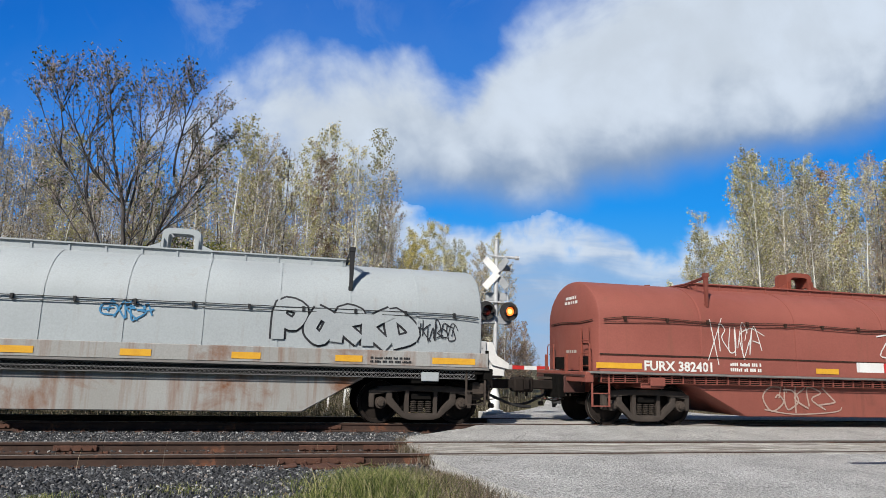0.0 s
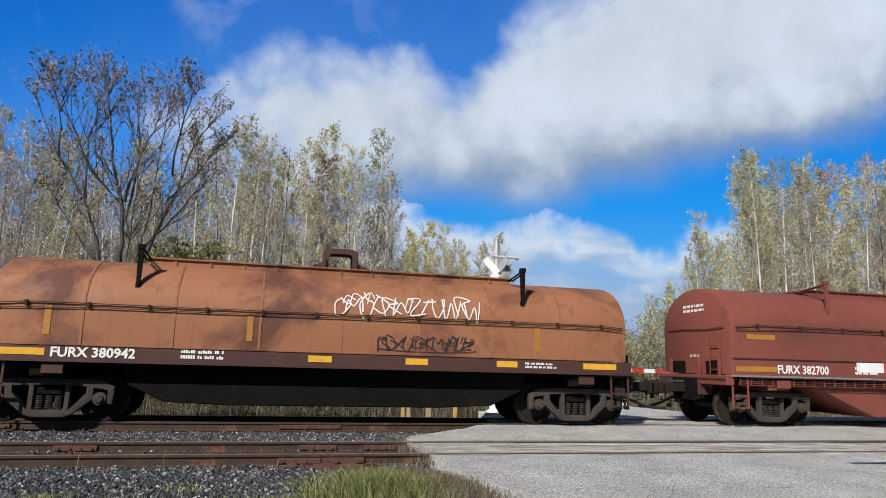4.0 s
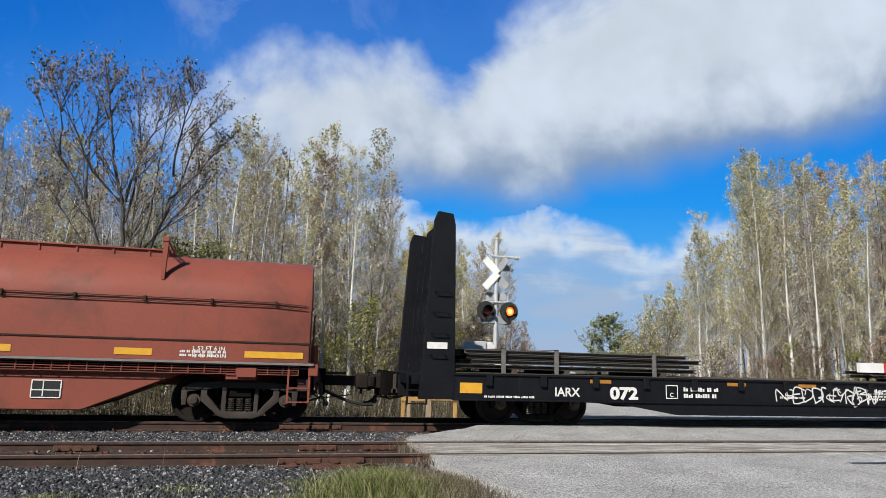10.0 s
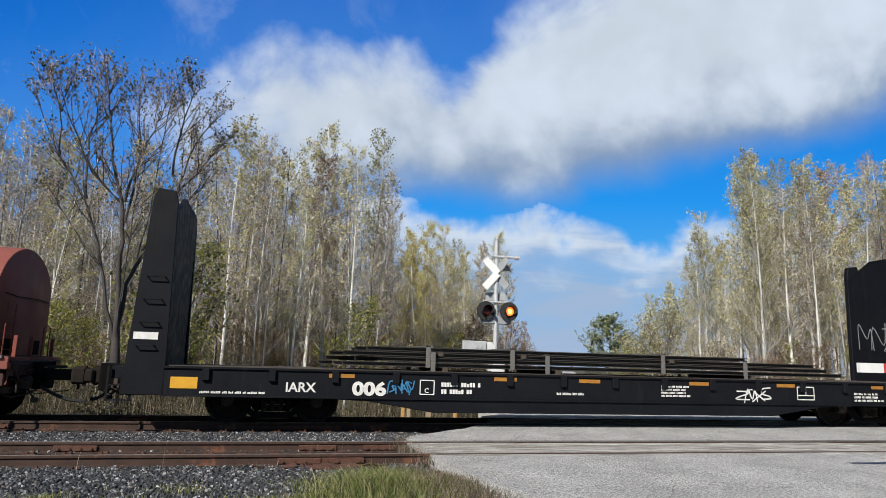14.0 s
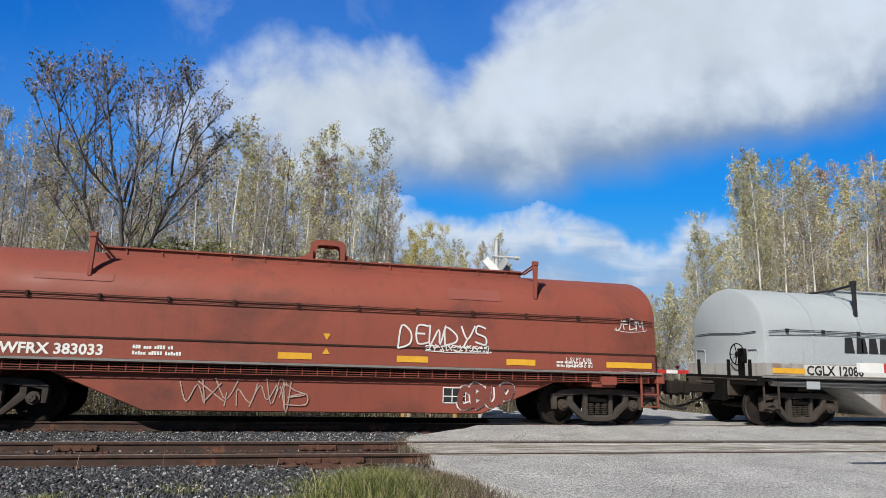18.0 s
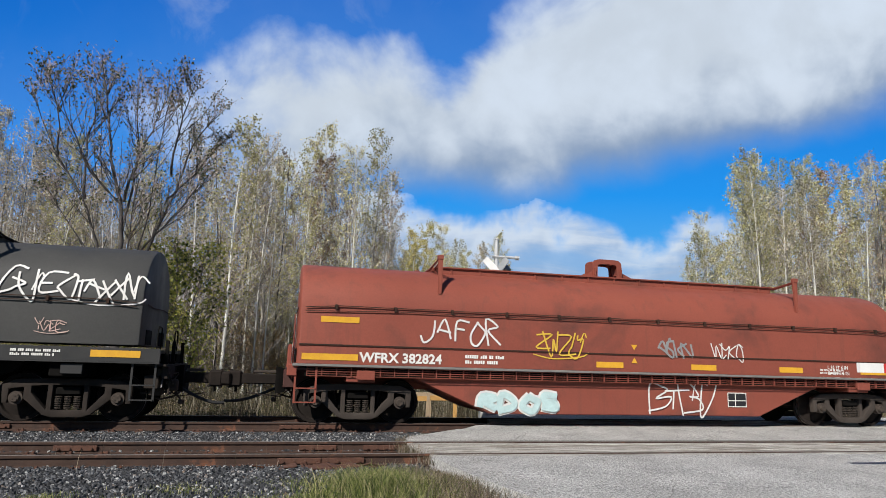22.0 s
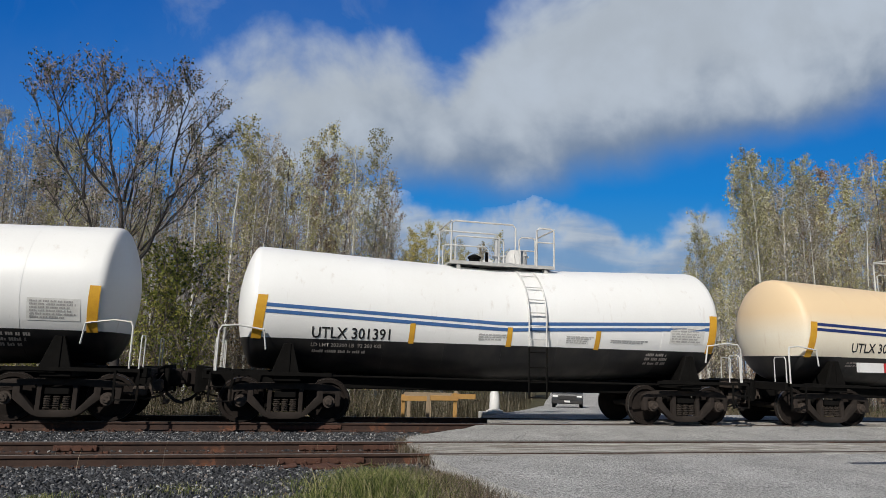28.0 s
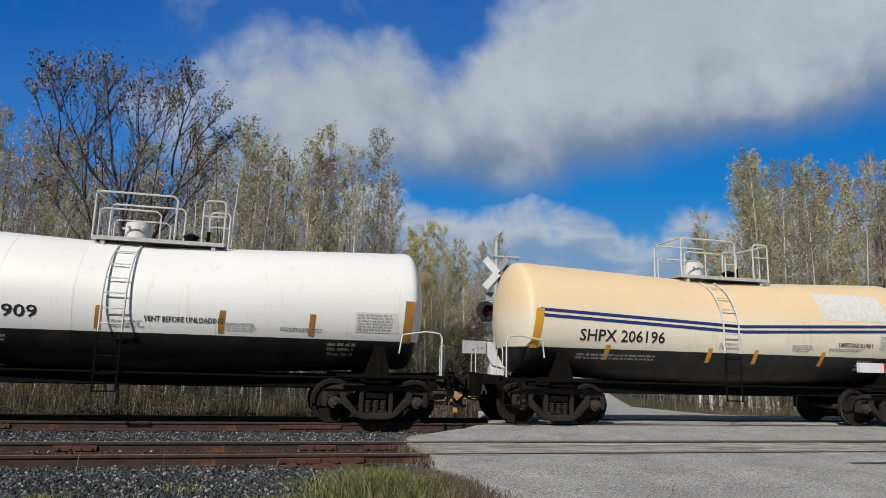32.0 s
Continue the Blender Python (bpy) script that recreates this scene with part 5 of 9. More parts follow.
def cast_plate(bm, cells, y0, y1, bev=0.0):
    """Four-cornered cells in x, z that share corners, drawn through from y0 to y1 as one casting."""
    at = {}

    def v(p, y):
        k = (round(p[0], 3), round(p[1], 3), y)
        if k not in at:
            at[k] = bm.verts.new((p[0], y, p[1]))
        return at[k]
    rim = defaultdict(int)
    fs = []
    for c in cells:
        fs.append(bm.faces.new([v(p, y0) for p in c]))
        fs.append(bm.faces.new([v(p, y1) for p in c[::-1]]))
        for a, b in zip(c, c[1:] + c[:1]):
            rim[frozenset((a, b))] += 1
    edges = []
    for c in cells:
        for a, b in zip(c, c[1:] + c[:1]):
            if rim[frozenset((a, b))] == 1:
                f = bm.faces.new((v(a, y0), v(b, y0), v(b, y1), v(a, y1)))
                fs.append(f)
                edges.append(f.edges[0])
    bmesh.ops.recalc_face_normals(bm, faces=fs)
    if bev:
        bmesh.ops.bevel(bm, geom=[e for e in edges if e.is_valid], offset=bev, segments=2, affect="EDGES", profile=0.5)
    return bm


def make_sideframe():
    half = [[(0.0, 0.83), (0.27, 0.83), (0.27, 0.70), (0.0, 0.70)], [(0.27, 0.83), (0.36, 0.83), (0.36, 0.70), (0.27, 0.70)],
            [(0.36, 0.83), (0.64, 0.82), (0.64, 0.68), (0.36, 0.70)], [(0.27, 0.70), (0.36, 0.70), (0.36, 0.24), (0.27, 0.24)],
            [(0.0, 0.24), (0.27, 0.24), (0.27, 0.10), (0.0, 0.10)], [(0.27, 0.24), (0.36, 0.24), (0.42, 0.15), (0.27, 0.10)],
            [(0.36, 0.24), (0.64, 0.56), (0.77, 0.45), (0.42, 0.15)], [(0.64, 0.82), (0.77, 0.81), (0.77, 0.66), (0.64, 0.68)],
            [(0.64, 0.68), (0.77, 0.66), (0.77, 0.45), (0.64, 0.56)], [(0.77, 0.81), (0.93, 0.80), (1.02, 0.62), (0.77, 0.66)],
            [(0.93, 0.80), (1.14, 0.70), (1.14, 0.56), (1.02, 0.62)], [(1.02, 0.62), (1.14, 0.56), (1.12, 0.36), (1.03, 0.36)]]
    return cast_plate(B(), half + [[(-x, z) for x, z in c] for c in half], -1.12, -0.98, 0.018)


def make_spring():
    """One coil spring of a truck."""
    prof = []
    for k in range(6):
        z = 0.255 + k * 0.042
        prof += [(0.050, z), (0.076, z + 0.010), (0.076, z + 0.024), (0.050, z + 0.034)]
    return lathe(B(), prof, 8, "z")


def make_bolster():
    bm = B()
    box(bm, -0.22, 0.22, -1.12, 1.12, 0.52, 0.66, 0.02)
    box(bm, -0.26, 0.26, -0.5, 0.5, 0.62, 0.80, 0.02)
    for s in (-1, 1):
        box(bm, -0.30 + 0.0, 0.30, s * 0.8 - 0.05, s * 0.8 + 0.05, 0.40, 0.55)
        rod(bm, (-0.8, s * 0.55, 0.45), (0.8, s * 0.55, 0.45), 0.03)
    return bm


def make_beam():
    bm = B()
    for x in (-0.36, 0.36):
        box(bm, x - 0.05, x + 0.05, -0.85, 0.85, 0.30, 0.40, 0.01)
        for s in (-1, 1):
            box(bm, x - 0.045, x + 0.045, s * 0.75 - 0.05, s * 0.75 + 0.05, 0.26, 0.62, 0.01)
    return bm


def make_bearing():
    bm = B()
    lathe(bm, [(0.02, -1.165), (0.075, -1.165), (0.085, -1.15), (0.085, -1.13), (0.125, -1.13), (0.125, -0.97), (0.07, -0.97)], 14)
    return bm


def make_wheel(s):
    bm = B()
    lathe(bm, [(0.09, s * 0.83), (0.12, s * 0.82), (0.16, s * 0.775), (0.36, s * 0.745), (0.385, s * 0.80), (0.452, s * 0.80),
               (0.457, s * 0.78), (0.462, s * 0.72), (0.486, s * 0.70), (0.482, s * 0.67), (0.38, s * 0.68), (0.14, s * 0.70), (0.09, s * 0.68)], 24)
    return bm


def make_rim(s):
    bm = B()
    n = 24
    prof = [(0.457, s * 0.79), (0.4595, s * 0.78), (0.4605, s * 0.735), (0.458, s * 0.73)]
    vs = [[bm.verts.new((r * math.cos(6.28319 * k / n), y, r * math.sin(6.28319 * k / n))) for k in range(n)] for r, y in prof]
    for a, b in zip(vs, vs[1:]):
        for k in range(n):
            j = (k + 1) % n
            bm.faces.new((a[k], a[j], b[j], b[k]) if s < 0 else (a[k], b[k], b[j], a[j]))
    return bm


def make_axle():
    bm = B()
    rod(bm, (0, -1.12, 0), (0, 1.12, 0), 0.075, 10)
    for s in (-1, 1):
        rod(bm, (0, s * 1.16, 0), (0, s * 1.185, 0), 0.07, 10)
        for k in range(3):
            a = k * 2.094
            rod(bm, (0.04 * math.cos(a), s * 1.18, 0.04 * math.sin(a)), (0.04 * math.cos(a), s * 1.20, 0.04 * math.sin(a)), 0.014, 6)
    return bm


ROLLING = []        # wheelset object, car's train coordinate, axle offset


def truck(car, x, mid, tint=None):
    tm = tint or M_TRUCK
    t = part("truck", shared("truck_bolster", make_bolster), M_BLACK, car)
    t.location = (x, 0, 0)
    for s in (1, -1):
        f = part("sideframe", shared("sideframe", make_sideframe), tm, t)
        for q in (-0.165, 0.0, 0.165):
            g = part("spring", shared("spring", make_spring), M_SPRING, t)
            g.location = (q, -1.05 * s, 0)
        if s < 0:
            f.rotation_euler = (0, 0, math.pi)
        for a in (-0.889, 0.889):
            b = part("bearing", shared("bearing", make_bearing), M_CAP, t)
            b.location = (a, 0, R_WHEEL)
            if s < 0:
                b.rotation_euler = (0, 0, math.pi)
    part("brake_beam", shared("beam", make_beam), M_BLACK, t)
    for a in (-0.889, 0.889):
        w = part("wheelset", shared("axle", make_axle), M_CAP, car)
        w.location = (x + a, 0, R_WHEEL)
        for s in (-1, 1):
            part("wheel", shared(("wheel", s), lambda: make_wheel(s)), M_WHEEL, w)
            part("tread", shared(("rim", s), lambda: make_rim(s)), M_TREAD, w, "polished running tread")
        ROLLING.append((w, mid, x + a))


def make_coupler(reach):
    """At the +x end: yoke, shank, head with its guard arm and knuckle; reach is from the striker to the pulling face."""
    bm = B()
    box(bm, -0.02, 0.10, -0.24, 0.24, 0.68, 1.06, 0.02)
    box(bm, 0.0, reach - 0.12, -0.10, 0.10, 0.76, 0.98, 0.02)
    box(bm, reach - 0.30, reach - 0.02, -0.22, 0.14, 0.69, 1.04, 0.04)
    box(bm, reach - 0.08, reach + 0.12, -0.21, -0.06, 0.72, 1.01, 0.04)
    box(bm, reach - 0.08, reach + 0.05, 0.06, 0.22, 0.72, 1.01, 0.04)
    rod(bm, (reach - 0.05, -0.15, 0.66), (reach - 0.05, -0.15, 1.07), 0.035, 8)
    rod(bm, (reach - 0.18, -0.05, 0.58), (reach - 0.18, -0.05, 0.72), 0.03, 6)
    return bm


def make_lever():
    bm = B()
    pipe(bm, [(0.05, -1.35, 0.70), (0.05, -1.25, 0.92), (0.12, -0.6, 0.95), (0.35, -0.15, 1.02)], 0.016)
    return bm


def make_hose(reach):
    bm = B()
    pts = []
    for k in range(9):
        f = k / 8
        pts.append((0.15 + (reach - 0.08) * f, -0.32 - 0.03 * math.sin(f * 3), 0.70 - 0.34 * math.sin(f * 1.75) ** 1.3))
    pipe(bm, pts, 0.034, 7)
    return bm


def make_draft_gear(reach):
    """Clutter at a +x end: carrier iron, train line, cocks and brake rods."""
    bm = B()
    box(bm, -0.05, 0.12, -0.36, 0.36, 0.62, 0.72, 0.01)
    box(bm, -0.02, 0.07, -0.36, -0.24, 0.62, 1.05, 0.01)
    box(bm, -0.02, 0.07, 0.24, 0.36, 0.62, 1.05, 0.01)
    pipe(bm, [(-0.5, -0.55, 0.62), (0.0, -0.50, 0.66), (0.16, -0.40, 0.68), (0.20, -0.34, 0.66)], 0.028, 6)
    box(bm, 0.12, 0.24, -0.40, -0.30, 0.62, 0.74, 0.02)
    rod(bm, (0.18, -0.36, 0.74), (0.18, -0.44, 0.82), 0.014)
    pipe(bm, [(0.06, -0.30, 0.60), (0.20, -0.22, 0.48), (reach * 0.7, -0.10, 0.56)], 0.014, 5)
    pipe(bm, [(0.10, -1.25, 0.98), (0.16, -1.0, 0.80), (0.18, -0.7, 0.84), (0.22, -0.45, 0.95)], 0.012, 5)
    rod(bm, (-0.4, -0.9, 0.56), (0.1, -0.8, 0.60), 0.02)
    box(bm, -0.25, 0.0, -0.95, -0.72, 0.52, 0.70, 0.02)
    box(bm, 0.10, reach * 0.6, -0.06, 0.06, 1.0, 1.06, 0.01)
    box(bm, -0.10, 0.10, -1.10, -0.40, 0.90, 1.06, 0.015)
    box(bm, 0.02, 0.26, -0.78, -0.55, 0.60, 0.84, 0.03)
    lathe_x = [(-0.30, -0.62, 0.50), (-0.05, -0.70, 0.44), (0.18, -0.58, 0.50), (0.30, -0.42, 0.60)]
    pipe(bm, lathe_x, 0.022, 5)
    rod(bm, (0.14, -1.05, 0.56), (0.14, -1.05, 0.98), 0.018, 5)
    rod(bm, (0.14, -1.05, 0.56), (0.14, -0.70, 0.56), 0.018, 5)
    rod(bm, (0.20, -0.66, 0.62), (0.34, -0.62, 0.40), 0.022, 5)
    box(bm, 0.28, 0.40, -0.68, -0.56, 0.34, 0.44, 0.02)
    return bm


def make_pocket_box():
    """Flared casting of the end sill round the coupler shank."""
    bm = B()
    rings = []
    for x, w, z0, z1 in ((-0.35, 0.30, 0.66, 1.08), (0.10, 0.36, 0.62, 1.10), (0.26, 0.46, 0.58, 1.13), (0.32, 0.46, 0.58, 1.13)):
        rings.append([(x, -w, z0), (x, w, z0), (x, w, z1), (x, -w, z1)])
    return loft(bm, rings, closed=True)


def ends(car, half, striker, zdeck, body_m, steel_m=None, rails=True):
    """Couplers, hoses, uncoupling levers, corner steps at both ends. half: pulling face; striker: end sill."""
    sm = steel_m or M_BLACK
    reach = half - striker
    for s in (1, -1):
        e = [part("coupler", shared(("coupler", round(reach, 2)), lambda: make_coupler(reach)), M_WHEEL, car),
             part("draft_pocket", shared("draft_pocket", make_pocket_box), M_BLACK, car),
             part("uncoupling_lever", shared("lever", make_lever), sm, car),
             part("draft_gear", shared(("draft", round(reach, 2)), lambda: make_draft_gear(reach)), M_CAP, car),
             part("air_hose", shared(("hose", round(reach, 2)), lambda: make_hose(reach)), M_HOSE, car)]
        for o in e:
            o.location = (s * striker, 0, 0)
            if s < 0:
                o.rotation_euler = (0, 0, math.pi)
        for q in (-1, 1):
            def step():
                bm = B()
                for x in (-0.21, 0.21):
                    box(bm, x - 0.02, x + 0.02, -0.015, 0.015, 0.44, zdeck)
                for z in (0.46, 0.74):
                    box(bm, -0.21, 0.21, -0.03, 0.03, z - 0.012, z + 0.012)
                return bm
            o = part("step", shared(("step", zdeck), step), sm, car)
            o.location = (s * (striker - 0.28), q * 1.44, 0)
            if rails:
                def rail():
                    bm = B()
                    pipe(bm, [(-0.2, 0, zdeck), (-0.2, 0, zdeck + 0.62), (-0.16, 0, zdeck + 0.68), (0.16, 0, zdeck + 0.68), (0.2, 0, zdeck + 0.62), (0.2, 0, zdeck)], 0.014)
                    return bm
                o = part("grab_rail", shared(("rail", zdeck), rail), body_m, car)
                o.location = (s * (striker - 0.12), q * 1.05, 0)
                o.rotation_euler = (0, 0, math.pi / 2)


# ---------------------------------------------------------------- train: lettering and spray paint
class Side:
    """Where the near side of a car lies: y for a height z at x."""
    def __init__(self, fn):
        self.y = fn


def cover_side(w, zb, zt):
    def y(x, z):
        if z <= zb:
            return -w
        q = min(1.0, (z - zb) / (zt - zb))
        return -w * math.sqrt(max(0.0, 1 - q * q))
    return Side(y)


def flat_side(yy):
    return Side(lambda x, z: yy)


def letters(car, s, x, z, h, m, side, wide=1.0, eps=0.012, name="lettering", slant=0.0, bold=0.012, centre=False, x1=None):
    key = ("font", s, bold)
    if key not in CACHE:
        cu = bpy.data.curves.new("lettering", "FONT")
        cu.body, cu.size, cu.resolution_u, cu.offset = s, 1.0, 4 if len(s) < 7 else 2, bold
        tmp = bpy.data.objects.new("lettering", cu)
        CACHE[key] = bpy.data.meshes.new_from_object(tmp)
        bpy.data.objects.remove(tmp)
    me = CACHE[key].copy()
    me.materials.clear()
    xs = [v.co.x for v in me.vertices] or [0]
    off = -(min(xs) + max(xs)) / 2 if centre else 0
    if x1 is not None:                      # fitted between x and x1
        wide = (x1 - x) / ((max(xs) - min(xs)) * h * 1.4)
        off = -min(xs)
    for v in me.vertices:
        px = x + (v.co.x + off) * h * 1.4 * wide + slant * v.co.y * h
        pz = z + v.co.y * h * 1.4
        if name.startswith("spray"):        # drawn freehand
            px, pz = px + h * 0.10 * math.sin(pz * 11 + px * 3.1), pz + h * 0.13 * math.sin(px * 4.3 + 1.0) + h * 0.05 * math.sin(px * 13)
        v.co = (px, side.y(px, pz) - eps, pz)
    return part(name, me, m, car)


def patch(car, x0, x1, z0, z1, m, side, name="stencil", eps=0.010, cuts=1, label="", lean=0.0, bend=0.0):
    """A painted or stuck-on rectangle that follows the side."""
    bm = B()
    nz = max(1, int((z1 - z0) / 0.12))
    rows = []
    for k in range(nz + 1):
        z = z0 + (z1 - z0) * k / nz
        r = []
        for i in range(cuts + 1):
            xx = x0 + (x1 - x0) * i / cuts + lean * k / nz
            zz = z + bend * abs(xx)
            r.append(bm.verts.new((xx, side.y(xx, zz) - eps, zz)))
        rows.append(r)
    for a, b in zip(rows, rows[1:]):
        for i in range(cuts):
            bm.faces.new((a[i], a[i + 1], b[i + 1], b[i]))
    return part(name, bm, m, car, label)


def bars(car, x, z, w, h, lines, m, side, seed=0, name="stencil"):
    """Small writing as plain bars, broken into words."""
    rnd = random.Random(seed * 31 + int(x * 100))
    bm = B()
    lh = h / lines
    for k in range(lines):
        px = x
        zz = z + h - (k + 1) * lh
        end = x + w * rnd.uniform(0.72, 1.0)
        cell = lh * 0.44
        while px < end:
            for c in range(rnd.randint(2, 6)):          # one word: a row of narrow bars
                if px + cell > end:
                    break
                top = 0.82 if rnd.random() < 0.8 else 0.66
                q = [(px, zz + lh * 0.2), (px + cell * 0.8, zz + lh * 0.2), (px + cell * 0.8, zz + lh * top), (px, zz + lh * top)]
                bm.faces.new([bm.verts.new((a, side.y(a, b) - 0.011, b)) for a, b in q])
                px += cell
            px += cell * 0.9
    return tagged(part(name, bm, m, car), kind="stuff")


RIBS = [0]


def ribbon(bm, pts, wid, side, eps):
    """A sprayed line through x, z points, smoothed, laid on the side."""
    out = []
    P = [pts[0]] + pts + [pts[-1]]
    for i in range(1, len(P) - 2):
        p0, p1, p2, p3 = P[i - 1], P[i], P[i + 1], P[i + 2]
        for k in range(4):
            t = k / 4
            out.append(tuple(0.5 * (2 * p1[d] + (p2[d] - p0[d]) * t + (2 * p0[d] - 5 * p1[d] + 4 * p2[d] - p3[d]) * t * t
                             + (3 * p1[d] - p0[d] - 3 * p2[d] + p3[d]) * t ** 3) for d in (0, 1)))
    out.append(pts[-1])
    prev = None
    RIBS[0] += 1
    eps += 0.0016 * (RIBS[0] % 6)             # crossing strokes lie over one another
    for i, p in enumerate(out):
        a, b = out[max(0, i - 1)], out[min(len(out) - 1, i + 1)]
        dx, dz = b[0] - a[0], b[1] - a[1]
        q = math.hypot(dx, dz) or 1
        nx, nz = -dz / q * wid / 2, dx / q * wid / 2
        l, r = (p[0] + nx, p[1] + nz), (p[0] - nx, p[1] - nz)
        cur = [bm.verts.new((u, side.y(u, v) - eps - 0.0003 * i, v)) for u, v in (l, r)]
        if prev:
            bm.faces.new((prev[0], prev[1], cur[1], cur[0]))
        prev = cur


# hand strokes in a unit box, by letter
STROKES = {"A": "14 49 81;25 84", "B": "10 19 68 86 35 84 82 10", "C": "88 39 14 31 81", "D": "10 19 76 72 10", "E": "98 28 21 91;25 75", "F": "98 28 20;25 75",
           "G": "88 39 13 40 82 85 55", "I": "49 51", "J": "79 73 30 13", "K": "20 29;99 35 90", "L": "29 21 90", "M": "00 29 53 89 80", "N": "10 28 81 89",
           "O": "59 24 31 60 95 77 49", "P": "20 29 88 64 25", "R": "20 29 87 35 90", "S": "88 39 26 74 71 12", "T": "18 98;59 40", "U": "29 22 50 83 89",
           "V": "19 40 99", "W": "09 20 57 70 99", "X": "19 90;99 10", "Y": "19 54 99;54 40", "Z": "18 98 11 91", "Q": "59 24 31 60 95 77 49;63 90"}


def scrawl(bm, word, x, z, w, h, side, rnd, line, eps, loose=0.10, over=1.25, layer=0.0):
    """Freehand strokes of each letter, crowded into one another."""
    lw = w / len(word)
    for i, ch in enumerate(word):
        if ch not in STROKES:
            continue
        tall, drop, tip = rnd.uniform(0.85, 1.2), rnd.uniform(-0.10, 0.08), rnd.uniform(-0.12, 0.2)
        for run in STROKES[ch].split(";"):
            pts = []
            for q in run.split():
                a, b = int(q[0]) / 9 + rnd.uniform(-loose, loose), int(q[1]) / 9 + rnd.uniform(-loose, loose)
                pts.append((x + lw * (i + 0.5 + (a - 0.5) * over) + tip * h * (b - 0.5), z + h * (0.5 + (b - 0.5) * tall + drop)))
            ribbon(bm, pts, line, side, eps + layer * i)


def tag(car, x, z, w, h, m, side, seed, n=5, line=0.035, name="spray_tag", eps=0.014, word=""):
    """A sprayed tag in one colour: crowded strokes that flick out at the ends."""
    rnd = random.Random(seed)
    bm = B()
    if not word:
        n = max(n, int(w / h * 1.5))
        word = "".join(rnd.choice("ABEGKMNORSTUWYZX") for i in range(n))
        scrawl(bm, word, x, z, w, h, side, rnd, line * 0.8, eps, 0.17, 1.5)
        for e in range(max(1, n // 3)):
            cx = x + rnd.uniform(0.0, w)
            ribbon(bm, [(cx, z + h * rnd.uniform(0.2, 0.6)), (cx + 0.2 * h, z + h * rnd.uniform(0.9, 1.25)), (cx + rnd.uniform(0.3, 0.8) * h, z + h * rnd.uniform(0.5, 1.0))], line * 0.6, side, eps)
    else:
        scrawl(bm, word, x, z, w, h, side, rnd, line, eps, 0.045, 1.05)
    if rnd.random() < 0.45:
        ribbon(bm, [(x - 0.1 * h, z - h * 0.05), (x + w * 0.4, z - h * 0.24), (x + w * 1.0, z - h * 0.12), (x + w + 0.4 * h, z + h * 0.1)], line * 0.6, side, eps)
    return part(name, bm, m, car)


def piece(car, word, x, x1, z, h, fill, line_m, side, edge=0.05, slant=0.0, fat=0.03):
    """A large painted word: broad filled strokes over a wider outline."""
    wide = h * 0.30 + fat
    for nm, mt, wd, eps in (("spray_outline", line_m, wide + 2 * edge, 0.006), ("spray_fill", fill, wide, 0.034)):
        bm = B()
        r2 = random.Random(len(word) * 7 + int(x * 10))
        scrawl(bm, word, x + wide / 2, z + wide / 2, x1 - x - wide, h - wide, side, r2, wd, eps, 0.03, 0.95)
        part(nm, bm, mt, car)


def bubble(car, x, z, w, h, fill, line_m, side, seed, n=5, line=0.04):
    """A throw-up: fat rounded letters with a fill and an outline."""
    rnd = random.Random(seed)
    word = "".join(rnd.choice("BCEGORSUDPK") for i in range(n))
    wide = min(h * 0.34, w / n * 0.42)
    for nm, mt, wd, eps in (("spray_outline", line_m, wide + 1.7 * line, 0.006), ("spray_fill", fill, wide, 0.034)):
        bm = B()
        scrawl(bm, word, x, z + wide * 0.4, w, h - wide * 0.8, side, random.Random(seed + 1), wd, eps, 0.06, 1.0)
        part(nm, bm, mt, car)
# ---------------------------------------------------------------- train: coil cars
SPEC = {  # half truck spacing, body half length, hood half length, hood foot, belt, top, belly bottom half, belly top half
    "F": dict(tr=5.45, half=6.66, hood=6.58, foot=1.46, belt=2.24, top=3.28, arm=4.05),
    "L": dict(tr=6.31, half=7.72, hood=7.64, foot=1.24, belt=2.42, top=3.46, arm=4.65, b0=3.43, b1=5.15),
    "S": dict(tr=5.32, half=6.95, hood=6.71, foot=1.24, belt=2.46, top=3.45, arm=3.75, b0=2.78, b1=4.2),
    "W": dict(tr=5.32, half=6.72, hood=6.57, foot=1.52, belt=2.35, top=3.50, arm=3.65, b0=2.78, b1=4.05),
    "K": dict(tr=5.20, half=6.85, hood=6.45, foot=1.50, belt=2.34, top=3.56, arm=3.5),
}
HW = 1.45


def hood_ring(x, w, foot, belt, top, n=9, y_in=0.0):
    pts = [(x, -w, foot), (x, -w, belt)]
    for i in range(1, 2 * n):
        a = math.pi * i / (2 * n)
        pts.append((x, -w * math.cos(a), belt + (top - belt) * math.sin(a)))
    return pts + [(x, w, belt), (x, w, foot)]


def make_hood(s):
    bm = B()
    L, f, b, t = s["hood"], s["foot"], s["belt"], s["top"]
    rings = [hood_ring(-L, HW - 0.06, f, b, t - 0.06), hood_ring(-L + 0.03, HW - 0.015, f, b, t - 0.015), hood_ring(-L + 0.09, HW, f, b, t)]
    for k in range(1, 10):
        rings.append(hood_ring(-L + 0.09 + (2 * L - 0.18) * k / 10, HW, f, b, t))
    rings += [hood_ring(L - 0.09, HW, f, b, t), hood_ring(L - 0.03, HW - 0.015, f, b, t - 0.015), hood_ring(L, HW - 0.06, f, b, t - 0.06)]
    return loft(bm, rings)


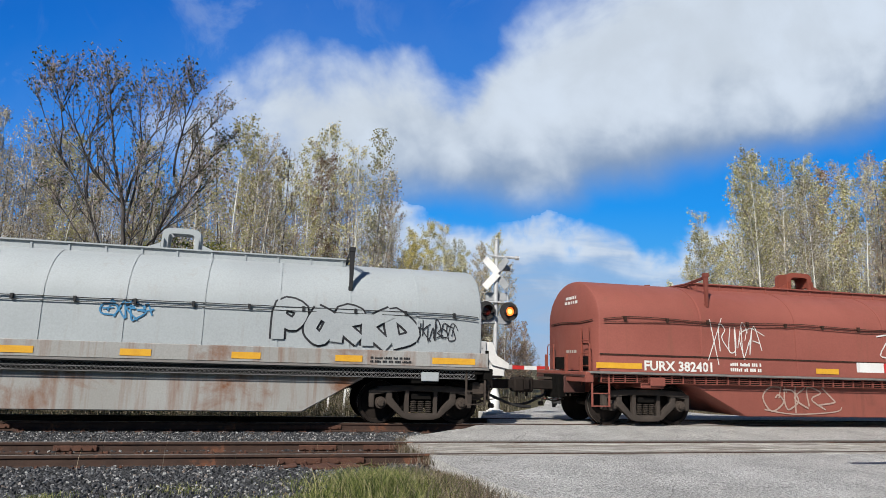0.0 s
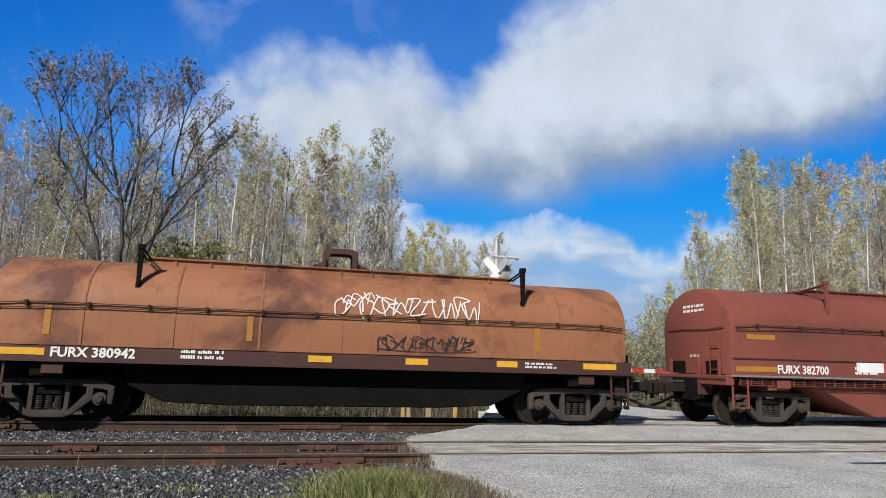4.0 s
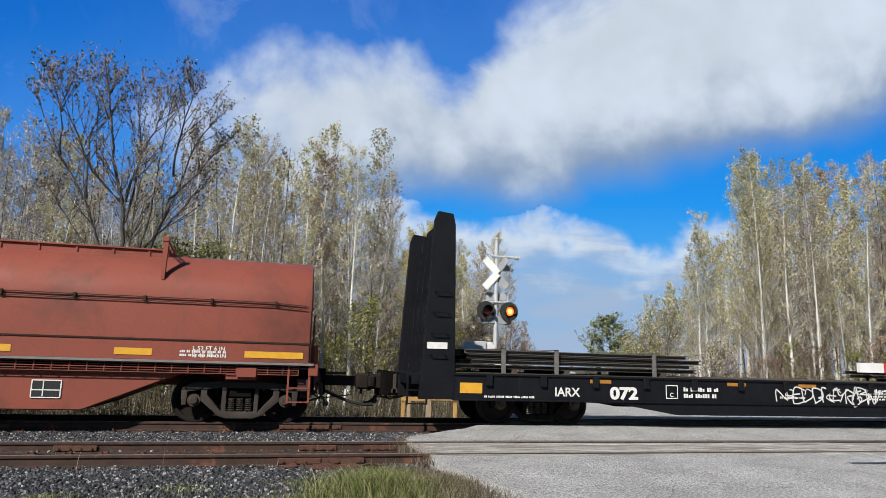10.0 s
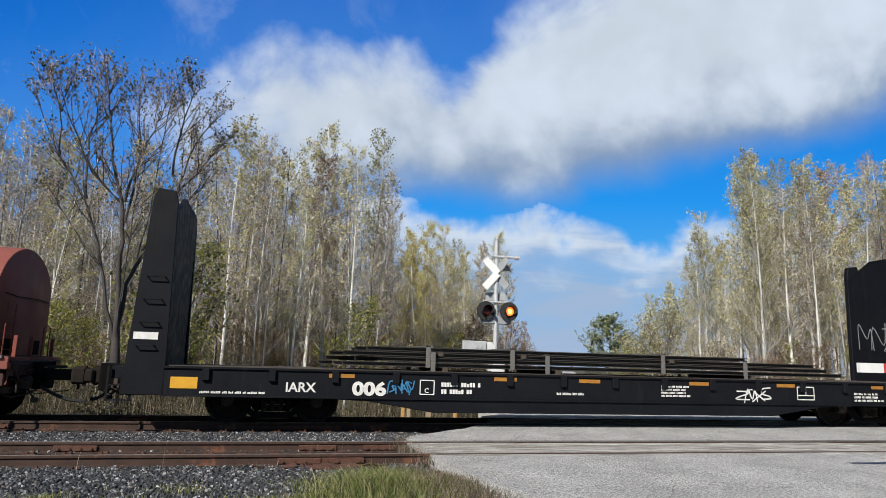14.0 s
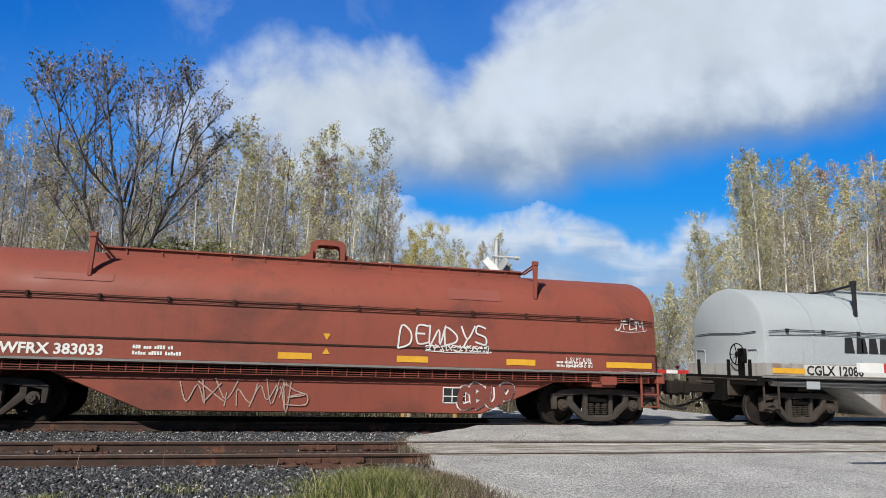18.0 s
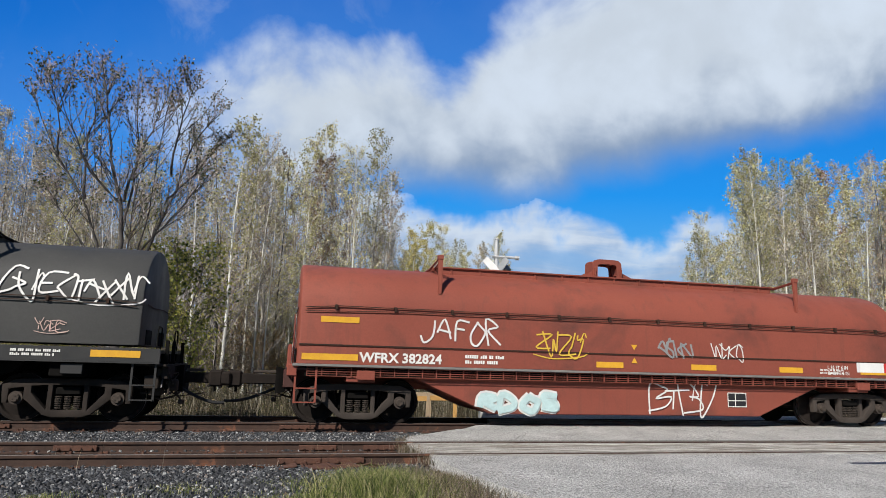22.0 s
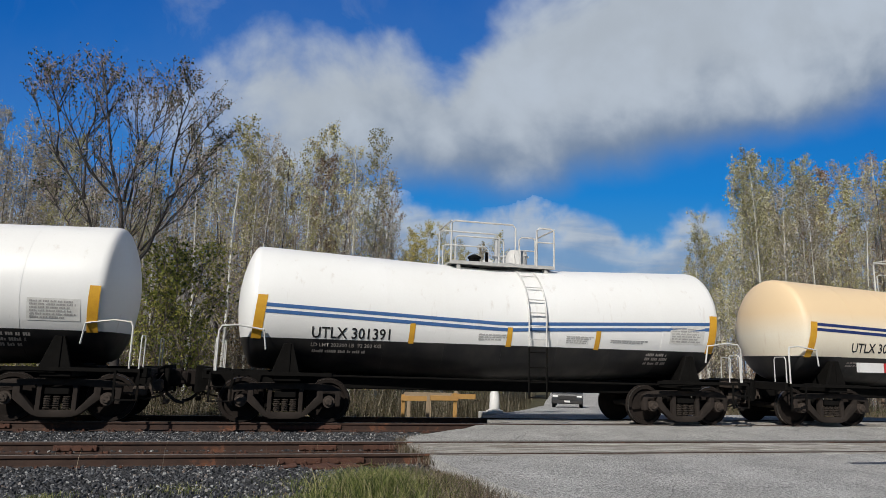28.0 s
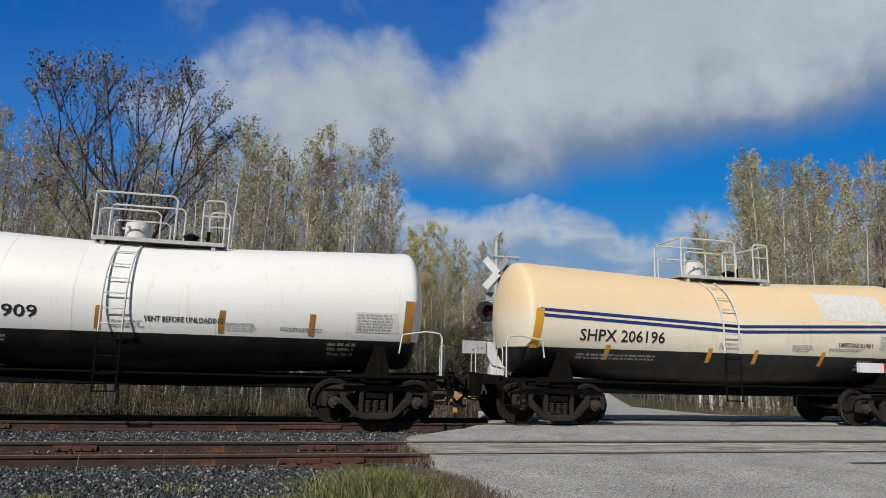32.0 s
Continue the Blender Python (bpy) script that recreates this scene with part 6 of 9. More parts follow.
def make_rib(s, wide=0.045, proud=0.012):
    bm = B()
    f, b, t = s["foot"], s["belt"], s["top"]
    a = hood_ring(-wide / 2, HW, f + .01, b, t)
    o = hood_ring(-wide / 2, HW + proud, f + .01, b, t + proud)
    o2 = hood_ring(wide / 2, HW + proud, f + .01, b, t + proud)
    a2 = hood_ring(wide / 2, HW, f + .01, b, t)
    return loft(bm, [a, o, o2, a2], caps=False)


def make_belt(s, wav):
    bm = B()
    for q in (-1, 1):
        pipe(bm, [(q * (s["hood"] + 0.03), y, s["belt"] - 0.04 + 0.02 * math.sin(3 * y)) for y in (-1.2, -0.6, 0.0, 0.6, 1.2)], 0.012, 4)
    L = s["hood"] - 0.12
    rnd = random.Random(int(wav * 100) + 3)
    for q in (-1, 1):
        pts = []
        for k in range(23):
            x = -L + 2 * L * k / 22
            z = s["belt"] + 0.02 + wav * math.sin(k * 0.9) + (0.01 * rnd.random())
            if abs(x) > L - 0.25:
                z -= 0.05
            pts.append((x, q * (HW + 0.035), z))
        pipe(bm, pts, 0.012, 4)
        pipe(bm, [(a, b, c - 0.075) for a, b, c in pts[::3] + [pts[-1]]], 0.010, 4)
        for k in range(12):
            x = -L + 2 * L * (k + 0.5) / 12
            box(bm, x - 0.025, x + 0.025, q * (HW + 0.03) - 0.035, q * (HW + 0.03) + 0.035, s["belt"] - 0.05, s["belt"] + 0.05)
    return bm


def make_cap(s):
    """The raised strip along the top of the hood between the brackets."""
    bm = B()
    A = s["arm"] - 0.06
    box(bm, -A, A, -0.55, 0.55, s["top"] - 0.11, s["top"] + 0.075, 0.012)
    for q in (-1, 1):
        box(bm, -A, A, q * 0.57 - 0.03, q * 0.57 + 0.03, s["top"] + 0.055, s["top"] + 0.085)
    n = int(A / 0.7)
    for k in range(-n, n + 1):
        box(bm, k * 0.7 - 0.02, k * 0.7 + 0.02, -0.575, -0.55, s["top"] - 0.10, s["top"] + 0.06)
    return bm


def make_lift(s):
    """Lifting bail in the middle of the hood: two plates joined by a rounded head, with long gussets."""
    bm = B()
    t = s["top"]
    for y in (-0.20, 0.20):
        for q in (-1, 1):
            prism(bm, [(q * 1.0, t), (q * 0.42, t + 0.26), (q * 0.42, t)], y - 0.012, y + 0.012)
        outer, inner = [], []
        for k in range(13):
            a = math.pi * k / 12
            c, d = math.cos(a), math.sin(a)
            outer.append((-0.40 * math.copysign(abs(c) ** 0.45, c), t + 0.40 + 0.19 * d ** 0.6))
            inner.append((-0.27 * math.copysign(abs(c) ** 0.45, c), t + 0.36 + 0.11 * d ** 0.6))
        for i in range(12):
            prism(bm, [outer[i], outer[i + 1], inner[i + 1], inner[i]], y - 0.03, y + 0.03)
        for q in (-1, 1):
            prism(bm, [(q * 0.42, t), (q * 0.40, t + 0.40), (q * 0.27, t + 0.36), (q * 0.28, t)], y - 0.03, y + 0.03)
    for q in (-1, 1):
        box(bm, q * 0.345 - 0.05, q * 0.345 + 0.05, -0.18, 0.18, t + 0.20, t + 0.52)
        box(bm, q * 0.36 - 0.015, q * 0.36 + 0.015, -0.30, -0.18, t, t + 0.34)
    box(bm, -0.24, 0.24, -0.17, 0.17, t + 0.50, t + 0.575)
    return bm


def make_arm(s, q):
    """Stacking bracket: an upright plate that stands off the hood's shoulder, with its crossbar over the roof."""
    bm = B()
    t, b = s["top"], s["belt"]
    y, z0 = -1.33, b + (t - b) * 0.38
    prism(bm, [(-0.028, z0), (-0.058, t + 0.20), (0.058, t + 0.20), (0.038, z0)], y - 0.035, y + 0.035, 0.006)
    box(bm, -0.066, 0.066, y - 0.055, y + 0.055, t + 0.13, t + 0.23, 0.008)
    box(bm, -0.045, 0.045, y - 0.005, y + 0.10, z0 - 0.04, z0 + 0.10, 0.006)
    for dx in (-0.045, 0.045):
        rod(bm, (dx, y, t + 0.13), (dx, -0.5, t + 0.03), 0.022, 5)
    if q < 0:
        rod(bm, (0, -0.55, t + 0.045), (0, 0.55, t + 0.045), 0.028, 5)
    else:
        bmesh.ops.scale(bm, verts=bm.verts, vec=(1, -1, 1))
        bmesh.ops.reverse_faces(bm, faces=bm.faces)
    return bm


def make_lip(s):
    """Folded lip where the hood's skirt meets its lower rail."""
    bm = B()
    h = s["hood"] - 0.02
    for q in (-1, 1):
        box(bm, -h, h, q * (HW + 0.008) - 0.012, q * (HW + 0.008) + 0.012, 1.615, 1.645)
    return bm


def make_belly(s):
    bm = B()
    prism(bm, [(-s["b1"], 1.12), (-s["b1"] + 0.02, 0.96), (-s["b0"], 0.25), (s["b0"], 0.25), (s["b1"] - 0.02, 0.96), (s["b1"], 1.12)], -1.30, 1.30, 0.02)
    return bm


def make_walk(s):
    bm = B()
    h = s["half"]
    box(bm, -h, h, -1.53, -1.30, 1.185, 1.235, 0.006)
    box(bm, -h, h, 1.30, 1.53, 1.185, 1.235, 0.006)
    return bm


def make_shade_sheet(s):
    """Thin sheet behind the grating; its black stands in for the shade there."""
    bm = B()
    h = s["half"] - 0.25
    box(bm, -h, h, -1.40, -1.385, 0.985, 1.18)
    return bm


def make_grating(s, kind):
    """Open walkway truss: a diamond mesh, or level bars on posts."""
    bm = B()
    h = s["half"] - 0.3
    y = -1.44
    for z in (0.995, 1.085, 1.172):
        box(bm, -h, h, y - 0.007, y + 0.007, z - 0.007, z + 0.007)
    if kind == "W":
        n = int(h * 2 / 0.085)
        for k in range(n):
            x = -h + 2 * h * k / n
            for z in (1.0, 1.09):
                for dx in (0.085, -0.085):
                    rod(bm, (x, y, z), (x + dx, y, z + 0.08), 0.006, 3, cap=False)
    else:
        for z in (1.04, 1.13):
            box(bm, -h, h, y - 0.006, y + 0.006, z - 0.005, z + 0.005)
        n = int(h * 2 / 0.30)
        for k in range(n + 1):
            x = -h + 2 * h * k / n
            box(bm, x - 0.008, x + 0.008, y - 0.01, y + 0.04, 0.99, 1.18)
    return bm


def make_end_platform(s):
    """At the +x end: deck beyond the hood, draft gear box and brake rods under it."""
    bm = B()
    h = s["half"]
    box(bm, h - 0.45, h + 0.12, -1.42, 1.42, 1.10, 1.15, 0.008)
    box(bm, h - 0.40, h + 0.16, -0.42, 0.42, 0.70, 1.10, 0.02)
    box(bm, h + 0.02, h + 0.14, -1.30, -0.45, 0.86, 1.10, 0.012)
    box(bm, h - 0.30, h - 0.02, -1.25, -0.80, 0.66, 0.92, 0.02)
    rod(bm, (h - 0.9, -1.05, 0.72), (h + 0.05, -0.95, 0.64), 0.022)
    rod(bm, (h - 0.7, -0.6, 0.60), (h + 0.1, -0.5, 0.68), 0.02)
    rod(bm, (h + 0.1, -1.2, 0.80), (h + 0.1, -0.2, 0.62), 0.018)
    pipe(bm, [(h + 0.13, -1.28, 1.0), (h + 0.2, -1.1, 0.78), (h + 0.2, -0.7, 0.72), (h + 0.13, -0.5, 0.95)], 0.018)
    return bm


def make_opening_shade():
    """Black plate on the hood's end, painting the shade inside a slot at its foot."""
    bm = B()
    return box(bm, -0.012, 0.012, -0.28, 0.28, 0.0, 0.30)


def end_bars(car, s, z, w, h, n, m, seed):
    """Small unreadable stencil lines on the hood's leading end."""
    rnd = random.Random(seed)
    x = -s["hood"] - 0.008
    bm = B()
    for k in range(n):
        zz, ww = z + h * (n - 1 - k) / n, w * rnd.uniform(0.55, 1.0)
        y = -ww / 2
        while y < ww / 2:
            d = rnd.uniform(0.07, 0.18)
            bm.faces.new([bm.verts.new(p) for p in ((x, -y, zz), (x, -min(y + d, ww / 2), zz), (x, -min(y + d, ww / 2), zz + h / n * 0.6), (x, -y, zz + h / n * 0.6))])
            y += d + 0.035
    part("end_stencil", bm, m, car)


def make_end_post():
    bm = B()
    box(bm, -0.035, 0.035, -0.03, 0.03, 1.15, 1.62, 0.006)
    box(bm, -0.05, 0.05, -0.05, 0.05, 1.15, 1.18)
    return bm


def make_sill_F(s):
    bm = B()
    h = s["half"]
    prism(bm, [(-h, 1.17), (-h, 1.44), (h, 1.44), (h, 1.17)], -1.50, -1.44, 0.008)
    box(bm, -h, h, -1.53, -1.445, 1.15, 1.175)
    return bm


def make_deck(s):
    bm = B()
    return box(bm, -s["half"], s["half"], -1.438, 1.438, 1.36, 1.42)


def make_bolster_beam(z0, z1):
    bm = B()
    return box(bm, -0.30, 0.30, -1.40, 1.40, z0, z1, 0.02)


def make_belly_F(s):
    bm = B()
    prism(bm, [(-4.3, 1.36), (-4.1, 0.74), (-3.4, 0.42), (-2.2, 0.36), (2.2, 0.36), (3.4, 0.42), (4.1, 0.74), (4.3, 1.36)], -1.15, 1.15, 0.02)
    return bm


def make_centre_sill(h, z1):
    bm = B()
    return box(bm, -h, h, -0.35, 0.35, 0.72, z1, 0.02)


def frame_K(car):
    """Open underframe: two side beams, crossbearers and a brake rod."""
    def beam():
        return prism(B(), [(-4.4, 1.15), (-4.2, 0.95), (-3.8, 0.80), (3.8, 0.80), (4.2, 0.95), (4.4, 1.15)], -0.06, 0.06, 0.01)
    for y in (-1.0, 1.0):
        part("side_beam", shared("beamK", beam), M_BLACK, car).location = (0, y, 0)
    for k in range(7):
        part("crossbearer", shared("bearerK", lambda: box(B(), -0.05, 0.05, -1.35, 1.35, 0.98, 1.18)), M_BLACK, car).location = (-3.6 + 1.2 * k, 0, 0)
    part("brake_rod", shared("rodK", lambda: rod(B(), (-3.0, -0.7, 0.70), (3.0, -0.7, 0.70), 0.03)), M_BLACK, car)


def make_end_sill():
    bm = B()
    return box(bm, -0.1, 0.1, -1.48, 1.48, 0.98, 1.22, 0.015)


def make_plate():
    bm = B()
    box(bm, -0.19, 0.19, -1.47, -1.43, 0.93, 1.12, 0.008)
    return bm


def coil_car(kind, mid, paint, frame_m, label, low=None, cap_m=None, iron=None, seed=0, ribs=7, wav=0.0, gap=2.75, dark=None):
    s = SPEC[kind]
    car = thing("coil_car", label, "rail car", "train of freight cars", pose(mid, 0, 0))
    iron = iron or frame_m
    for x in (-s["tr"], s["tr"]):
        truck(car, x, mid, M_TRUCKPALE if (seed * 7) % 5 < 3 else M_TRUCK)
    part("hood", shared(("hood", kind), lambda: make_hood(s)), paint, car)
    part("roof_strip", shared(("cap", kind), lambda: make_cap(s)), cap_m or paint, car)
    part("lifting_arch", shared(("lift", kind), lambda: make_lift(s)), iron, car)
    for x in (-s["arm"], s["arm"]):
        for q in (-1, 1):
            o = part("stacking_bracket", shared(("arm", kind, q), lambda: make_arm(s, q)), dark or iron, car)
            o.location = (x, 0, 0)
    if kind in "LS":
        part("hood_lip", shared(("lip", kind), lambda: make_lip(s)), M_BELT, car)
    part("belt_rail", shared(("belt", kind, wav), lambda: make_belt(s, wav)), M_BELT if kind != "W" else dark, car)
    for k in range(ribs):
        o = part("rib", shared(("rib", kind), lambda: make_rib(s)), paint, car)
        o.location = ((k + 1) * 2 * s["hood"] / (ribs + 1) - s["hood"], 0, 0)
    zt = 1.355 if kind in "FK" else 1.17
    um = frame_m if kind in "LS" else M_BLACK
    part("centre_sill", shared(("centre_sill", kind), lambda: make_centre_sill(s["half"], zt)), um, car)
    for x in (-s["tr"], s["tr"]):
        o = part("body_bolster", shared(("body_bolster", zt), lambda: make_bolster_beam(0.87, zt)), um, car)
        o.location = (x, 0, 0)
    if kind in "FK":
        for q in (1, -1):
            o = part("side_sill", shared(("sill", kind), lambda: make_sill_F(s)), frame_m, car)
            o.rotation_euler = (0, 0, 0 if q > 0 else math.pi)
        part("deck", shared(("deck", kind), lambda: make_deck(s)), frame_m, car)
    else:
        for q in (1, -1):
            o = part("end_sill", shared("end_sill", make_end_sill), um, car)
            o.location = (q * s["half"], 0, 0)
    if kind == "F":
        part("underframe", shared("bellyF", lambda: make_belly_F(s)), M_BLACK, car)
    elif kind == "K":
        frame_K(car)

        def tank():
            bm = B()
            return lathe(bm, [(0.10, -0.42), (0.17, -0.38), (0.17, 0.38), (0.10, 0.42)], 14, "x")
        o = part("air_tank", shared("airtank", tank), M_BLACK, car)
        o.location = (0.05, -0.85, 0.56)
    else:
        part("walkway", shared(("walk", kind), lambda: make_walk(s)), M_WALK, car)
        part("grating", shared(("grate", kind), lambda: make_grating(s, kind)), frame_m if kind != "W" else M_GRATE, car)
        # black sheet in place of the shade under the walkway
        part("shade_sheet", shared(("shade_sheet", kind), lambda: make_shade_sheet(s)), M_BLACK, car, "black sheet standing in for the shade behind the grating")
        part("belly", shared(("belly", kind), lambda: make_belly(s)), low or frame_m, car)
        if kind == "W":
            def band():
                bm = B()
                h = s["half"] - 0.02
                for q in (-1, 1):
                    box(bm, -h, h, q * 1.485 - 0.03, q * 1.485 + 0.03, 1.24, 1.55, 0.01)
                box(bm, -h, h, -1.46, 1.46, 1.22, 1.53)
                return bm
            part("side_band", shared("bandW", band), low, car)
    for x in (-s["tr"], s["tr"]):
        o = part("stencil_plate", shared("plate", make_plate), frame_m, car)
        o.location = (x + 0.1, 0, 0)
    ends(car, s["tr"] + gap, s["half"], 1.2, iron, M_CAP if kind == "W" else frame_m)
    for q in (1, -1):
        o = part("end_platform", shared(("platform", kind), lambda: make_end_platform(s)), M_TRUCK if kind in "FK" else P_SILL if kind != "W" else M_CAP, car)
        o.rotation_euler = (0, 0, 0 if q > 0 else math.pi)
        for y in (-1.15, -0.35, 0.9):
            o = part("end_post", shared("endpost", make_end_post), iron if kind in "LS" else M_BLACK, car)
            o.location = (q * (s["half"] + 0.06), y, 0)

        def lad():
            bm = B()
            for y in (-0.2, 0.2):
                rod(bm, (0, y, 0.9), (0, y, 2.25), 0.014)
            for z in (1.05, 1.35, 1.65, 1.95):
                rod(bm, (0, -0.2, z), (0, 0.2, z), 0.012)
            return bm
        if kind in "LS":
            o = part("end_ladder", shared("endladder", lad), iron, car)
            o.location = (q * (s["hood"] + 0.07), -0.9, 0)
    if kind in "LSK":
        for q in (-1, 1):
            for y in (-0.72, 0.72):
                # no hole is cut; the black plate gives the opening's shade
                o = part("end_opening", shared("endopening", make_opening_shade), M_BLACK, car, "black plate for the shaded opening at the hood's foot")
                o.location = (q * (s["hood"] + 0.004), y, s["foot"] + 0.02)
        end_bars(car, s, s["belt"] + 0.42, 1.0, 0.24, 2, M_WHITE, seed)
        end_bars(car, s, s["foot"] + 0.42, 0.6, 0.12, 1, M_DIMWHITE, seed + 1)
    if kind in "WKF":
        def wheel():
            bm = B()
            lathe(bm, [(0.05, -0.03), (0.06, 0.0), (0.05, 0.03)], 10, "x")
            pts = [(0, 0.27 * math.cos(a), 0.27 * math.sin(a)) for a in (2 * math.pi * k / 16 for k in range(17))]
            pipe(bm, pts, 0.016, 5)
            for k in range(5):
                a = 2 * math.pi * k / 5
                rod(bm, (0, 0, 0), (0, 0.27 * math.cos(a), 0.27 * math.sin(a)), 0.012, 4)
            rod(bm, (-0.02, 0, 0), (0.12, 0, 0), 0.03)
            box(bm, 0.10, 0.20, -0.12, 0.12, -0.62, 0.15, 0.01)
            return bm
        o = part("brake_wheel", shared("brakewheel", wheel), M_BLACK, car)
        o.location = (-s["half"] - 0.10, -0.75, 1.75)
    return car, s
# ---------------------------------------------------------------- train: bulkhead flatcars
def make_flat_side(q):
    bm = B()
    h = 9.6
    prism(bm, [(-h, 1.12), (-h, 0.56), (-6.6, 0.54), (-5.6, 0.50), (-4.2, 0.28), (4.2, 0.28), (5.6, 0.50), (6.6, 0.54), (h, 0.56), (h, 1.12)],
          q * 1.50, q * 1.42, 0.008)
    box(bm, -h, h, min(q * 1.54, q * 1.40), max(q * 1.54, q * 1.40), 1.085, 1.125)
    box(bm, -h, h, min(q * 1.54, q * 1.40), max(q * 1.54, q * 1.40), 0.545, 0.57)
    return bm


def make_flat_sill():
    bm = B()
    box(bm, -10.6, 10.6, -0.35, 0.35, 0.55, 1.05, 0.02)
    return bm


def make_flat_bolster():
    bm = B()
    box(bm, -0.3, 0.3, -1.42, 1.42, 0.84, 1.08, 0.015)
    return bm


def make_flat_deck():
    bm = B()
    box(bm, -9.6, 9.6, -1.43, 1.43, 1.06, 1.14)
    return bm


def make_pocket():
    bm = B()
    box(bm, -0.07, 0.07, -1.575, -1.50, 0.86, 1.10, 0.012)
    return bm


def make_bulk_frame(q):
    bm = B()
    return prism(bm, [(9.56, 1.05), (9.62, 4.36), (9.68, 4.62), (10.02, 4.66), (10.10, 4.45), (10.34, 0.56), (9.55, 0.56)], q * 1.50, q * 1.36, 0.012)


def make_bulk_plate():
    bm = B()
    pts = [(-1.37, 1.1), (-1.37, 4.52), (-1.15, 4.68), (0.55, 4.68), (1.37, 4.22), (1.37, 1.1)]
    return loft(bm, [[(x, y, z) for y, z in pts] for x in (9.62, 9.70)], closed=True)


def make_bulk_rib():
    bm = B()
    return prism(bm, [(9.7, 1.1), (9.7, 4.35), (9.98, 4.30), (10.26, 1.1)], -0.05, 0.05)


def make_bulk_bar():
    bm = B()
    return box(bm, 9.7, 9.90, -1.36, 1.36, -0.06, 0.06)


def make_bulk_foot():
    bm = B()
    return box(bm, 9.7, 10.55, -1.36, 1.36, 0.86, 1.1, 0.01)


def make_rung(y):
    bm = B()
    k = 0.1 if y > 0 else -0.1
    return pipe(bm, [(9.75, y, 0), (9.75, y + k, 0), (10.08, y + k, 0), (10.08, y, 0)], 0.014, 5)


def flat_car(mid, number, label, gap):
    car = thing("bulkhead_flatcar", label, "rail car", "train of freight cars", pose(mid, 0, 0))
    for x in (-7.5, 7.5):
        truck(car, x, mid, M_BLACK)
    for q in (-1, 1):
        part("side_sill", shared(("flat_side", q), lambda: make_flat_side(q)), M_FLAT, car)
    part("centre_sill", shared("flat_sill", make_flat_sill), M_FLAT, car)
    for x in (-7.5, 7.5):
        part("body_bolster", shared("flat_bolster", make_flat_bolster), M_FLAT, car).location = (x, 0, 0)
    part("deck", shared("flat_deck", make_flat_deck), M_DECK, car, "dark timber deck")
    for k in range(15):
        o = part("stake_pocket", shared("pocket", make_pocket), M_FLAT, car)
        o.location = (-8.8 + 1.26 * k, 0, 0)
    for s in (1, -1):
        o = part("bulkhead", shared("bulkhead", make_bulk_plate), M_FLAT, car)
        for q in (-1, 1):
            part("side_frame", shared(("bulk_frame", q), lambda: make_bulk_frame(q)), M_FLAT, o)
        for y in (-0.9, -0.3, 0.3, 0.9):
            part("rib", shared("bulk_rib", make_bulk_rib), M_FLAT, o).location = (0, y, 0)
        for z in (2.0, 2.9, 3.8):
            part("crossbar", shared("bulk_bar", make_bulk_bar), M_FLAT, o).location = (0, 0, z)
        part("foot", shared("bulk_foot", make_bulk_foot), M_FLAT, o)
        for z in (1.5, 1.95, 2.4, 2.85):
            part("rung", shared("rung", lambda: make_rung(1.5)), M_FLAT, o).location = (0.06 * (2.4 - z), 0, z)
        if s < 0:
            o.rotation_euler = (0, 0, math.pi)
    ends(car, 11.22, 10.65, 1.1, M_FLAT, M_FLAT, rails=False)
    sd = flat_side(-1.50)
    letters(car, "IARX", -7.26, 0.67, 0.19, M_WHITE, sd, bold=0.02, x1=-6.66)
    letters(car, number, -5.93, 0.63, 0.26, M_WHITE, sd, bold=0.045, x1=-5.22)
    bm = B()
    for a, b in (((-4.50, 0.66), (-4.50, 0.95)), ((-4.50, 0.95), (-4.20, 0.95)), ((-4.20, 0.95), (-4.20, 0.66)), ((-4.20, 0.66), (-4.50, 0.66))):
        ribbon(bm, [a, b], 0.022, sd, 0.012)
    part("plate_mark", bm, M_WHITE, car)
    letters(car, "C", -4.40, 0.69, 0.10, M_WHITE, sd, bold=0.02, x1=-4.31)
    bars(car, -4.04, 0.65, 0.95, 0.29, 2, M_WHITE, sd, seed=mid)
    bars(car, -8.9, 0.60, 1.3, 0.07, 1, M_WHITE, sd, seed=mid + 1)
    bars(car, -1.4, 0.68, 0.9, 0.08, 1, M_WHITE, sd, seed=mid + 2)
    bars(car, 1.2, 0.68, 0.9, 0.28, 4, M_WHITE, sd, seed=mid + 3)
    bars(car, 6.6, 0.64, 0.9, 0.24, 3, M_WHITE, sd, seed=mid + 4)
    for x in (-6.15, -2.6, -0.6, 2.2, 4.6, 7.4):
        patch(car, x - 0.26, x + 0.26, 0.965, 1.045, M_YDIM, sd, "reflector")
    for x in (-9.45, 8.85):
        patch(car, x, x + 0.5, 0.70, 0.92, M_YELLOW, sd, "reflector", label="large yellow reflector")
    sdb = flat_side(-1.50)
    patch(car, -10.2, -9.75, 1.62, 1.76, M_WHITE, sdb, "placard")
    lathe_d = B()
    lathe(lathe_d, [(0.13, -1.512), (0.12, -1.516)], 20)
    o = part("round_mark", lathe_d, M_WHITE, car)
    o.location = (10.0, 0, 2.92)
    bm = B()
    for a, b in (((4.92, 0.68), (4.92, 0.98)), ((4.92, 0.98), (5.40, 0.98)), ((5.40, 0.98), (5.40, 0.68)), ((5.40, 0.68), (4.92, 0.68)), ((5.16, 0.78), (5.16, 0.96)), ((4.92, 0.78), (5.40, 0.78))):
        ribbon(bm, [a, b], 0.025, sd, 0.012)
    part("stencil", bm, M_WHITE, car)
    return car


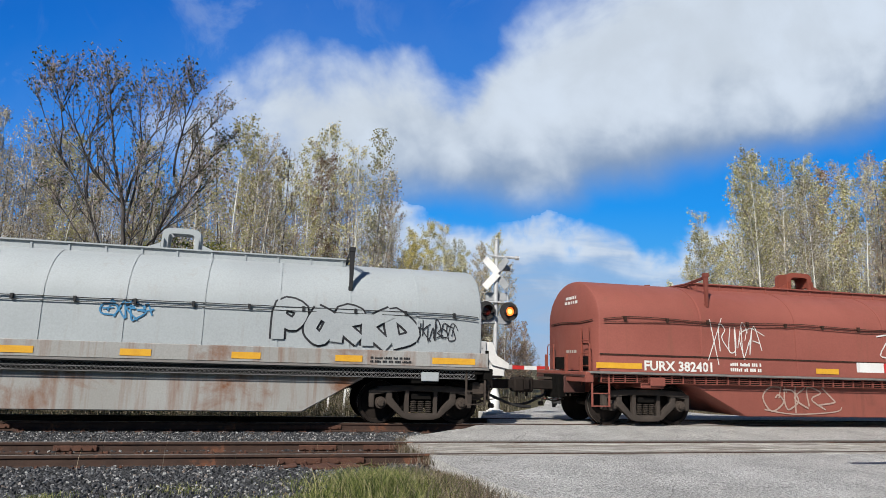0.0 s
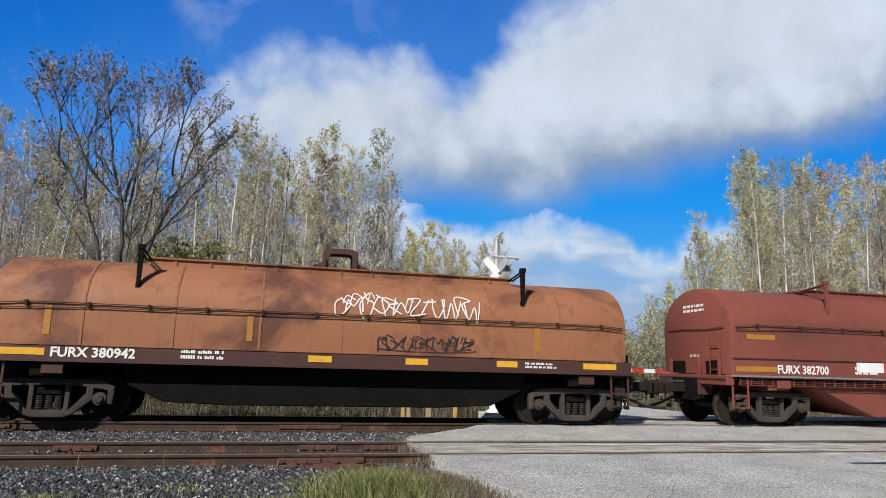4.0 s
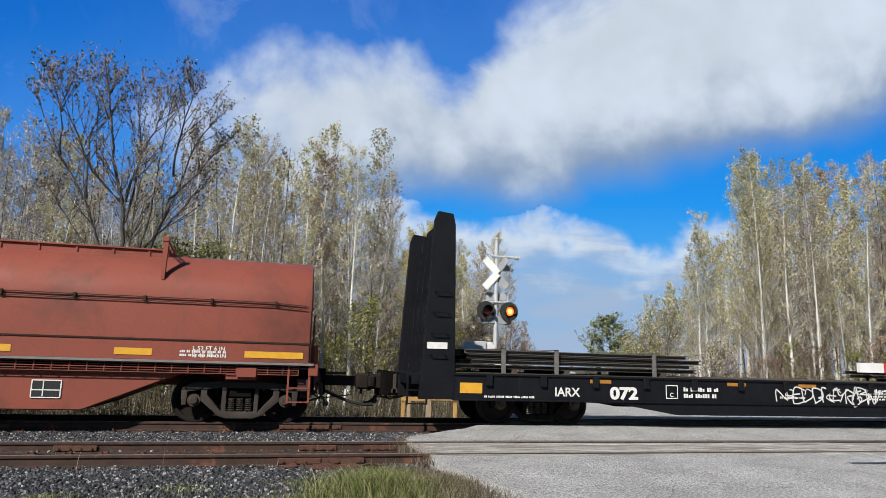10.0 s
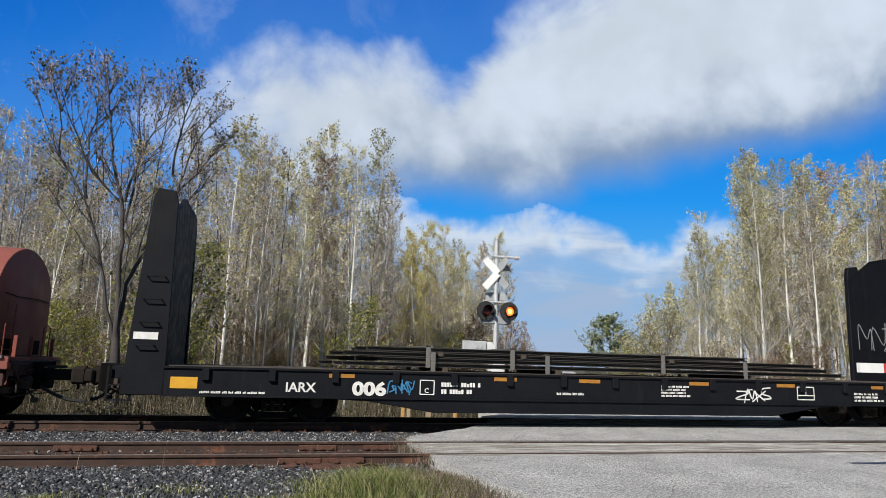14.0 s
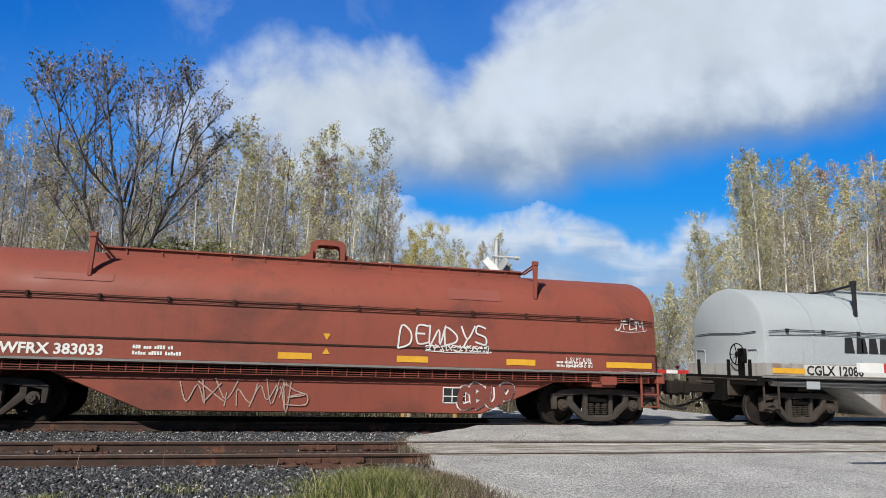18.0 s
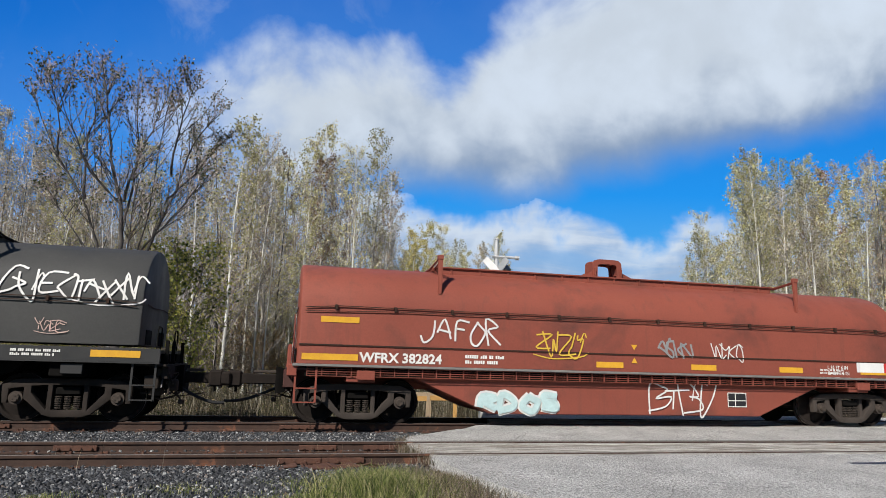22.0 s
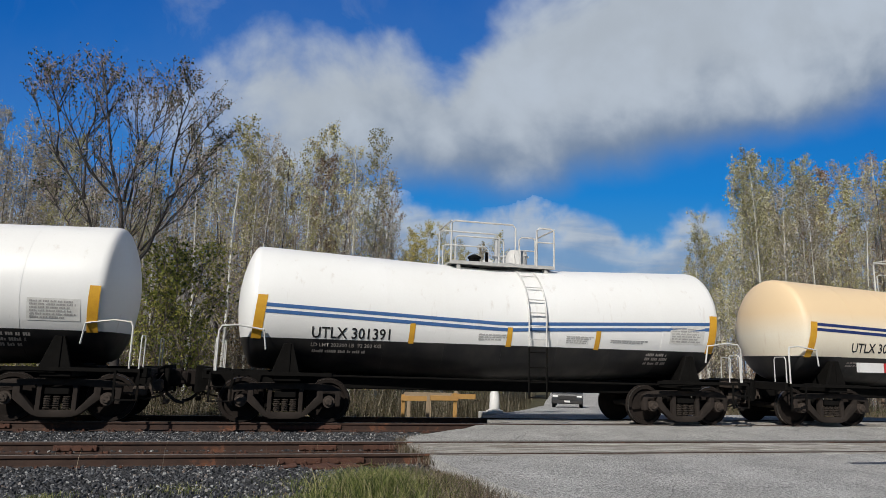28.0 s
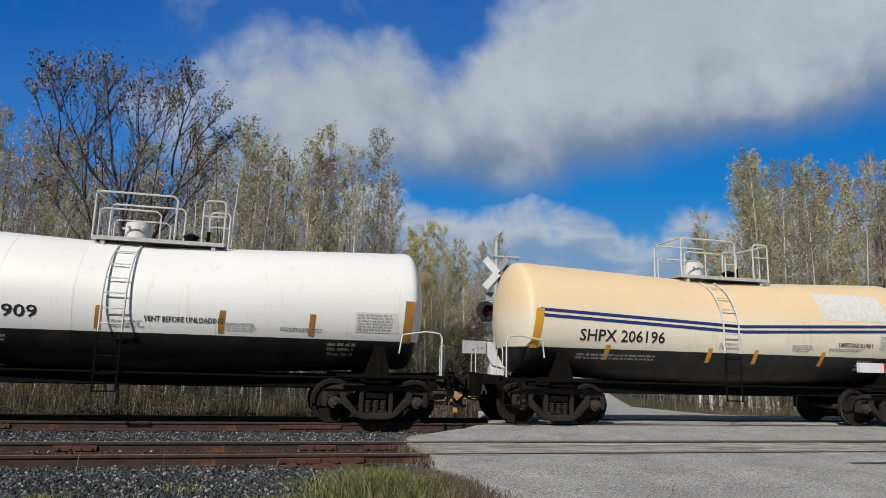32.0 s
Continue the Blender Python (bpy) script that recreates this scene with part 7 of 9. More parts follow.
def plate_tag(car, m, seed, fat=True, small=False):
    """White outlines sprayed on the inner face of the +x bulkhead."""
    bm = B()
    rnd = random.Random(seed)
    flat = flat_side(0.0)
    if fat:
        for i in range(5):
            cx, cz, hz = -1.02 + 0.46 * i, 2.28 + 0.07 * i, 0.74 + 0.04 * i
            pts = []
            for k in range(14):
                a = 2 * math.pi * k / 13 + 1.2
                c, d = math.cos(a), math.sin(a)
                pts.append((cx + 0.30 * math.copysign(abs(c) ** 0.7, c) * rnd.uniform(.9, 1.08) + 0.10 * d, cz + hz * math.copysign(abs(d) ** 0.8, d)))
            ribbon(bm, pts, 0.05, flat, 0.0)
            ribbon(bm, [(cx + rnd.uniform(-.08, .08) + 0.06 * q, cz + q * hz) for q in (-0.55, -0.1, 0.4)], 0.04, flat, 0.0)
            ribbon(bm, [(cx - 0.08, cz + 0.45 * hz), (cx + 0.06, cz + 0.6 * hz), (cx + 0.12, cz + 0.35 * hz), (cx - 0.02, cz + 0.2 * hz)], 0.04, flat, 0.0)
    elif small:
        scrawl(bm, "MNZKO", -1.1, 2.05, 2.0, 0.72, flat, rnd, 0.03, 0.0, 0.16, 1.5)
    else:
        scrawl(bm, "MSEUSK", -1.2, 1.75, 2.4, 1.25, flat, rnd, 0.045, 0.0, 0.16, 1.5)
        scrawl(bm, "OBCO", -0.7, 1.6, 1.6, 1.5, flat, rnd, 0.04, 0.0, 0.14, 1.3)
    for v in bm.verts:
        v.co = (9.608 + v.co.y, -v.co.x, v.co.z)
    part("spray_tag", bm, m, car)


LOADS = []


def steel_load(mid, x, length, layers, seed, z0=1.14):
    ld = thing("steel_beam_load", "stack of long dark steel beams strapped on a flatcar deck", "steel beams", "loads of steel beams", pose(mid + x, 0, z0))
    rnd = random.Random(seed)

    def beam():
        bm = B()
        prof = [(-0.10, 0.0), (0.10, 0.0), (0.10, 0.022), (0.012, 0.022), (0.012, 0.098), (0.10, 0.098), (0.10, 0.12), (-0.10, 0.12), (-0.10, 0.098), (-0.012, 0.098), (-0.012, 0.022), (-0.10, 0.022)]
        return loft(bm, [[(x, y, z) for y, z in prof] for x in (-0.5, 0.5)], closed=True)
    me = shared("steel_beam", beam)
    for k in range(layers):
        for i in range(8):
            dx, ln = rnd.uniform(-0.35, 0.35), length * rnd.uniform(0.86, 1.0) * (1 - 0.03 * k)
            o = part("beam", me, M_BEAM if rnd.random() < 0.8 else M_BEAM2, ld)
            o.matrix_basis = Matrix.LocRotScale((dx, -1.15 + 0.33 * i, 0.085 + k * 0.108), None, (ln, 1.25, 0.76))
    for f in (-0.33, -0.13, 0.26):
        bm = B()
        h = 0.085 + layers * 0.108
        box(bm, -0.05, 0.05, -1.40, -1.375, -0.25, h + 0.02)
        box(bm, -0.05, 0.05, -1.40, 1.40, h, h + 0.025)
        box(bm, -0.05, 0.05, 1.375, 1.40, -0.25, h + 0.02)
        o = part("strap", bm, M_STRAP, ld, "grey tie-down strap")
        o.location = (length * f, 0, 0)
        bm = B()
        box(bm, -0.06, 0.06, -1.3, 1.3, 0.0, 0.085)
        o = part("dunnage_board", bm, M_DECK, ld)
        o.location = (length * f + 0.3, 0, 0)
    LOADS.append((ld, mid + x, z0))
    return ld


# ---------------------------------------------------------------- train: tank cars
def tank_side(R, zc, bend):
    def y(x, z):
        c = zc + bend * abs(x)
        d = R * R - (z - c) ** 2
        return -math.sqrt(max(1e-4, d))
    return Side(y)


def make_tank(R, zc, bend, L):
    bm = B()
    rings = []
    full = [(-L, 0.05), (-L + 0.03, 0.30), (-L + 0.085, 0.52), (-L + 0.155, 0.70), (-L + 0.23, 0.84), (-L + 0.30, 0.935), (-L + 0.345, 0.972), (-L + 0.40, 0.993), (-L + 0.47, 1.0)]
    inner = [(-L + 0.47 + (2 * L - 0.94) * k / 24, 1.0) for k in range(1, 24)]
    seq = full + inner + [(-x, r) for x, r in full[::-1]]
    for x, r in seq:
        c = zc + bend * abs(x)
        rings.append([(x, -R * r * math.cos(a), c + R * r * math.sin(a)) for a in (2 * math.pi * k / 64 for k in range(64))])
    return loft(bm, rings, closed=True)


def make_tank_rib(R, zc, bend, x):
    bm = B()
    rings = []
    for dx, d in ((-0.03, 0.0), (-0.03, 0.004), (0.03, 0.004), (0.03, 0.0)):
        c = zc + bend * abs(x)
        rings.append([(x + dx, -(R + d) * math.cos(a), c + (R + d) * math.sin(a)) for a in (2 * math.pi * k / 64 for k in range(64))])
    return loft(bm, rings, closed=True, caps=False)


def make_tank_sill(tr, half):
    return box(B(), -half, half, -0.33, 0.33, 0.70, 1.0, 0.02)


def tank_frame(car, tr):
    """Draft sill, bolsters, end sills, running boards and brake pipes under a tank."""
    half = tr + 1.55
    part("sill", shared(("tsill", tr), lambda: make_tank_sill(tr, half)), M_BLACK, car)
    for s in (-1, 1):
        part("body_bolster", shared("tank_bolster", lambda: box(B(), -0.28, 0.28, -1.35, 1.35, 0.86, 1.06, 0.02)), M_BLACK, car).location = (s * tr, 0, 0)
        part("end_sill", shared("tank_end_sill", lambda: box(B(), -0.08, 0.08, -1.42, 1.42, 0.88, 1.08, 0.015)), M_BLACK, car).location = (s * half, 0, 0)
        for q in (-1, 1):
            o = part("running_board", shared("tank_board", lambda: box(B(), -1.225, 1.225, -0.04, 0.04, 0.98, 1.05)), M_BLACK, car)
            o.location = (s * (tr + 0.325), q * 1.38, 0)
    for q in (-1, 1):
        part("brake_pipe", shared(("tank_pipe", tr), lambda: rod(B(), (-tr, 0, 1.0), (tr, 0, 0.96), 0.022, 6)), M_BLACK, car).location = (0, q * 1.38, 0)


def make_saddle(q):
    bm = B()
    prism(bm, [(-0.34, 0.0), (-0.10, 0.66), (0.08, 0.66), (0.26, 0.0)], -1.34 if q < 0 else 1.26, -1.26 if q < 0 else 1.34, 0.01)
    prism(bm, [(-0.04, 0.0), (-0.04, 0.66), (0.04, 0.66), (0.04, 0.0)], min(0, q * 1.36), max(0, q * 1.36))
    return bm


def tank_car(mid, tr, R, zc, L, shell_m, label, bend=0.038, gap=2.13, rails_m=None, stripes=None, plat_x=0.5, flip=False, stripe_z=0.0):
    car = thing("tank_car", label, "rail car", "train of freight cars", pose(mid, 0, 0))
    rm = rails_m or M_TANKRAIL
    for x in (-tr, tr):
        truck(car, x, mid)
    key = (round(R, 3), round(zc, 3), round(bend, 3), round(L, 2))
    part("tank_shell", shared(("tank",) + key, lambda: make_tank(R, zc, bend, L)), shell_m, car)
    sd = tank_side(R, zc, bend)
    for k in range(7):
        x = (k + 1) * (2 * L - 1.0) / 8 - (L - 0.5)
        part("weld_band", shared(("trib",) + key + (k,), lambda: make_tank_rib(R, zc, bend, x)), shell_m, car)
    tank_frame(car, tr)
    for x in (-tr, tr):
        for q in (-1, 1):
            o = part("saddle", shared(("saddle", q), lambda: make_saddle(q)), M_BLACK, car)
            o.location = (x, 0, 0.98)
    ends(car, tr + gap, tr + 1.55, 1.02, rm, M_BLACK)
    top = zc + R + bend * abs(plat_x)
    sgn = -1 if flip else 1

    def plat():
        bm = B()
        box(bm, -1.32, 1.32, -0.62, 0.62, -0.03, 0.0)
        for y in (-0.62, 0.62):
            box(bm, -1.32, 1.32, y - 0.015, y + 0.015, -0.05, 0.03)
        for x in (-1.1, 1.1):
            box(bm, x - 0.04, x + 0.04, -0.6, 0.6, -0.35, -0.06)
        return bm
    o = part("platform", shared("platform", plat), M_TANKPLAT, car)
    o.location = (plat_x, 0, top + 0.06)

    hoops = (("railing", lambda: pipe(B(), [(-1.3, 0, 0), (-1.3, 0, 0.92), (-1.22, 0, 0.98), (0.22, 0, 0.98), (0.30, 0, 0.90), (0.30, 0, 0)], 0.022)),
             ("mid_rail", lambda: pipe(B(), [(-1.2, 0, 0), (-1.2, 0, 0.58), (-1.12, 0, 0.62), (-0.1, 0, 0.62), (0.0, 0, 0.54), (0.0, 0, 0)], 0.018)),
             ("short_railing", lambda: pipe(B(), [(0.85, 0, 0), (0.85, 0, 0.88), (0.92, 0, 0.95), (1.24, 0, 0.95), (1.3, 0, 0.88), (1.3, 0, 0)], 0.022)),
             ("short_bar", lambda: rod(B(), (0.85, 0, 0.6), (1.3, 0, 0.6), 0.018)))
    for y in (-0.62, 0.62):
        for nm, make in hoops:
            part(nm, shared(("tank", nm), make), rm, car).location = (plat_x, y, top + 0.06)
    for x, z in ((-1.3, 0.98), (1.3, 0.93)):
        part("cross_rail", shared("tank_cross", lambda: rod(B(), (0, -0.62, 0), (0, 0.62, 0), 0.022)), rm, car).location = (plat_x + x, 0, top + 0.06 + z)

    def dome():
        bm = B()
        lathe(bm, [(0.27, -0.3), (0.27, 0.34), (0.25, 0.40), (0.12, 0.44), (0.02, 0.45)], 22, "z")
        for k in range(6):
            a = k * 1.047
            rod(bm, (0.25 * math.cos(a), 0.25 * math.sin(a), 0.28), (0.33 * math.cos(a), 0.33 * math.sin(a), 0.28), 0.025)
        return bm
    o = part("manway_dome", shared("dome", dome), rm, car)
    o.location = (plat_x + sgn * 0.55, 0, top + 0.1)

    def valve():
        bm = B()
        lathe(bm, [(0.14, -0.2), (0.14, 0.16), (0.17, 0.16), (0.17, 0.20), (0.05, 0.26)], 14, "z")
        rod(bm, (0.35, 0.1, -0.2), (0.35, 0.1, 0.35), 0.04)
        return bm
    o = part("valve", shared("valve", valve), M_BLACK, car)
    o.location = (plat_x - sgn * 0.55, 0, top + 0.1)

    def ladder():
        bm = B()
        for dx in (-0.21, 0.21):
            pts = []
            for k in range(12):
                z = zc + R - 0.08 - (zc + R - 0.08 - 1.74) * k / 11
                yy = sd.y(plat_x, z) - 0.10 if z > zc else -R - 0.10
                pts.append((dx, yy, z))
            pipe(bm, pts, 0.02, 5)
        n = 9
        for k in range(n):
            z = 1.90 + k * 0.30
            if z > zc + R - 0.1:
                break
            yy = sd.y(plat_x, z) - 0.10 if z > zc else -R - 0.10
            rod(bm, (-0.21, yy, z), (0.21, yy, z), 0.014)
        return bm
    def low_ladder():
        bm = B()
        for dx in (-0.21, 0.21):
            rod(bm, (dx, -R - 0.10, 0.60), (dx, -R - 0.10, 1.72), 0.02, 5)
        for z in (0.62, 0.95, 1.28, 1.61):
            rod(bm, (-0.21, -R - 0.10, z), (0.21, -R - 0.10, z), 0.014)
        return bm
    o = part("side_ladder", shared(("tladder",) + key, ladder), rm, car)
    o.location = (plat_x + sgn * 0.55, 0, 0)
    o = part("lower_ladder", shared(("lladder",) + key, low_ladder), M_BLACK, car)
    o.location = (plat_x + sgn * 0.55, 0, 0)
    for q in (-1, 1):
        bm = B()
        pipe(bm, [(q * (L + 0.25), -1.35, 1.05), (q * (L + 0.25), -1.35, 1.85), (q * (L + 0.2), -1.32, 1.95), (q * (L - 0.1), -1.30, 1.98), (q * (L - 0.62), -1.30, 1.9), (q * (L - 0.68), -1.28, 1.5)], 0.02)
        part("end_handrail", bm, rm, car)
    if stripes:
        for z0 in (stripe_z, stripe_z - 0.13):
            patch(car, -L + 0.55, L - 0.4, zc + z0 - 0.075, zc + z0, stripes, sd, "stripe", eps=0.006, cuts=40, bend=bend)
    return car, sd, key
# ---------------------------------------------------------------- train: the cars in order (train coordinate of each middle)
def dress(car, s, kind, mark="", number="", mx=None, mat=M_WHITE, h=0.17, ym=M_YELLOW, seed=0, refl=True, ref_len=0.34, wide=1.5, load=None):
    """Reporting mark, load stencils and reflectors on the near side."""
    zl = {"F": 1.25, "L": 1.30, "S": 1.29, "W": 1.28, "K": 1.24}[kind]
    ys = {"F": -1.50, "L": -HW, "S": -HW, "W": -1.515, "K": -1.50}[kind]
    sd = flat_side(ys)
    half = s["half"]
    x = -half * 0.72 if mx is None else mx
    if mark:
        letters(car, (mark + " " + number).strip(), x, zl, h, mat, sd, bold=0.03, x1=x + wide)
        if load:
            for k, line in enumerate(load):
                if not line:
                    continue
                letters(car, line, x + wide + 0.75, zl + 0.125 - 0.14 * k, 0.085, mat, sd, x1=x + wide + 1.75)
        else:
            bars(car, x + 2.3, zl, 0.95, h * 1.15, 2, mat, sd, seed)
    if refl:
        xs = [-half + 0.75] + [-half + 2.2 + k * (2 * half - 3.2) / 5 for k in range(1, 5)] + [half - 0.8]
        for i, q in enumerate(xs):
            if mark and x - 0.3 < q < x + 3.8:
                continue
            L = ref_len * (1.7 if i in (0, len(xs) - 1) else 1.0)
            patch(car, q - L, q + L, zl + 0.02, zl + 0.15, ym, sd, "reflector", label="")
    bars(car, half - 2.6, zl, 0.9, 0.15, 2, mat, sd, seed + 7)
    return sd


def consist():
    def F(i, mid, paint, mark, num, label, load=None, **k):
        car, s = coil_car("F", mid, paint, P_SILL, label, seed=i, dark=M_BLACK, iron=P_SILL, **k)
        dress(car, s, "F", mark, num, -5.4, h=0.18, seed=i, ref_len=0.24, wide=1.48, load=load)
        return car, cover_side(HW, s["belt"], s["top"])

    def L(i, mid, paint, mark, num, label, ym=M_YELLOW, mx=-6.37, load=None):
        car, s = coil_car("L", mid, paint, paint, label, seed=i, ribs=0, dark=None)
        dress(car, s, "L", mark, num, mx, h=0.20, seed=i, ym=ym, wide=1.78 if mark == "WFRX" else 1.5, load=load)
        sd = cover_side(HW, s["belt"], s["top"])
        patch(car, -7.2, -6.4, 2.10, 2.22, ym, sd, "reflector")
        letters(car, "L 52 FT 6 IN", 5.35, 1.44, 0.085, M_WHITE, sd)
        letters(car, "IL 48 FT 0 IN", 5.35, 1.30, 0.085, M_WHITE, sd)
        bm = B()
        for z, d in ((1.86, -0.13), (1.44, 0.13)):
            bm.faces.new([bm.verts.new((a, -HW - 0.01, b)) for a, b in ((-0.08, z), (0.08, z), (0.0, z + d))])
        part("centre_mark", bm, M_YELLOW, car)
        lo = flat_side(-1.30)
        bm = B()
        box(bm, 2.55, 3.05, -1.312, -1.30, 0.48, 0.80)
        part("data_panel", bm, M_INK, car)
        bm = B()
        for a, b in (((2.55, .48), (2.55, .80)), ((2.55, .80), (3.05, .80)), ((3.05, .80), (3.05, .48)), ((3.05, .48), (2.55, .48)), ((2.75, .5), (2.75, .78)), ((2.55, .62), (3.05, .62))):
            ribbon(bm, [a, b], 0.02, lo, 0.016)
        part("data_frame", bm, M_WHITE, car)
        return car, sd, lo

    def W(i, mid, paint, mark, num, label, low=P_GREYLOW, brand=True, load=None):
        car, s = coil_car("W", mid, paint, paint, label, low=low, seed=i, ribs=8, iron=paint, dark=M_INK)
        dress(car, s, "W", mark, num, -5.45, M_INK, 0.23, seed=i, ym=M_YELLOW, ref_len=0.28, wide=1.7, load=load)
        sd = cover_side(HW, s["belt"], s["top"])
        if mark:
            patch(car, -5.52, -2.0, 1.265, 1.525, S_FAINTW, flat_side(-1.515), "number_panel", eps=0.006)
        if brand:
            bm = B()   # plain dark blocks in place of the owner's word mark
            for k, (a, b) in enumerate(((-4.22, -3.90), (-3.85, -3.50), (-3.46, -3.16), (-3.12, -2.82))):
                prism_pts = [(a, 1.85), (b, 1.85), (b - 0.05, 2.24), (a + 0.04, 2.24)]
                bm.faces.new([bm.verts.new((u, -HW - 0.012, v)) for u, v in prism_pts])
            part("word_mark_block", bm, M_INK, car)
        return car, sd, flat_side(-1.30)

    # grey car leaving first
    c, sd, lo = W(0, -2.33, P_GREY[0], "", "", "pale grey covered coil car with black graffiti and rust streaks", brand=False)
    bubble(c, 2.1, 1.66, 3.0, 0.78, P_GREY[1], S_BLACK, sd, 5, 5, 0.05)
    tag(c, -1.1, 2.02, 0.9, 0.3, S_BLUE, sd, 6, 5, 0.04)
    tag(c, 5.1, 1.8, 0.8, 0.35, S_BLACK, sd, 7, 6, 0.03)
    # red short hood
    c, s = coil_car("S", 13.741, P_PINK, P_RED[0], "faded red covered coil car with white graffiti", seed=1, ribs=4, wav=0.03, iron=P_RED[1], dark=P_RED[2])
    sd = cover_side(HW, s["belt"], s["top"])
    dress(c, s, "S", "FURX", "382401", -5.56, h=0.22, seed=1, wide=1.8)
    tag(c, 1.17, 1.77, 1.5, 0.58, S_WHITE, sd, 11, 5, 0.045)
    tag(c, -3.8, 1.68, 1.4, 0.7, S_WHITE, sd, 12, 6, 0.03)
    tag(c, 4.98, 1.64, 1.4, 0.68, S_ROSE, sd, 13, 5, 0.03)
    tag(c, -2.2, 0.45, 2.0, 0.55, S_PALE, flat_side(-1.30), 14, 4, 0.05)
    # rusty brown flat-bottomed
    c, sd = F(2, 29.896, P_RUST[0], "FURX", "380701", "rust-brown covered coil car on a black underframe")
    tag(c, -1.8, 1.62, 0.9, 0.35, S_WHITE, sd, 21, 4, 0.03)
    tag(c, -0.6, 1.62, 0.9, 0.4, S_PALE, sd, 22, 5, 0.03)
    c, sd = F(3, 46.371, P_RUST[1], "NDYX", "380919", "dark reddish covered coil car with large blue graffiti", load=("", "LT WT 52300"))
    piece(c, "MUST", -6.25, -1.85, 1.50, 1.02, S_DULLBLUE, S_AQUA, sd, 0.035, 0.25, 0.0)
    tag(c, -0.85, 1.56, 1.1, 0.34, S_WHITE, sd, 36, 4, 0.045, word="SASY")
    tag(c, 5.2, 1.6, 0.6, 0.5, S_ROSE, sd, 37, 3, 0.03)
    c, sd, lo = W(4, 62.497, P_GREY[1], "CGLX", "12125", "pale grey covered coil car tagged all over in black", load=("LD LMT 228200", "LT WT 59800"))
    tag(c, -2.5, 1.74, 1.05, 0.7, S_BLACK, sd, 41, 2, 0.05)
    tag(c, -1.4, 1.68, 2.8, 0.68, S_BLACK, sd, 46, 5, 0.055)
    tag(c, -6.15, 1.72, 1.4, 0.5, S_BLACK, sd, 42, 4, 0.055)
    tag(c, 5.15, 1.74, 1.2, 0.6, S_BLACK, sd, 43, 3, 0.05)
    tag(c, 1.55, 1.7, 2.1, 0.36, S_BLACK, sd, 44, 7, 0.03)
    tag(c, -2.6, 0.42, 5.2, 0.6, S_BLACK, lo, 45, 9, 0.035)
    c, sd = F(5, 78.681, P_RUST[2], "FURX", "380942", "orange-brown rusty covered coil car with white tags")
    tag(c, -0.2, 2.3, 3.2, 0.4, S_WHITE, sd, 51, 9, 0.035)
    tag(c, 0.8, 1.6, 2.0, 0.25, S_BLACK, sd, 52, 8, 0.025)
    for x in (-5.6, -1.9, 4.3):
        patch(c, x, x + 0.12, 1.65, 2.2, M_YDIM, sd, "reflector")
    c, sd, lo = L(6, 95.696, P_RED[2], "FURX", "382700", "plain oxide red long covered coil car", M_YDIM)
    tag(c, 5.6, 1.75, 0.9, 0.25, S_PALE, sd, 61, 4, 0.025)
    def white_ends(car, kind):
        """Hood ends edged with white paint."""
        for q in (-1, 1):
            o = part("end_band", shared(("endband", kind), lambda: make_rib(SPEC[kind], 0.07, 0.010)), M_WHITE, car, "white painted end band")
            o.location = (q * (SPEC[kind]["hood"] - 0.13), 0, 0)

    c, sd = F(7, 112.943, P_RUST[3], "NDYX", "380554", "bleached pinkish-brown covered coil car with dark rust runs", ribs=7)
    white_ends(c, "F")
    tag(c, -2.2, 1.75, 0.9, 0.3, S_WHITE, sd, 71, 4, 0.03)
    tag(c, -0.9, 1.65, 1.6, 0.3, S_WHITE, sd, 72, 6, 0.03)
    tag(c, 2.4, 1.6, 1.1, 0.5, S_ORANGE, sd, 73, 5, 0.03)
    # bulkhead flat with steel
    c = flat_car(132.50, "023", "black bulkhead flatcar carrying steel beams", 3.0)
    plate_tag(c, S_WHITE, 81)
    tag(c, 3.05, 0.68, 0.95, 0.28, S_WHITE, flat_side(-1.50), 82, 4, 0.03)
    steel_load(132.50, -6.35, 6.3, 4, 1)
    steel_load(132.50, 6.35, 6.3, 4, 2)
    c, sd, lo = L(9, 152.807, P_RED[1], "FURX", "383186", "oxide red long covered coil car with white graffiti")
    tag(c, -6.1, 1.66, 1.95, 0.52, S_WHITE, sd, 91, 5, 0.045)
    tag(c, -3.44, 1.66, 1.6, 0.66, S_WHITE, sd, 92, 5, 0.04)
    tag(c, -1.2, 2.55, 2.9, 0.36, S_WHITE, sd, 93, 8, 0.035)
    tag(c, 3.83, 1.70, 1.17, 0.30, S_WHITE, sd, 52, 4, 0.026, word="JFBM")
    bubble(c, -3.0, 0.42, 1.3, 0.5, P_RED[2], S_WHITE, lo, 94, 4, 0.035)
    bubble(c, 0.35, 0.42, 1.7, 0.56, P_RED[2], S_WHITE, lo, 95, 5, 0.035)
    c, sd, lo = W(10, 169.911, P_GREY[2], "CGLX", "12083", "pale grey covered coil car with scrawled black marker lines")
    tag(c, 2.34, 1.95, 3.6, 0.26, S_BLACK, sd, 101, 14, 0.028)
    tag(c, 1.1, 2.6, 1.5, 0.35, S_GREY, sd, 102, 4, 0.03)
    tag(c, 5.3, 2.5, 1.0, 0.16, S_BLACK, sd, 103, 6, 0.022)
    tag(c, -2.4, 0.34, 2.6, 0.5, S_GREY, lo, 104, 5, 0.07)
    c, sd, lo = L(11, 186.924, P_RED[1], "FURX", "382858", "oxide red long covered coil car with orange and blue graffiti", load=("LD LMT 225400", "LT WT 60600"))
    piece(c, "CLEVA", -3.15, 1.3, 0.34, 0.56, S_APRICOT, S_CORNFLOWER, lo, 0.13, 0.0, 0.01)
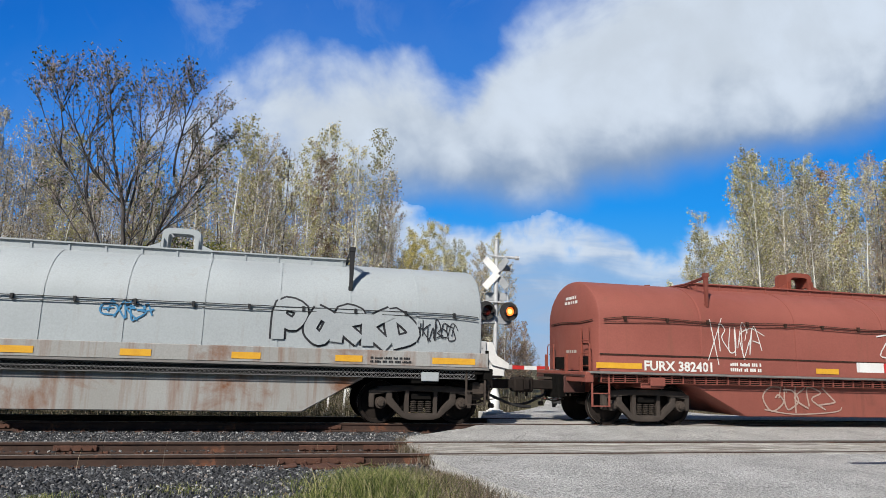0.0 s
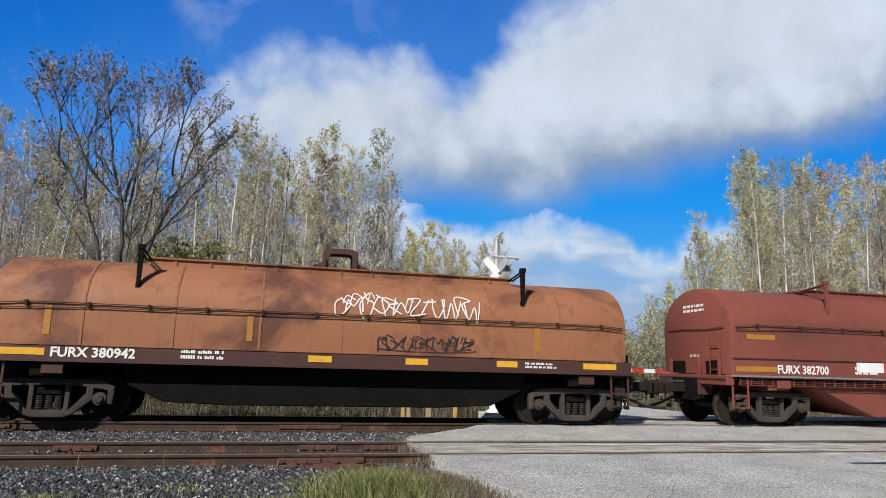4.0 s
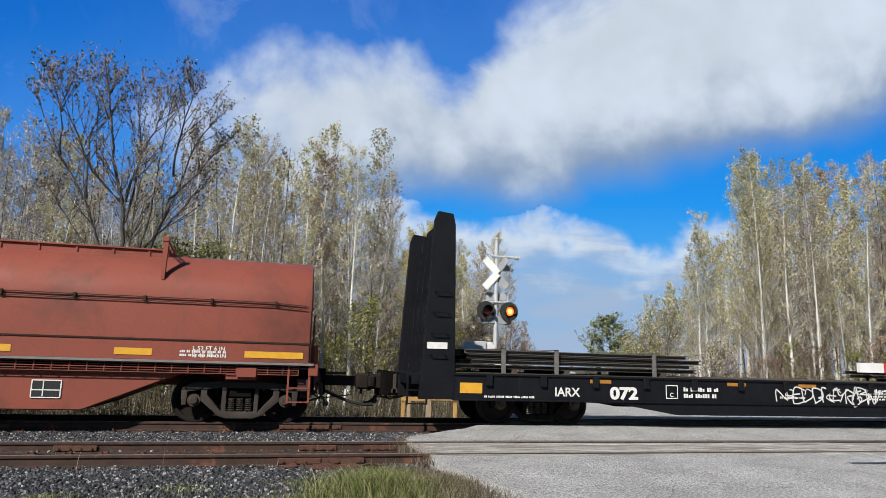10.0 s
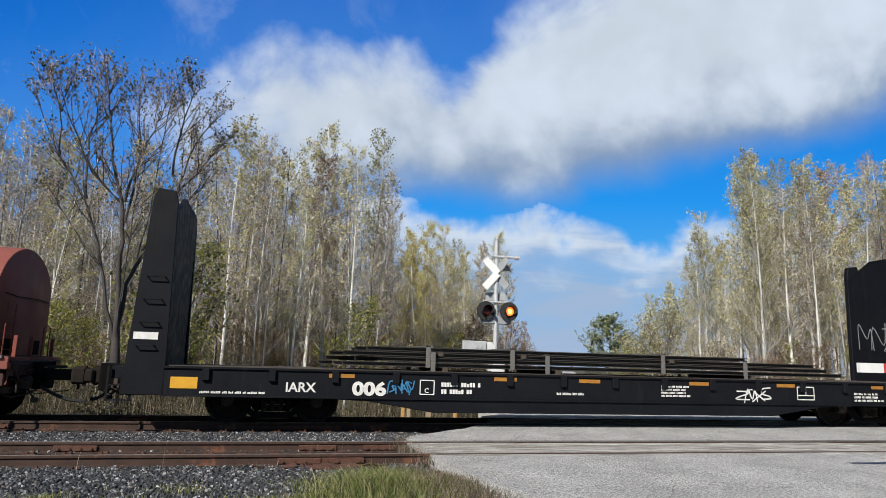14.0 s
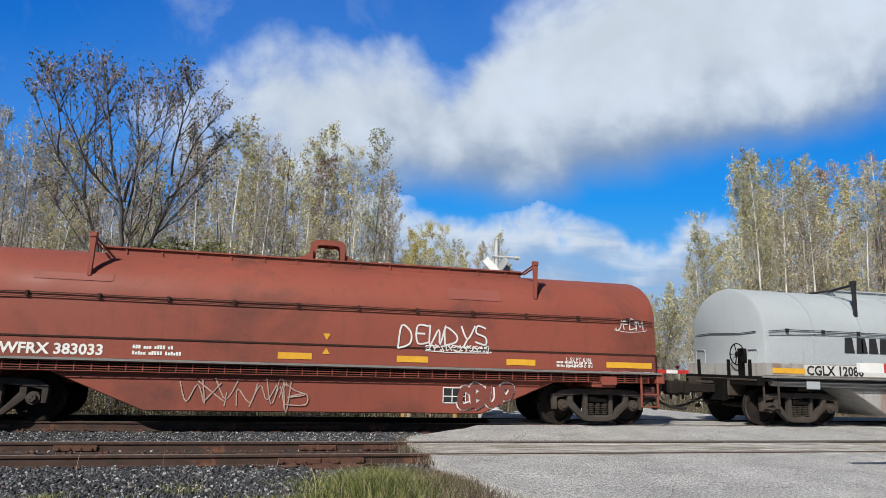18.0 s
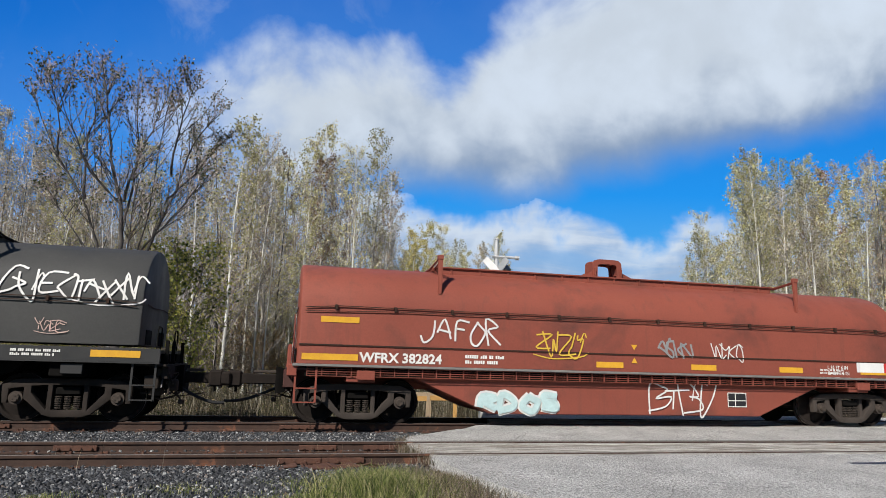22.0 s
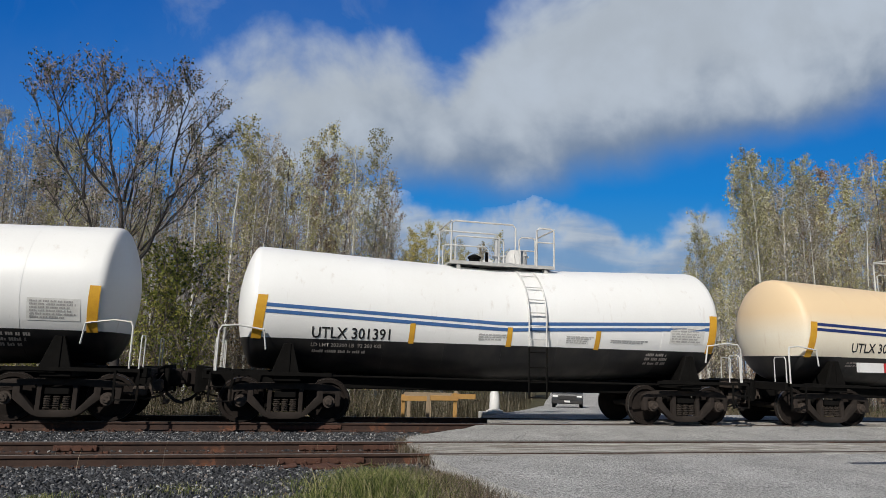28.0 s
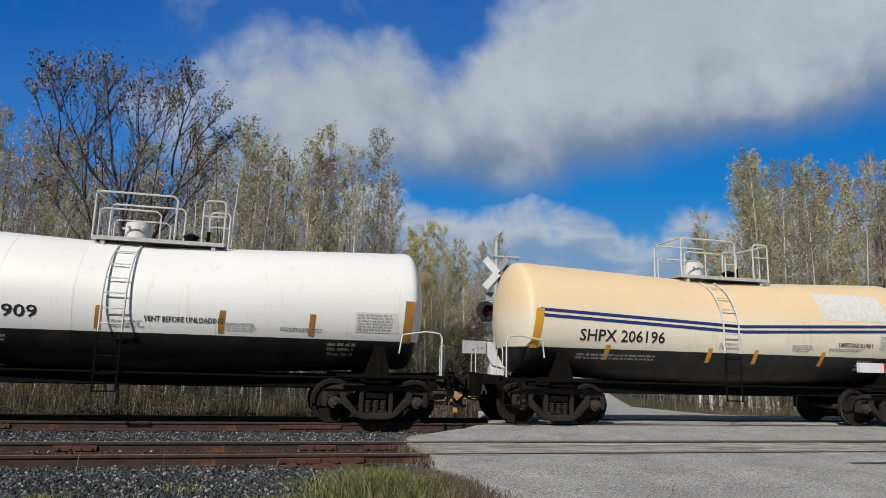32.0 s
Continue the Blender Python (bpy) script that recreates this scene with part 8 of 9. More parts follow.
    bm = B()
    glint = random.Random(13)
    for k in range(11):
        gx, gz = -2.95 + k * 0.40 + glint.uniform(-.08, .08), glint.uniform(0.42, 0.56)
        ribbon(bm, [(gx, gz), (gx + 0.10, gz + 0.12), (gx + glint.uniform(0.10, 0.24), gz + glint.uniform(0.16, 0.28))], 0.022, lo, 0.042)
    part("spray_highlight", bm, S_WHITE, c)
    tag(c, -2.6, 1.47, 1.6, 0.1, S_WHITE, sd, 112, 5, 0.04)
    tag(c, 0.4, 1.38, 1.5, 0.14, S_WHITE, sd, 113, 5, 0.04)
    patch(c, -5.95, -4.6, 2.74, 2.9, P_PINK, sd, "paint_patch")
    c = flat_car(207.20, "072", "black bulkhead flatcar with steel beams and white tags", 3.15)
    plate_tag(c, S_WHITE, 121)
    tag(c, -1.5, 0.64, 0.95, 0.3, S_WHITE, flat_side(-1.50), 122, 3, 0.04)
    tag(c, -0.4, 0.62, 2.0, 0.32, S_WHITE, flat_side(-1.50), 123, 5, 0.04)
    tag(c, 2.7, 0.64, 1.3, 0.3, S_WHITE, flat_side(-1.50), 124, 4, 0.05)
    steel_load(207.20, -6.35, 6.3, 4, 3)
    steel_load(207.20, 6.35, 6.3, 4, 4)
    c, sd = F(13, 226.816, P_RUST[4], "FURX", "380720", "dark brown covered coil car with orange bands", ribs=3)
    white_ends(c, "F")
    patch(c, -5.1, -0.6, 1.90, 2.06, P_RED[0], sd, "paint_band", cuts=6)
    for x in (-6.2, -2.6, 0.3, 3.4, 6.1):
        patch(c, x, x + 0.13, 1.62, 2.15, M_YELLOW, sd, "reflector")
    tag(c, -2.3, 2.62, 0.68, 0.2, S_ROSE, sd, 52, 4, 0.022, word="JFBM")
    tag(c, -1.1, 1.6, 0.7, 0.4, S_WHITE, sd, 131, 4, 0.03)
    tag(c, 2.6, 1.6, 0.7, 0.3, S_WHITE, sd, 132, 4, 0.03)
    c, sd = F(14, 243.235, P_RUST[5], "NDYX", "380655", "tan-brown covered coil car with white and black tags")
    letters(c, "NDYX", -5.3, 2.5, 0.2, M_WHITE, sd, x1=-4.4)
    tag(c, -1.05, 2.36, 2.7, 0.42, S_WHITE, sd, 141, 7, 0.04)
    tag(c, -3.58, 1.58, 1.88, 0.42, S_BLACK, sd, 52, 4, 0.036, word="MARK")
    tag(c, 3.7, 1.66, 1.45, 0.34, S_BLACK, sd, 65, 4, 0.029, word="SKANK")
    tag(c, -5.66, 1.65, 0.66, 0.2, S_WHITE, sd, 52, 4, 0.022, word="JFBM")
    tag(c, -4.88, 1.58, 1.15, 0.42, S_WHITE, sd, 142, 6, 0.035)
    c, s = coil_car("S", 259.51, P_PINK, P_RED[0], "faded red covered coil car with white block graffiti", seed=15, ribs=4, wav=0.03, iron=P_RED[1], dark=P_RED[2])
    sd, lo = cover_side(HW, s["belt"], s["top"]), flat_side(-1.30)
    dress(c, s, "S", "FURX", "382413", -5.54, h=0.24, seed=15, wide=1.76, load=("LD LMT 227200", "LT WT 58800"))
    tag(c, -6.1, 1.93, 1.35, 0.30, S_WHITE, sd, 65, 4, 0.026, word="RELIC")
    tag(c, -4.46, 1.75, 0.66, 0.19, S_ROSE, sd, 52, 4, 0.022, word="JFBM")
    tag(c, -2.8, 1.68, 1.4, 0.4, S_WHITE, sd, 152, 5, 0.05)
    tag(c, 2.9, 1.4, 1.2, 0.22, S_YELLOW, sd, 153, 6, 0.04)
    tag(c, 5.0, 1.4, 0.6, 0.2, S_LBLUE, sd, 154, 3, 0.04)
    piece(c, "WKRE", -2.05, -0.45, 0.36, 0.50, S_WHITE, P_RED[2], lo, 0.03, 0.1, 0.05)
    piece(c, "SORD", -0.1, 2.05, 0.36, 0.52, S_ROSE, S_BLACK, lo, 0.03, 0.0, 0.06)
    tag(c, 2.9, 0.5, 0.4, 0.2, S_WHITE, lo, 157, 3, 0.02)
    c = flat_car(278.85, "006", "black bulkhead flatcar with a long uneven pile of steel beams", 3.2)
    plate_tag(c, S_GREY, 161, False, True)
    tag(c, -5.15, 0.66, 0.5, 0.24, S_BLUE, flat_side(-1.50), 162, 4, 0.035)
    tag(c, 3.25, 0.62, 0.9, 0.28, S_WHITE, flat_side(-1.50), 163, 4, 0.04)
    steel_load(278.85, 0.15, 13.2, 3, 5)
    steel_load(278.85, -1.15, 9.6, 1, 6, z0=1.465)
    c, sd, lo = L(17, 299.272, P_RED[1], "WFRX", "383080", "oxide red long covered coil car with small white tags", M_YDIM)
    tag(c, -3.8, 0.5, 1.0, 0.4, S_WHITE, lo, 171, 4, 0.035)
    # grey base under a rusty hood
    c, sd, lo = W(18, 316.283, P_RUST[1], "", "", "covered coil car with a rusty red hood on a grey base", brand=False)
    tag(c, -2.5, 1.75, 1.4, 0.35, S_WHITE, sd, 181, 4, 0.05)
    tag(c, 3.2, 1.68, 1.1, 0.4, S_WHITE, sd, 182, 4, 0.045)
    tag(c, -0.4, 1.7, 3.0, 0.25, S_PALE, sd, 183, 10, 0.025)
    bubble(c, -3.2, 0.35, 1.5, 0.6, S_GREY, S_BLACK, lo, 184, 1, 0.03)
    c, sd = F(19, 332.568, P_RUST[7], "FURX", "380815", "dark maroon covered coil car with large cream lettering", ribs=5, load=("", "LT WT 52200"))
    letters(c, "COIL", -5.02, 1.67, 0.48, M_CREAM, sd, bold=0.035, x1=-3.15)
    letters(c, "CAR", -2.66, 1.68, 0.48, M_CREAM, sd, bold=0.035, x1=-1.05)
    letters(c, "E-XL", -0.95, 1.74, 0.24, M_CREAM, sd, x1=0.15)
    patch(c, -0.85, 0.2, 1.70, 1.715, M_CREAM, sd, "lettering_line")
    letters(c, "INSULATED", 0.95, 1.86, 0.11, M_CREAM, sd, x1=1.9)
    bars(c, 0.9, 1.66, 1.1, 0.16, 2, M_CREAM, sd, 192)
    patch(c, -5.4, -4.4, 2.56, 2.84, M_CREAM, sd, "paint_patch")
    bm = B()
    for r0, r1 in ((0.34, 0.42), (0.0, 0.27)):
        for k in range(24):
            a, b = 2 * math.pi * k / 24, 2 * math.pi * (k + 1) / 24
            q = [(4.76 + r * math.cos(t), 2.06 + r * math.sin(t)) for r, t in ((r0, a), (r1, a), (r1, b), (r0, b))]
            if r0 == 0.0:
                q = q[1:]
            bm.faces.new([bm.verts.new((u, sd.y(u, v) - 0.012, v)) for u, v in q])
    part("round_emblem", bm, M_WHITE, c)
    c, sd, lo = L(20, 349.877, P_RED[1], "WFRX", "383033", "oxide red long covered coil car with a white scrawl", mx=-6.0)
    tag(c, 1.5, 1.68, 2.0, 0.44, S_WHITE, sd, 78, 4, 0.037, word="DEWDYS")
    tag(c, 2.1, 1.58, 1.4, 0.12, S_WHITE, sd, 201, 2, 0.03)
    tag(c, 6.58, 2.2, 0.72, 0.22, S_WHITE, sd, 52, 4, 0.022, word="JFBM")
    tag(c, -2.7, 0.4, 2.3, 0.45, S_PALE, lo, 202, 6, 0.03)
    bubble(c, 2.9, 0.36, 1.2, 0.5, P_RED[2], S_WHITE, lo, 203, 4, 0.03)
    patch(c, -5.6, -4.2, 2.72, 2.86, P_RED[0], sd, "paint_patch")
    patch(c, 2.6, 3.8, 2.72, 2.98, P_PINK, sd, "paint_patch")
    c, sd, lo = W(21, 367.055, P_GREY[3], "CGLX", "12086", "pale grey covered coil car with pink bubble letters on its base", load=("LD LMT 227300", "LT WT 58700"))
    piece(c, "MUSH", -1.95, 1.10, 0.30, 0.70, S_ROSE, S_DRYRED, lo, 0.028, 0.15, -0.06)
    tag(c, 2.3, 0.6, 0.6, 0.2, S_BLACK, lo, 212, 4, 0.05)
    tag(c, -1.9, 1.3, 1.6, 0.16, S_GREY, flat_side(-1.52), 213, 6, 0.02)
    c, sd = F(22, 383.455, P_RUST[4], "FURX", "380526", "dark brown covered coil car with white-edged hood and pale tags", ribs=4)
    white_ends(c, "F")
    tag(c, -5.0, 1.6, 2.4, 0.55, S_WHITE, sd, 221, 4, 0.04)
    tag(c, -2.1, 1.65, 1.4, 0.5, S_WHITE, sd, 222, 4, 0.04)
    tag(c, -0.3, 2.52, 0.68, 0.2, S_ROSE, sd, 52, 4, 0.022, word="JFBM")
    tag(c, 2.0, 1.65, 1.6, 0.35, S_ROSE, sd, 223, 5, 0.04)
    c, sd, lo = L(23, 400.834, P_RED[2], "FURX", "382853", "oxide red long covered coil car with pale green graffiti")
    bubble(c, -3.6, 0.30, 7.4, 0.72, S_CREAM, S_GREEN, lo, 231, 9, 0.10)
    tag(c, -3.4, 0.34, 6.9, 0.55, S_BLACK, lo, 232, 9, 0.02, eps=0.052)
    tag(c, -6.3, 1.6, 2.6, 0.42, S_WHITE, sd, 233, 8, 0.035)
    tag(c, -3.2, 1.6, 2.9, 0.5, S_PALE, sd, 234, 6, 0.03)
    tag(c, -7.0, 1.7, 0.7, 0.4, S_WHITE, sd, 235, 4, 0.03)

    def K(i, mid, paint, num, label, load=None):
        car, s = coil_car("K", mid, paint, P_SILLK, label, seed=i, ribs=0, iron=M_BLACK, dark=M_BLACK)
        dress(car, s, "K", "CGLX", num, -4.95, M_WHITE, 0.21, seed=i, ref_len=0.26, wide=1.6, load=load)
        sd = cover_side(HW, s["belt"], s["top"])
        bm = B()
        for z, d in ((1.70, -1), (1.42, 1)):
            bm.faces.new([bm.verts.new((a, -1.52, b)) for a, b in ((-0.08, z), (0.08, z), (0.0, z + (0.12 if d > 0 else -0.12)))])
        part("centre_mark", bm, M_WHITE, car)
        return car, sd
    c, sd = K(24, 417.736, P_BLACK[0], "12009", "faded black covered coil car with white tags", load=("LD LMT 224500", "LT WT 61500"))
    patch(c, -5.2, -4.6, 1.96, 2.08, M_YELLOW, sd, "reflector")
    tag(c, 3.9, 2.35, 1.3, 0.5, S_WHITE, sd, 241, 4, 0.05)
    tag(c, 5.2, 2.35, 1.1, 0.45, S_WHITE, sd, 242, 5, 0.05)
    tag(c, 1.7, 1.7, 1.0, 1.0, S_GREY, sd, 243, 3, 0.04)
    tag(c, 4.6, 1.72, 0.5, 0.2, S_ROSE, sd, 244, 4, 0.02)
    c, sd, lo = L(25, 434.821, P_RED[1], "WFRX", "382824", "oxide red long covered coil car with white and yellow tags")
    tag(c, -5.08, 1.75, 1.78, 0.5, S_WHITE, sd, 65, 4, 0.043, word="JAFOR")
    tag(c, -2.45, 1.6, 1.1, 0.48, S_YELLOW, sd, 251, 4, 0.045)
    tag(c, 0.6, 1.62, 0.9, 0.35, S_GREY, sd, 252, 4, 0.06)
    tag(c, 2.1, 1.62, 0.8, 0.35, S_WHITE, sd, 253, 4, 0.035)
    bubble(c, -3.75, 0.3, 1.9, 0.42, S_AQUA, S_WHITE, lo, 254, 4, 0.05)
    tag(c, 0.5, 0.38, 1.6, 0.62, S_WHITE, lo, 255, 4, 0.05)
    c, sd = F(26, 452.129, P_RUST[6], "FURX", "380951", "bleached covered coil car with heavy brown rust blotches", ribs=9, load=("", "LT WT 53300"))
    bubble(c, -2.4, 1.58, 2.2, 0.62, P_RUST[2], P_RUST[4], sd, 261, 5, 0.05)
    tag(c, -5.5, 2.05, 0.5, 0.18, S_BLUE, sd, 262, 2, 0.03)
    tag(c, -6.3, 1.7, 0.4, 0.25, S_BLACK, sd, 263, 2, 0.035)
    c, sd = K(27, 468.598, P_BLACK[1], "11989", "faded black covered coil car with blue and red spray tags")
    tag(c, -3.5, 1.72, 0.95, 0.30, S_LBLUE, sd, 271, 5, 0.04, word="LAKAI")
    tag(c, -2.35, 1.72, 0.6, 0.32, S_LBLUE, sd, 272, 2, 0.04, word="TKO")
    tag(c, -1.5, 1.68, 1.1, 0.26, S_RED, sd, 273, 4, 0.10)
    tag(c, 1.2, 1.66, 0.5, 0.3, S_WHITE, sd, 274, 3, 0.045)
    tag(c, -4.4, 1.66, 0.7, 0.32, S_GREY, sd, 275, 4, 0.03)
    patch(c, -5.5, -4.85, 1.66, 1.80, S_GREY, sd, "placard")
    c, sd, lo = L(28, 485.859, P_RED[1], "FURX", "383105", "clean oxide red long covered coil car", M_YDIM)
    tag(c, 1.6, 1.72, 0.5, 0.24, S_ROSE, sd, 281, 3, 0.03)
    tag(c, 5.6, 1.66, 0.5, 0.3, S_ROSE, sd, 282, 3, 0.03)
    tag(c, 1.2, 0.45, 0.5, 0.3, S_ROSE, lo, 283, 3, 0.04)
    patch(c, 3.6, 4.9, 2.72, 2.92, P_RED[0], sd, "paint_patch")
    c, sd = F(29, 503.22, P_RUST[8], "GACX", "54846", "brown and tan rusty covered coil car with white scribbles")
    tag(c, -1.3, 1.85, 3.4, 0.85, S_ROSE, sd, 291, 4, 0.025)
    tag(c, -3.55, 1.6, 1.6, 0.46, S_ROSE, sd, 292, 4, 0.03)
    tag(c, 3.58, 1.58, 1.15, 0.42, S_WHITE, sd, 293, 4, 0.05)
    tag(c, 2.0, 2.3, 1.2, 0.4, S_PALE, sd, 294, 4, 0.03)
    F(30, 519.32, P_RUST[0], "FURX", "380730", "rust-brown covered coil car on a black underframe", gap=2.6)

    # tank cars
    def tank(mid, tr, R, zc, L, m, label, mark, mx, mz, mh, stripe=None, ym=M_YELLOW, flip=False, plat=0.5, yx=(), yz=(1.72, 2.15), seed=0, sz=0.0, grey=True, two=None):
        car, sd, key = tank_car(mid, tr, R, zc, L, m, label, stripes=stripe, flip=flip, plat_x=plat, stripe_z=sz)
        letters(car, mark, mx[0], mz, mh, M_INK, sd, bold=0.012, x1=mx[1], eps=0.011)
        for x in yx:
            patch(car, x, x + 0.12, yz[0], yz[1], ym, sd, "reflector", eps=0.009, lean=0.02)
        for x, ln in ((-L + 0.36, 0.10), (L - 0.62, 0.04)):
            patch(car, x, x + 0.20, 1.72, 2.62, ym, sd, "reflector", eps=0.009, label="long yellow reflector", lean=ln)
        if two:
            bars(car, mx[0], 1.78 if two > 1.6 else 1.50, (mx[1] - mx[0]) * 0.95, 0.15, 2, M_INK if two > 1.6 else M_DIMWHITE, sd, seed)
        bars(car, L - 3.2, 1.88, 1.1, 0.09, 2, S_GREY, sd, seed + 2)
        bars(car, -0.6, 1.84, 0.7, 0.16, 3, S_FAINT, sd, seed + 3)
        bars(car, 1.5, 1.84, 0.7, 0.18, 4, S_FAINT, sd, seed + 6)
        patch(car, L - 1.65, L - 0.72, 1.92, 2.34, M_WHITE, sd, "data_plate", eps=0.007)
        bars(car, L - 1.60, 1.95, 0.84, 0.36, 6, S_FAINT, Side(lambda a, b: sd.y(a, b) - 0.002), seed + 4, "data_stencil")
        bars(car, L - 2.2, 1.40, 0.7, 0.3, 3, M_DIMWHITE, sd, seed + 5)
        return car, sd
    tank(534.622, 4.70, 1.44, 2.38, 5.72, T_WHITE[0], "white tank car with a black lower half", "TILX 16421", (-4.20, -2.58), 2.11, 0.26,
         yx=(-2.37, -0.39, 2.52), yz=(2.25, 2.70), seed=1, plat=0.5, two=1.75)
    c, sd = tank(548.267, 4.68, 1.36, 2.26, 5.82, T_WHITE[1], "white and black tank car with two blue stripes", "UTLX 301391", (-4.23, -2.57), 1.78, 0.23, M_STRIPE,
         yx=(-2.17, 0.05, 2.22), seed=2, plat=0.2, sz=0.0)
    letters(c, "LD LMT 203300 LB  92 200 KG", -4.23, 1.60, 0.075, M_DIMWHITE, sd, x1=-2.75, eps=0.014)
    bars(c, -4.2, 1.46, 1.4, 0.09, 1, M_DIMWHITE, sd, 22)
    c, sd = tank(561.80, 4.66, 1.36, 2.26, 5.82, T_TAN, "cream tank car with tan top and spray tags", "UTLX 301814", (-4.1, -2.4), 1.88, 0.24, M_STRIPE_D,
                 yx=(-2.2, 0.05, 2.75), yz=(1.5, 1.9), seed=3, plat=0.2, sz=0.14, two=1.4)
    tag(c, -1.95, 1.90, 1.6, 0.42, S_YELLOW, sd, 301, 5, 0.07, word="EMORK")
    tag(c, -0.14, 1.90, 0.55, 0.28, S_YELLOW, sd, 302, 3, 0.05, word="TKO")
    tag(c, 1.26, 1.90, 1.4, 0.46, S_BLUE, sd, 303, 5, 0.09, word="LAKAI")
    letters(c, "LIMESTONE SLURRY", 2.81, 2.16, 0.12, M_INK, sd, x1=3.92)
    patch(c, 2.55, 4.25, 2.62, 3.35, M_WHITE, sd, "paint_patch", cuts=4, eps=0.006)
    c, sd = tank(575.96, 5.15, 1.38, 2.30, 6.05, T_WHITE[2], "white tank car with blue stripes and black tags", "TILX 16208", (-4.47, -2.67), 2.02, 0.24, M_STRIPE,
                 yx=(-2.5, 1.2, 3.6), yz=(1.85, 2.3), ym=M_YDIM, seed=4, plat=0.4, sz=0.10, two=1.75)
    tag(c, -5.2, 2.25, 0.9, 0.45, S_BLACK, sd, 311, 5, 0.04)
    tag(c, -2.36, 1.94, 1.7, 0.32, S_BLACK, sd, 312, 8, 0.035)
    tag(c, -5.9, 2.1, 0.35, 0.7, S_RED, sd, 313, 3, 0.035)
    letters(c, "LIMESTONE SLURRY", 2.3, 2.12, 0.16, M_INK, sd, x1=4.0)
    c, sd = tank(590.014, 4.68, 1.36, 2.26, 5.82, T_WHITE[1], "plain white tank car with a black lower half", "UTLX 301406", (-4.28, -2.57), 1.80, 0.24,
                 yx=(-2.2, 0.05, 2.2), yz=(1.55, 1.98), ym=M_YDIM, seed=5, plat=0.2, flip=True, two=1.4)
    letters(c, "LIMESTONE SLURRY", 2.67, 2.08, 0.12, M_INK, sd, x1=3.83)
    c, sd = tank(604.035, 5.03, 1.38, 2.32, 6.05, T_WHITE[0], "white tank car with blue stripes and small data panels", "NATX 160052", (-4.63, -2.62), 2.02, 0.28, M_STRIPE,
                 yx=(-3.78, -1.17, 2.05, 4.1), yz=(1.96, 2.42), ym=M_YOLIVE, seed=6, plat=0.5, sz=0.12)
    for k, line in enumerate(("LD LMT   224000LB  101600 KG", "LT WT      62000LB    28100 KG")):
        letters(c, line, -4.6, 1.90 - 0.12 * k, 0.075, M_INK, sd, x1=-2.75, eps=0.014)
    tag(c, 1.3, 2.55, 1.1, 0.35, S_GREY, sd, 321, 4, 0.03)
    patch(c, 2.44, 3.92, 2.30, 2.42, M_STRIPE, sd, "placard", cuts=3, eps=0.016)
    c, sd = tank(618.126, 4.72, 1.36, 2.30, 5.82, T_WHITE[1], "plain white tank car with yellow marks over black", "SHPX 203909", (-4.29, -1.9), 1.98, 0.23,
                 yx=(-3.2, -0.9, 1.4, 3.2), yz=(1.80, 2.25), ym=M_YDIM, seed=7, plat=0.0, flip=True, two=1.4)
    letters(c, "VENT BEFORE UNLOADING", 0.0, 1.98, 0.11, M_INK, sd, x1=1.5)
    c, sd = tank(631.75, 4.70, 1.36, 2.28, 5.82, T_TAN, "cream tank car with a tan top and dark blue stripes", "SHPX 206196", (-4.27, -2.09), 1.93, 0.27, M_STRIPE_D,
                 yx=(-3.6, -0.9, 0.4, 2.4), yz=(1.5, 1.85), seed=8, plat=0.2, flip=True, sz=0.16, two=1.4)
    patch(c, 2.5, 4.5, 2.68, 3.4, M_WHITE, sd, "paint_patch", cuts=4, eps=0.006)
    letters(c, "LIMESTONE SLURRY", 2.9, 2.0, 0.11, M_INK, sd, x1=4.0)


consist()
# ---------------------------------------------------------------- crossing signal, gates, barrier, vehicles
M_ALU = weathered("aluminium_paint", (0.60, 0.60, 0.60), (0.48, 0.48, 0.48), 0.45, 5.0, 0.7, metal=0.2)
M_SIGNW = weathered("white_sign_board", (0.78, 0.77, 0.75), (0.66, 0.65, 0.63), 0.5, 4.0, 0.6)
M_SIGNB = weathered("grey_sign_back", (0.34, 0.35, 0.36), (0.27, 0.28, 0.29), 0.5, 4.0, 0.6)
M_DISC = weathered("matt_black_target", (0.022, 0.021, 0.021), (0.035, 0.033, 0.033), 0.7, 6.0, 0.7)
M_LENS = weathered("dark_red_lens", (0.10, 0.012, 0.010), (0.07, 0.010, 0.008), 0.25, 9.0, 0.7)
M_LIT = glow("lit_signal_lamp", (1.0, 0.20, 0.03), 1.8)
M_LITCORE = glow("lit_signal_core", (1.0, 0.52, 0.14), 2.6)
M_STRIPE_R = weathered("red_gate_stripe", (0.55, 0.035, 0.03), (0.45, 0.03, 0.028), 0.45, 4.0, 0.6)
M_CONC = weathered("pale_concrete", (0.50, 0.49, 0.46), (0.40, 0.39, 0.37), 0.9, 3.0, 0.8)
M_LUMBER = weathered("yellow_pine_lumber", (0.52, 0.30, 0.10), (0.42, 0.23, 0.075), 0.75, 5.0, 0.9)
M_LUMBER2 = weathered("weathered_lumber", (0.38, 0.29, 0.19), (0.28, 0.21, 0.14), 0.8, 5.0, 0.9)
FLASH = []


def gate_arm(parent, length, z, first_white=True, thick=0.055, tall=0.115):
    n = int(length / 0.41)
    for k in range(n):
        b = B()
        box(b, k * 0.41, (k + 1) * 0.41, -thick / 2, thick / 2, z - tall / 2, z + tall / 2)
        part("arm_section", b, M_SIGNW if (k % 2 == 0) == first_white else M_STRIPE_R, parent)


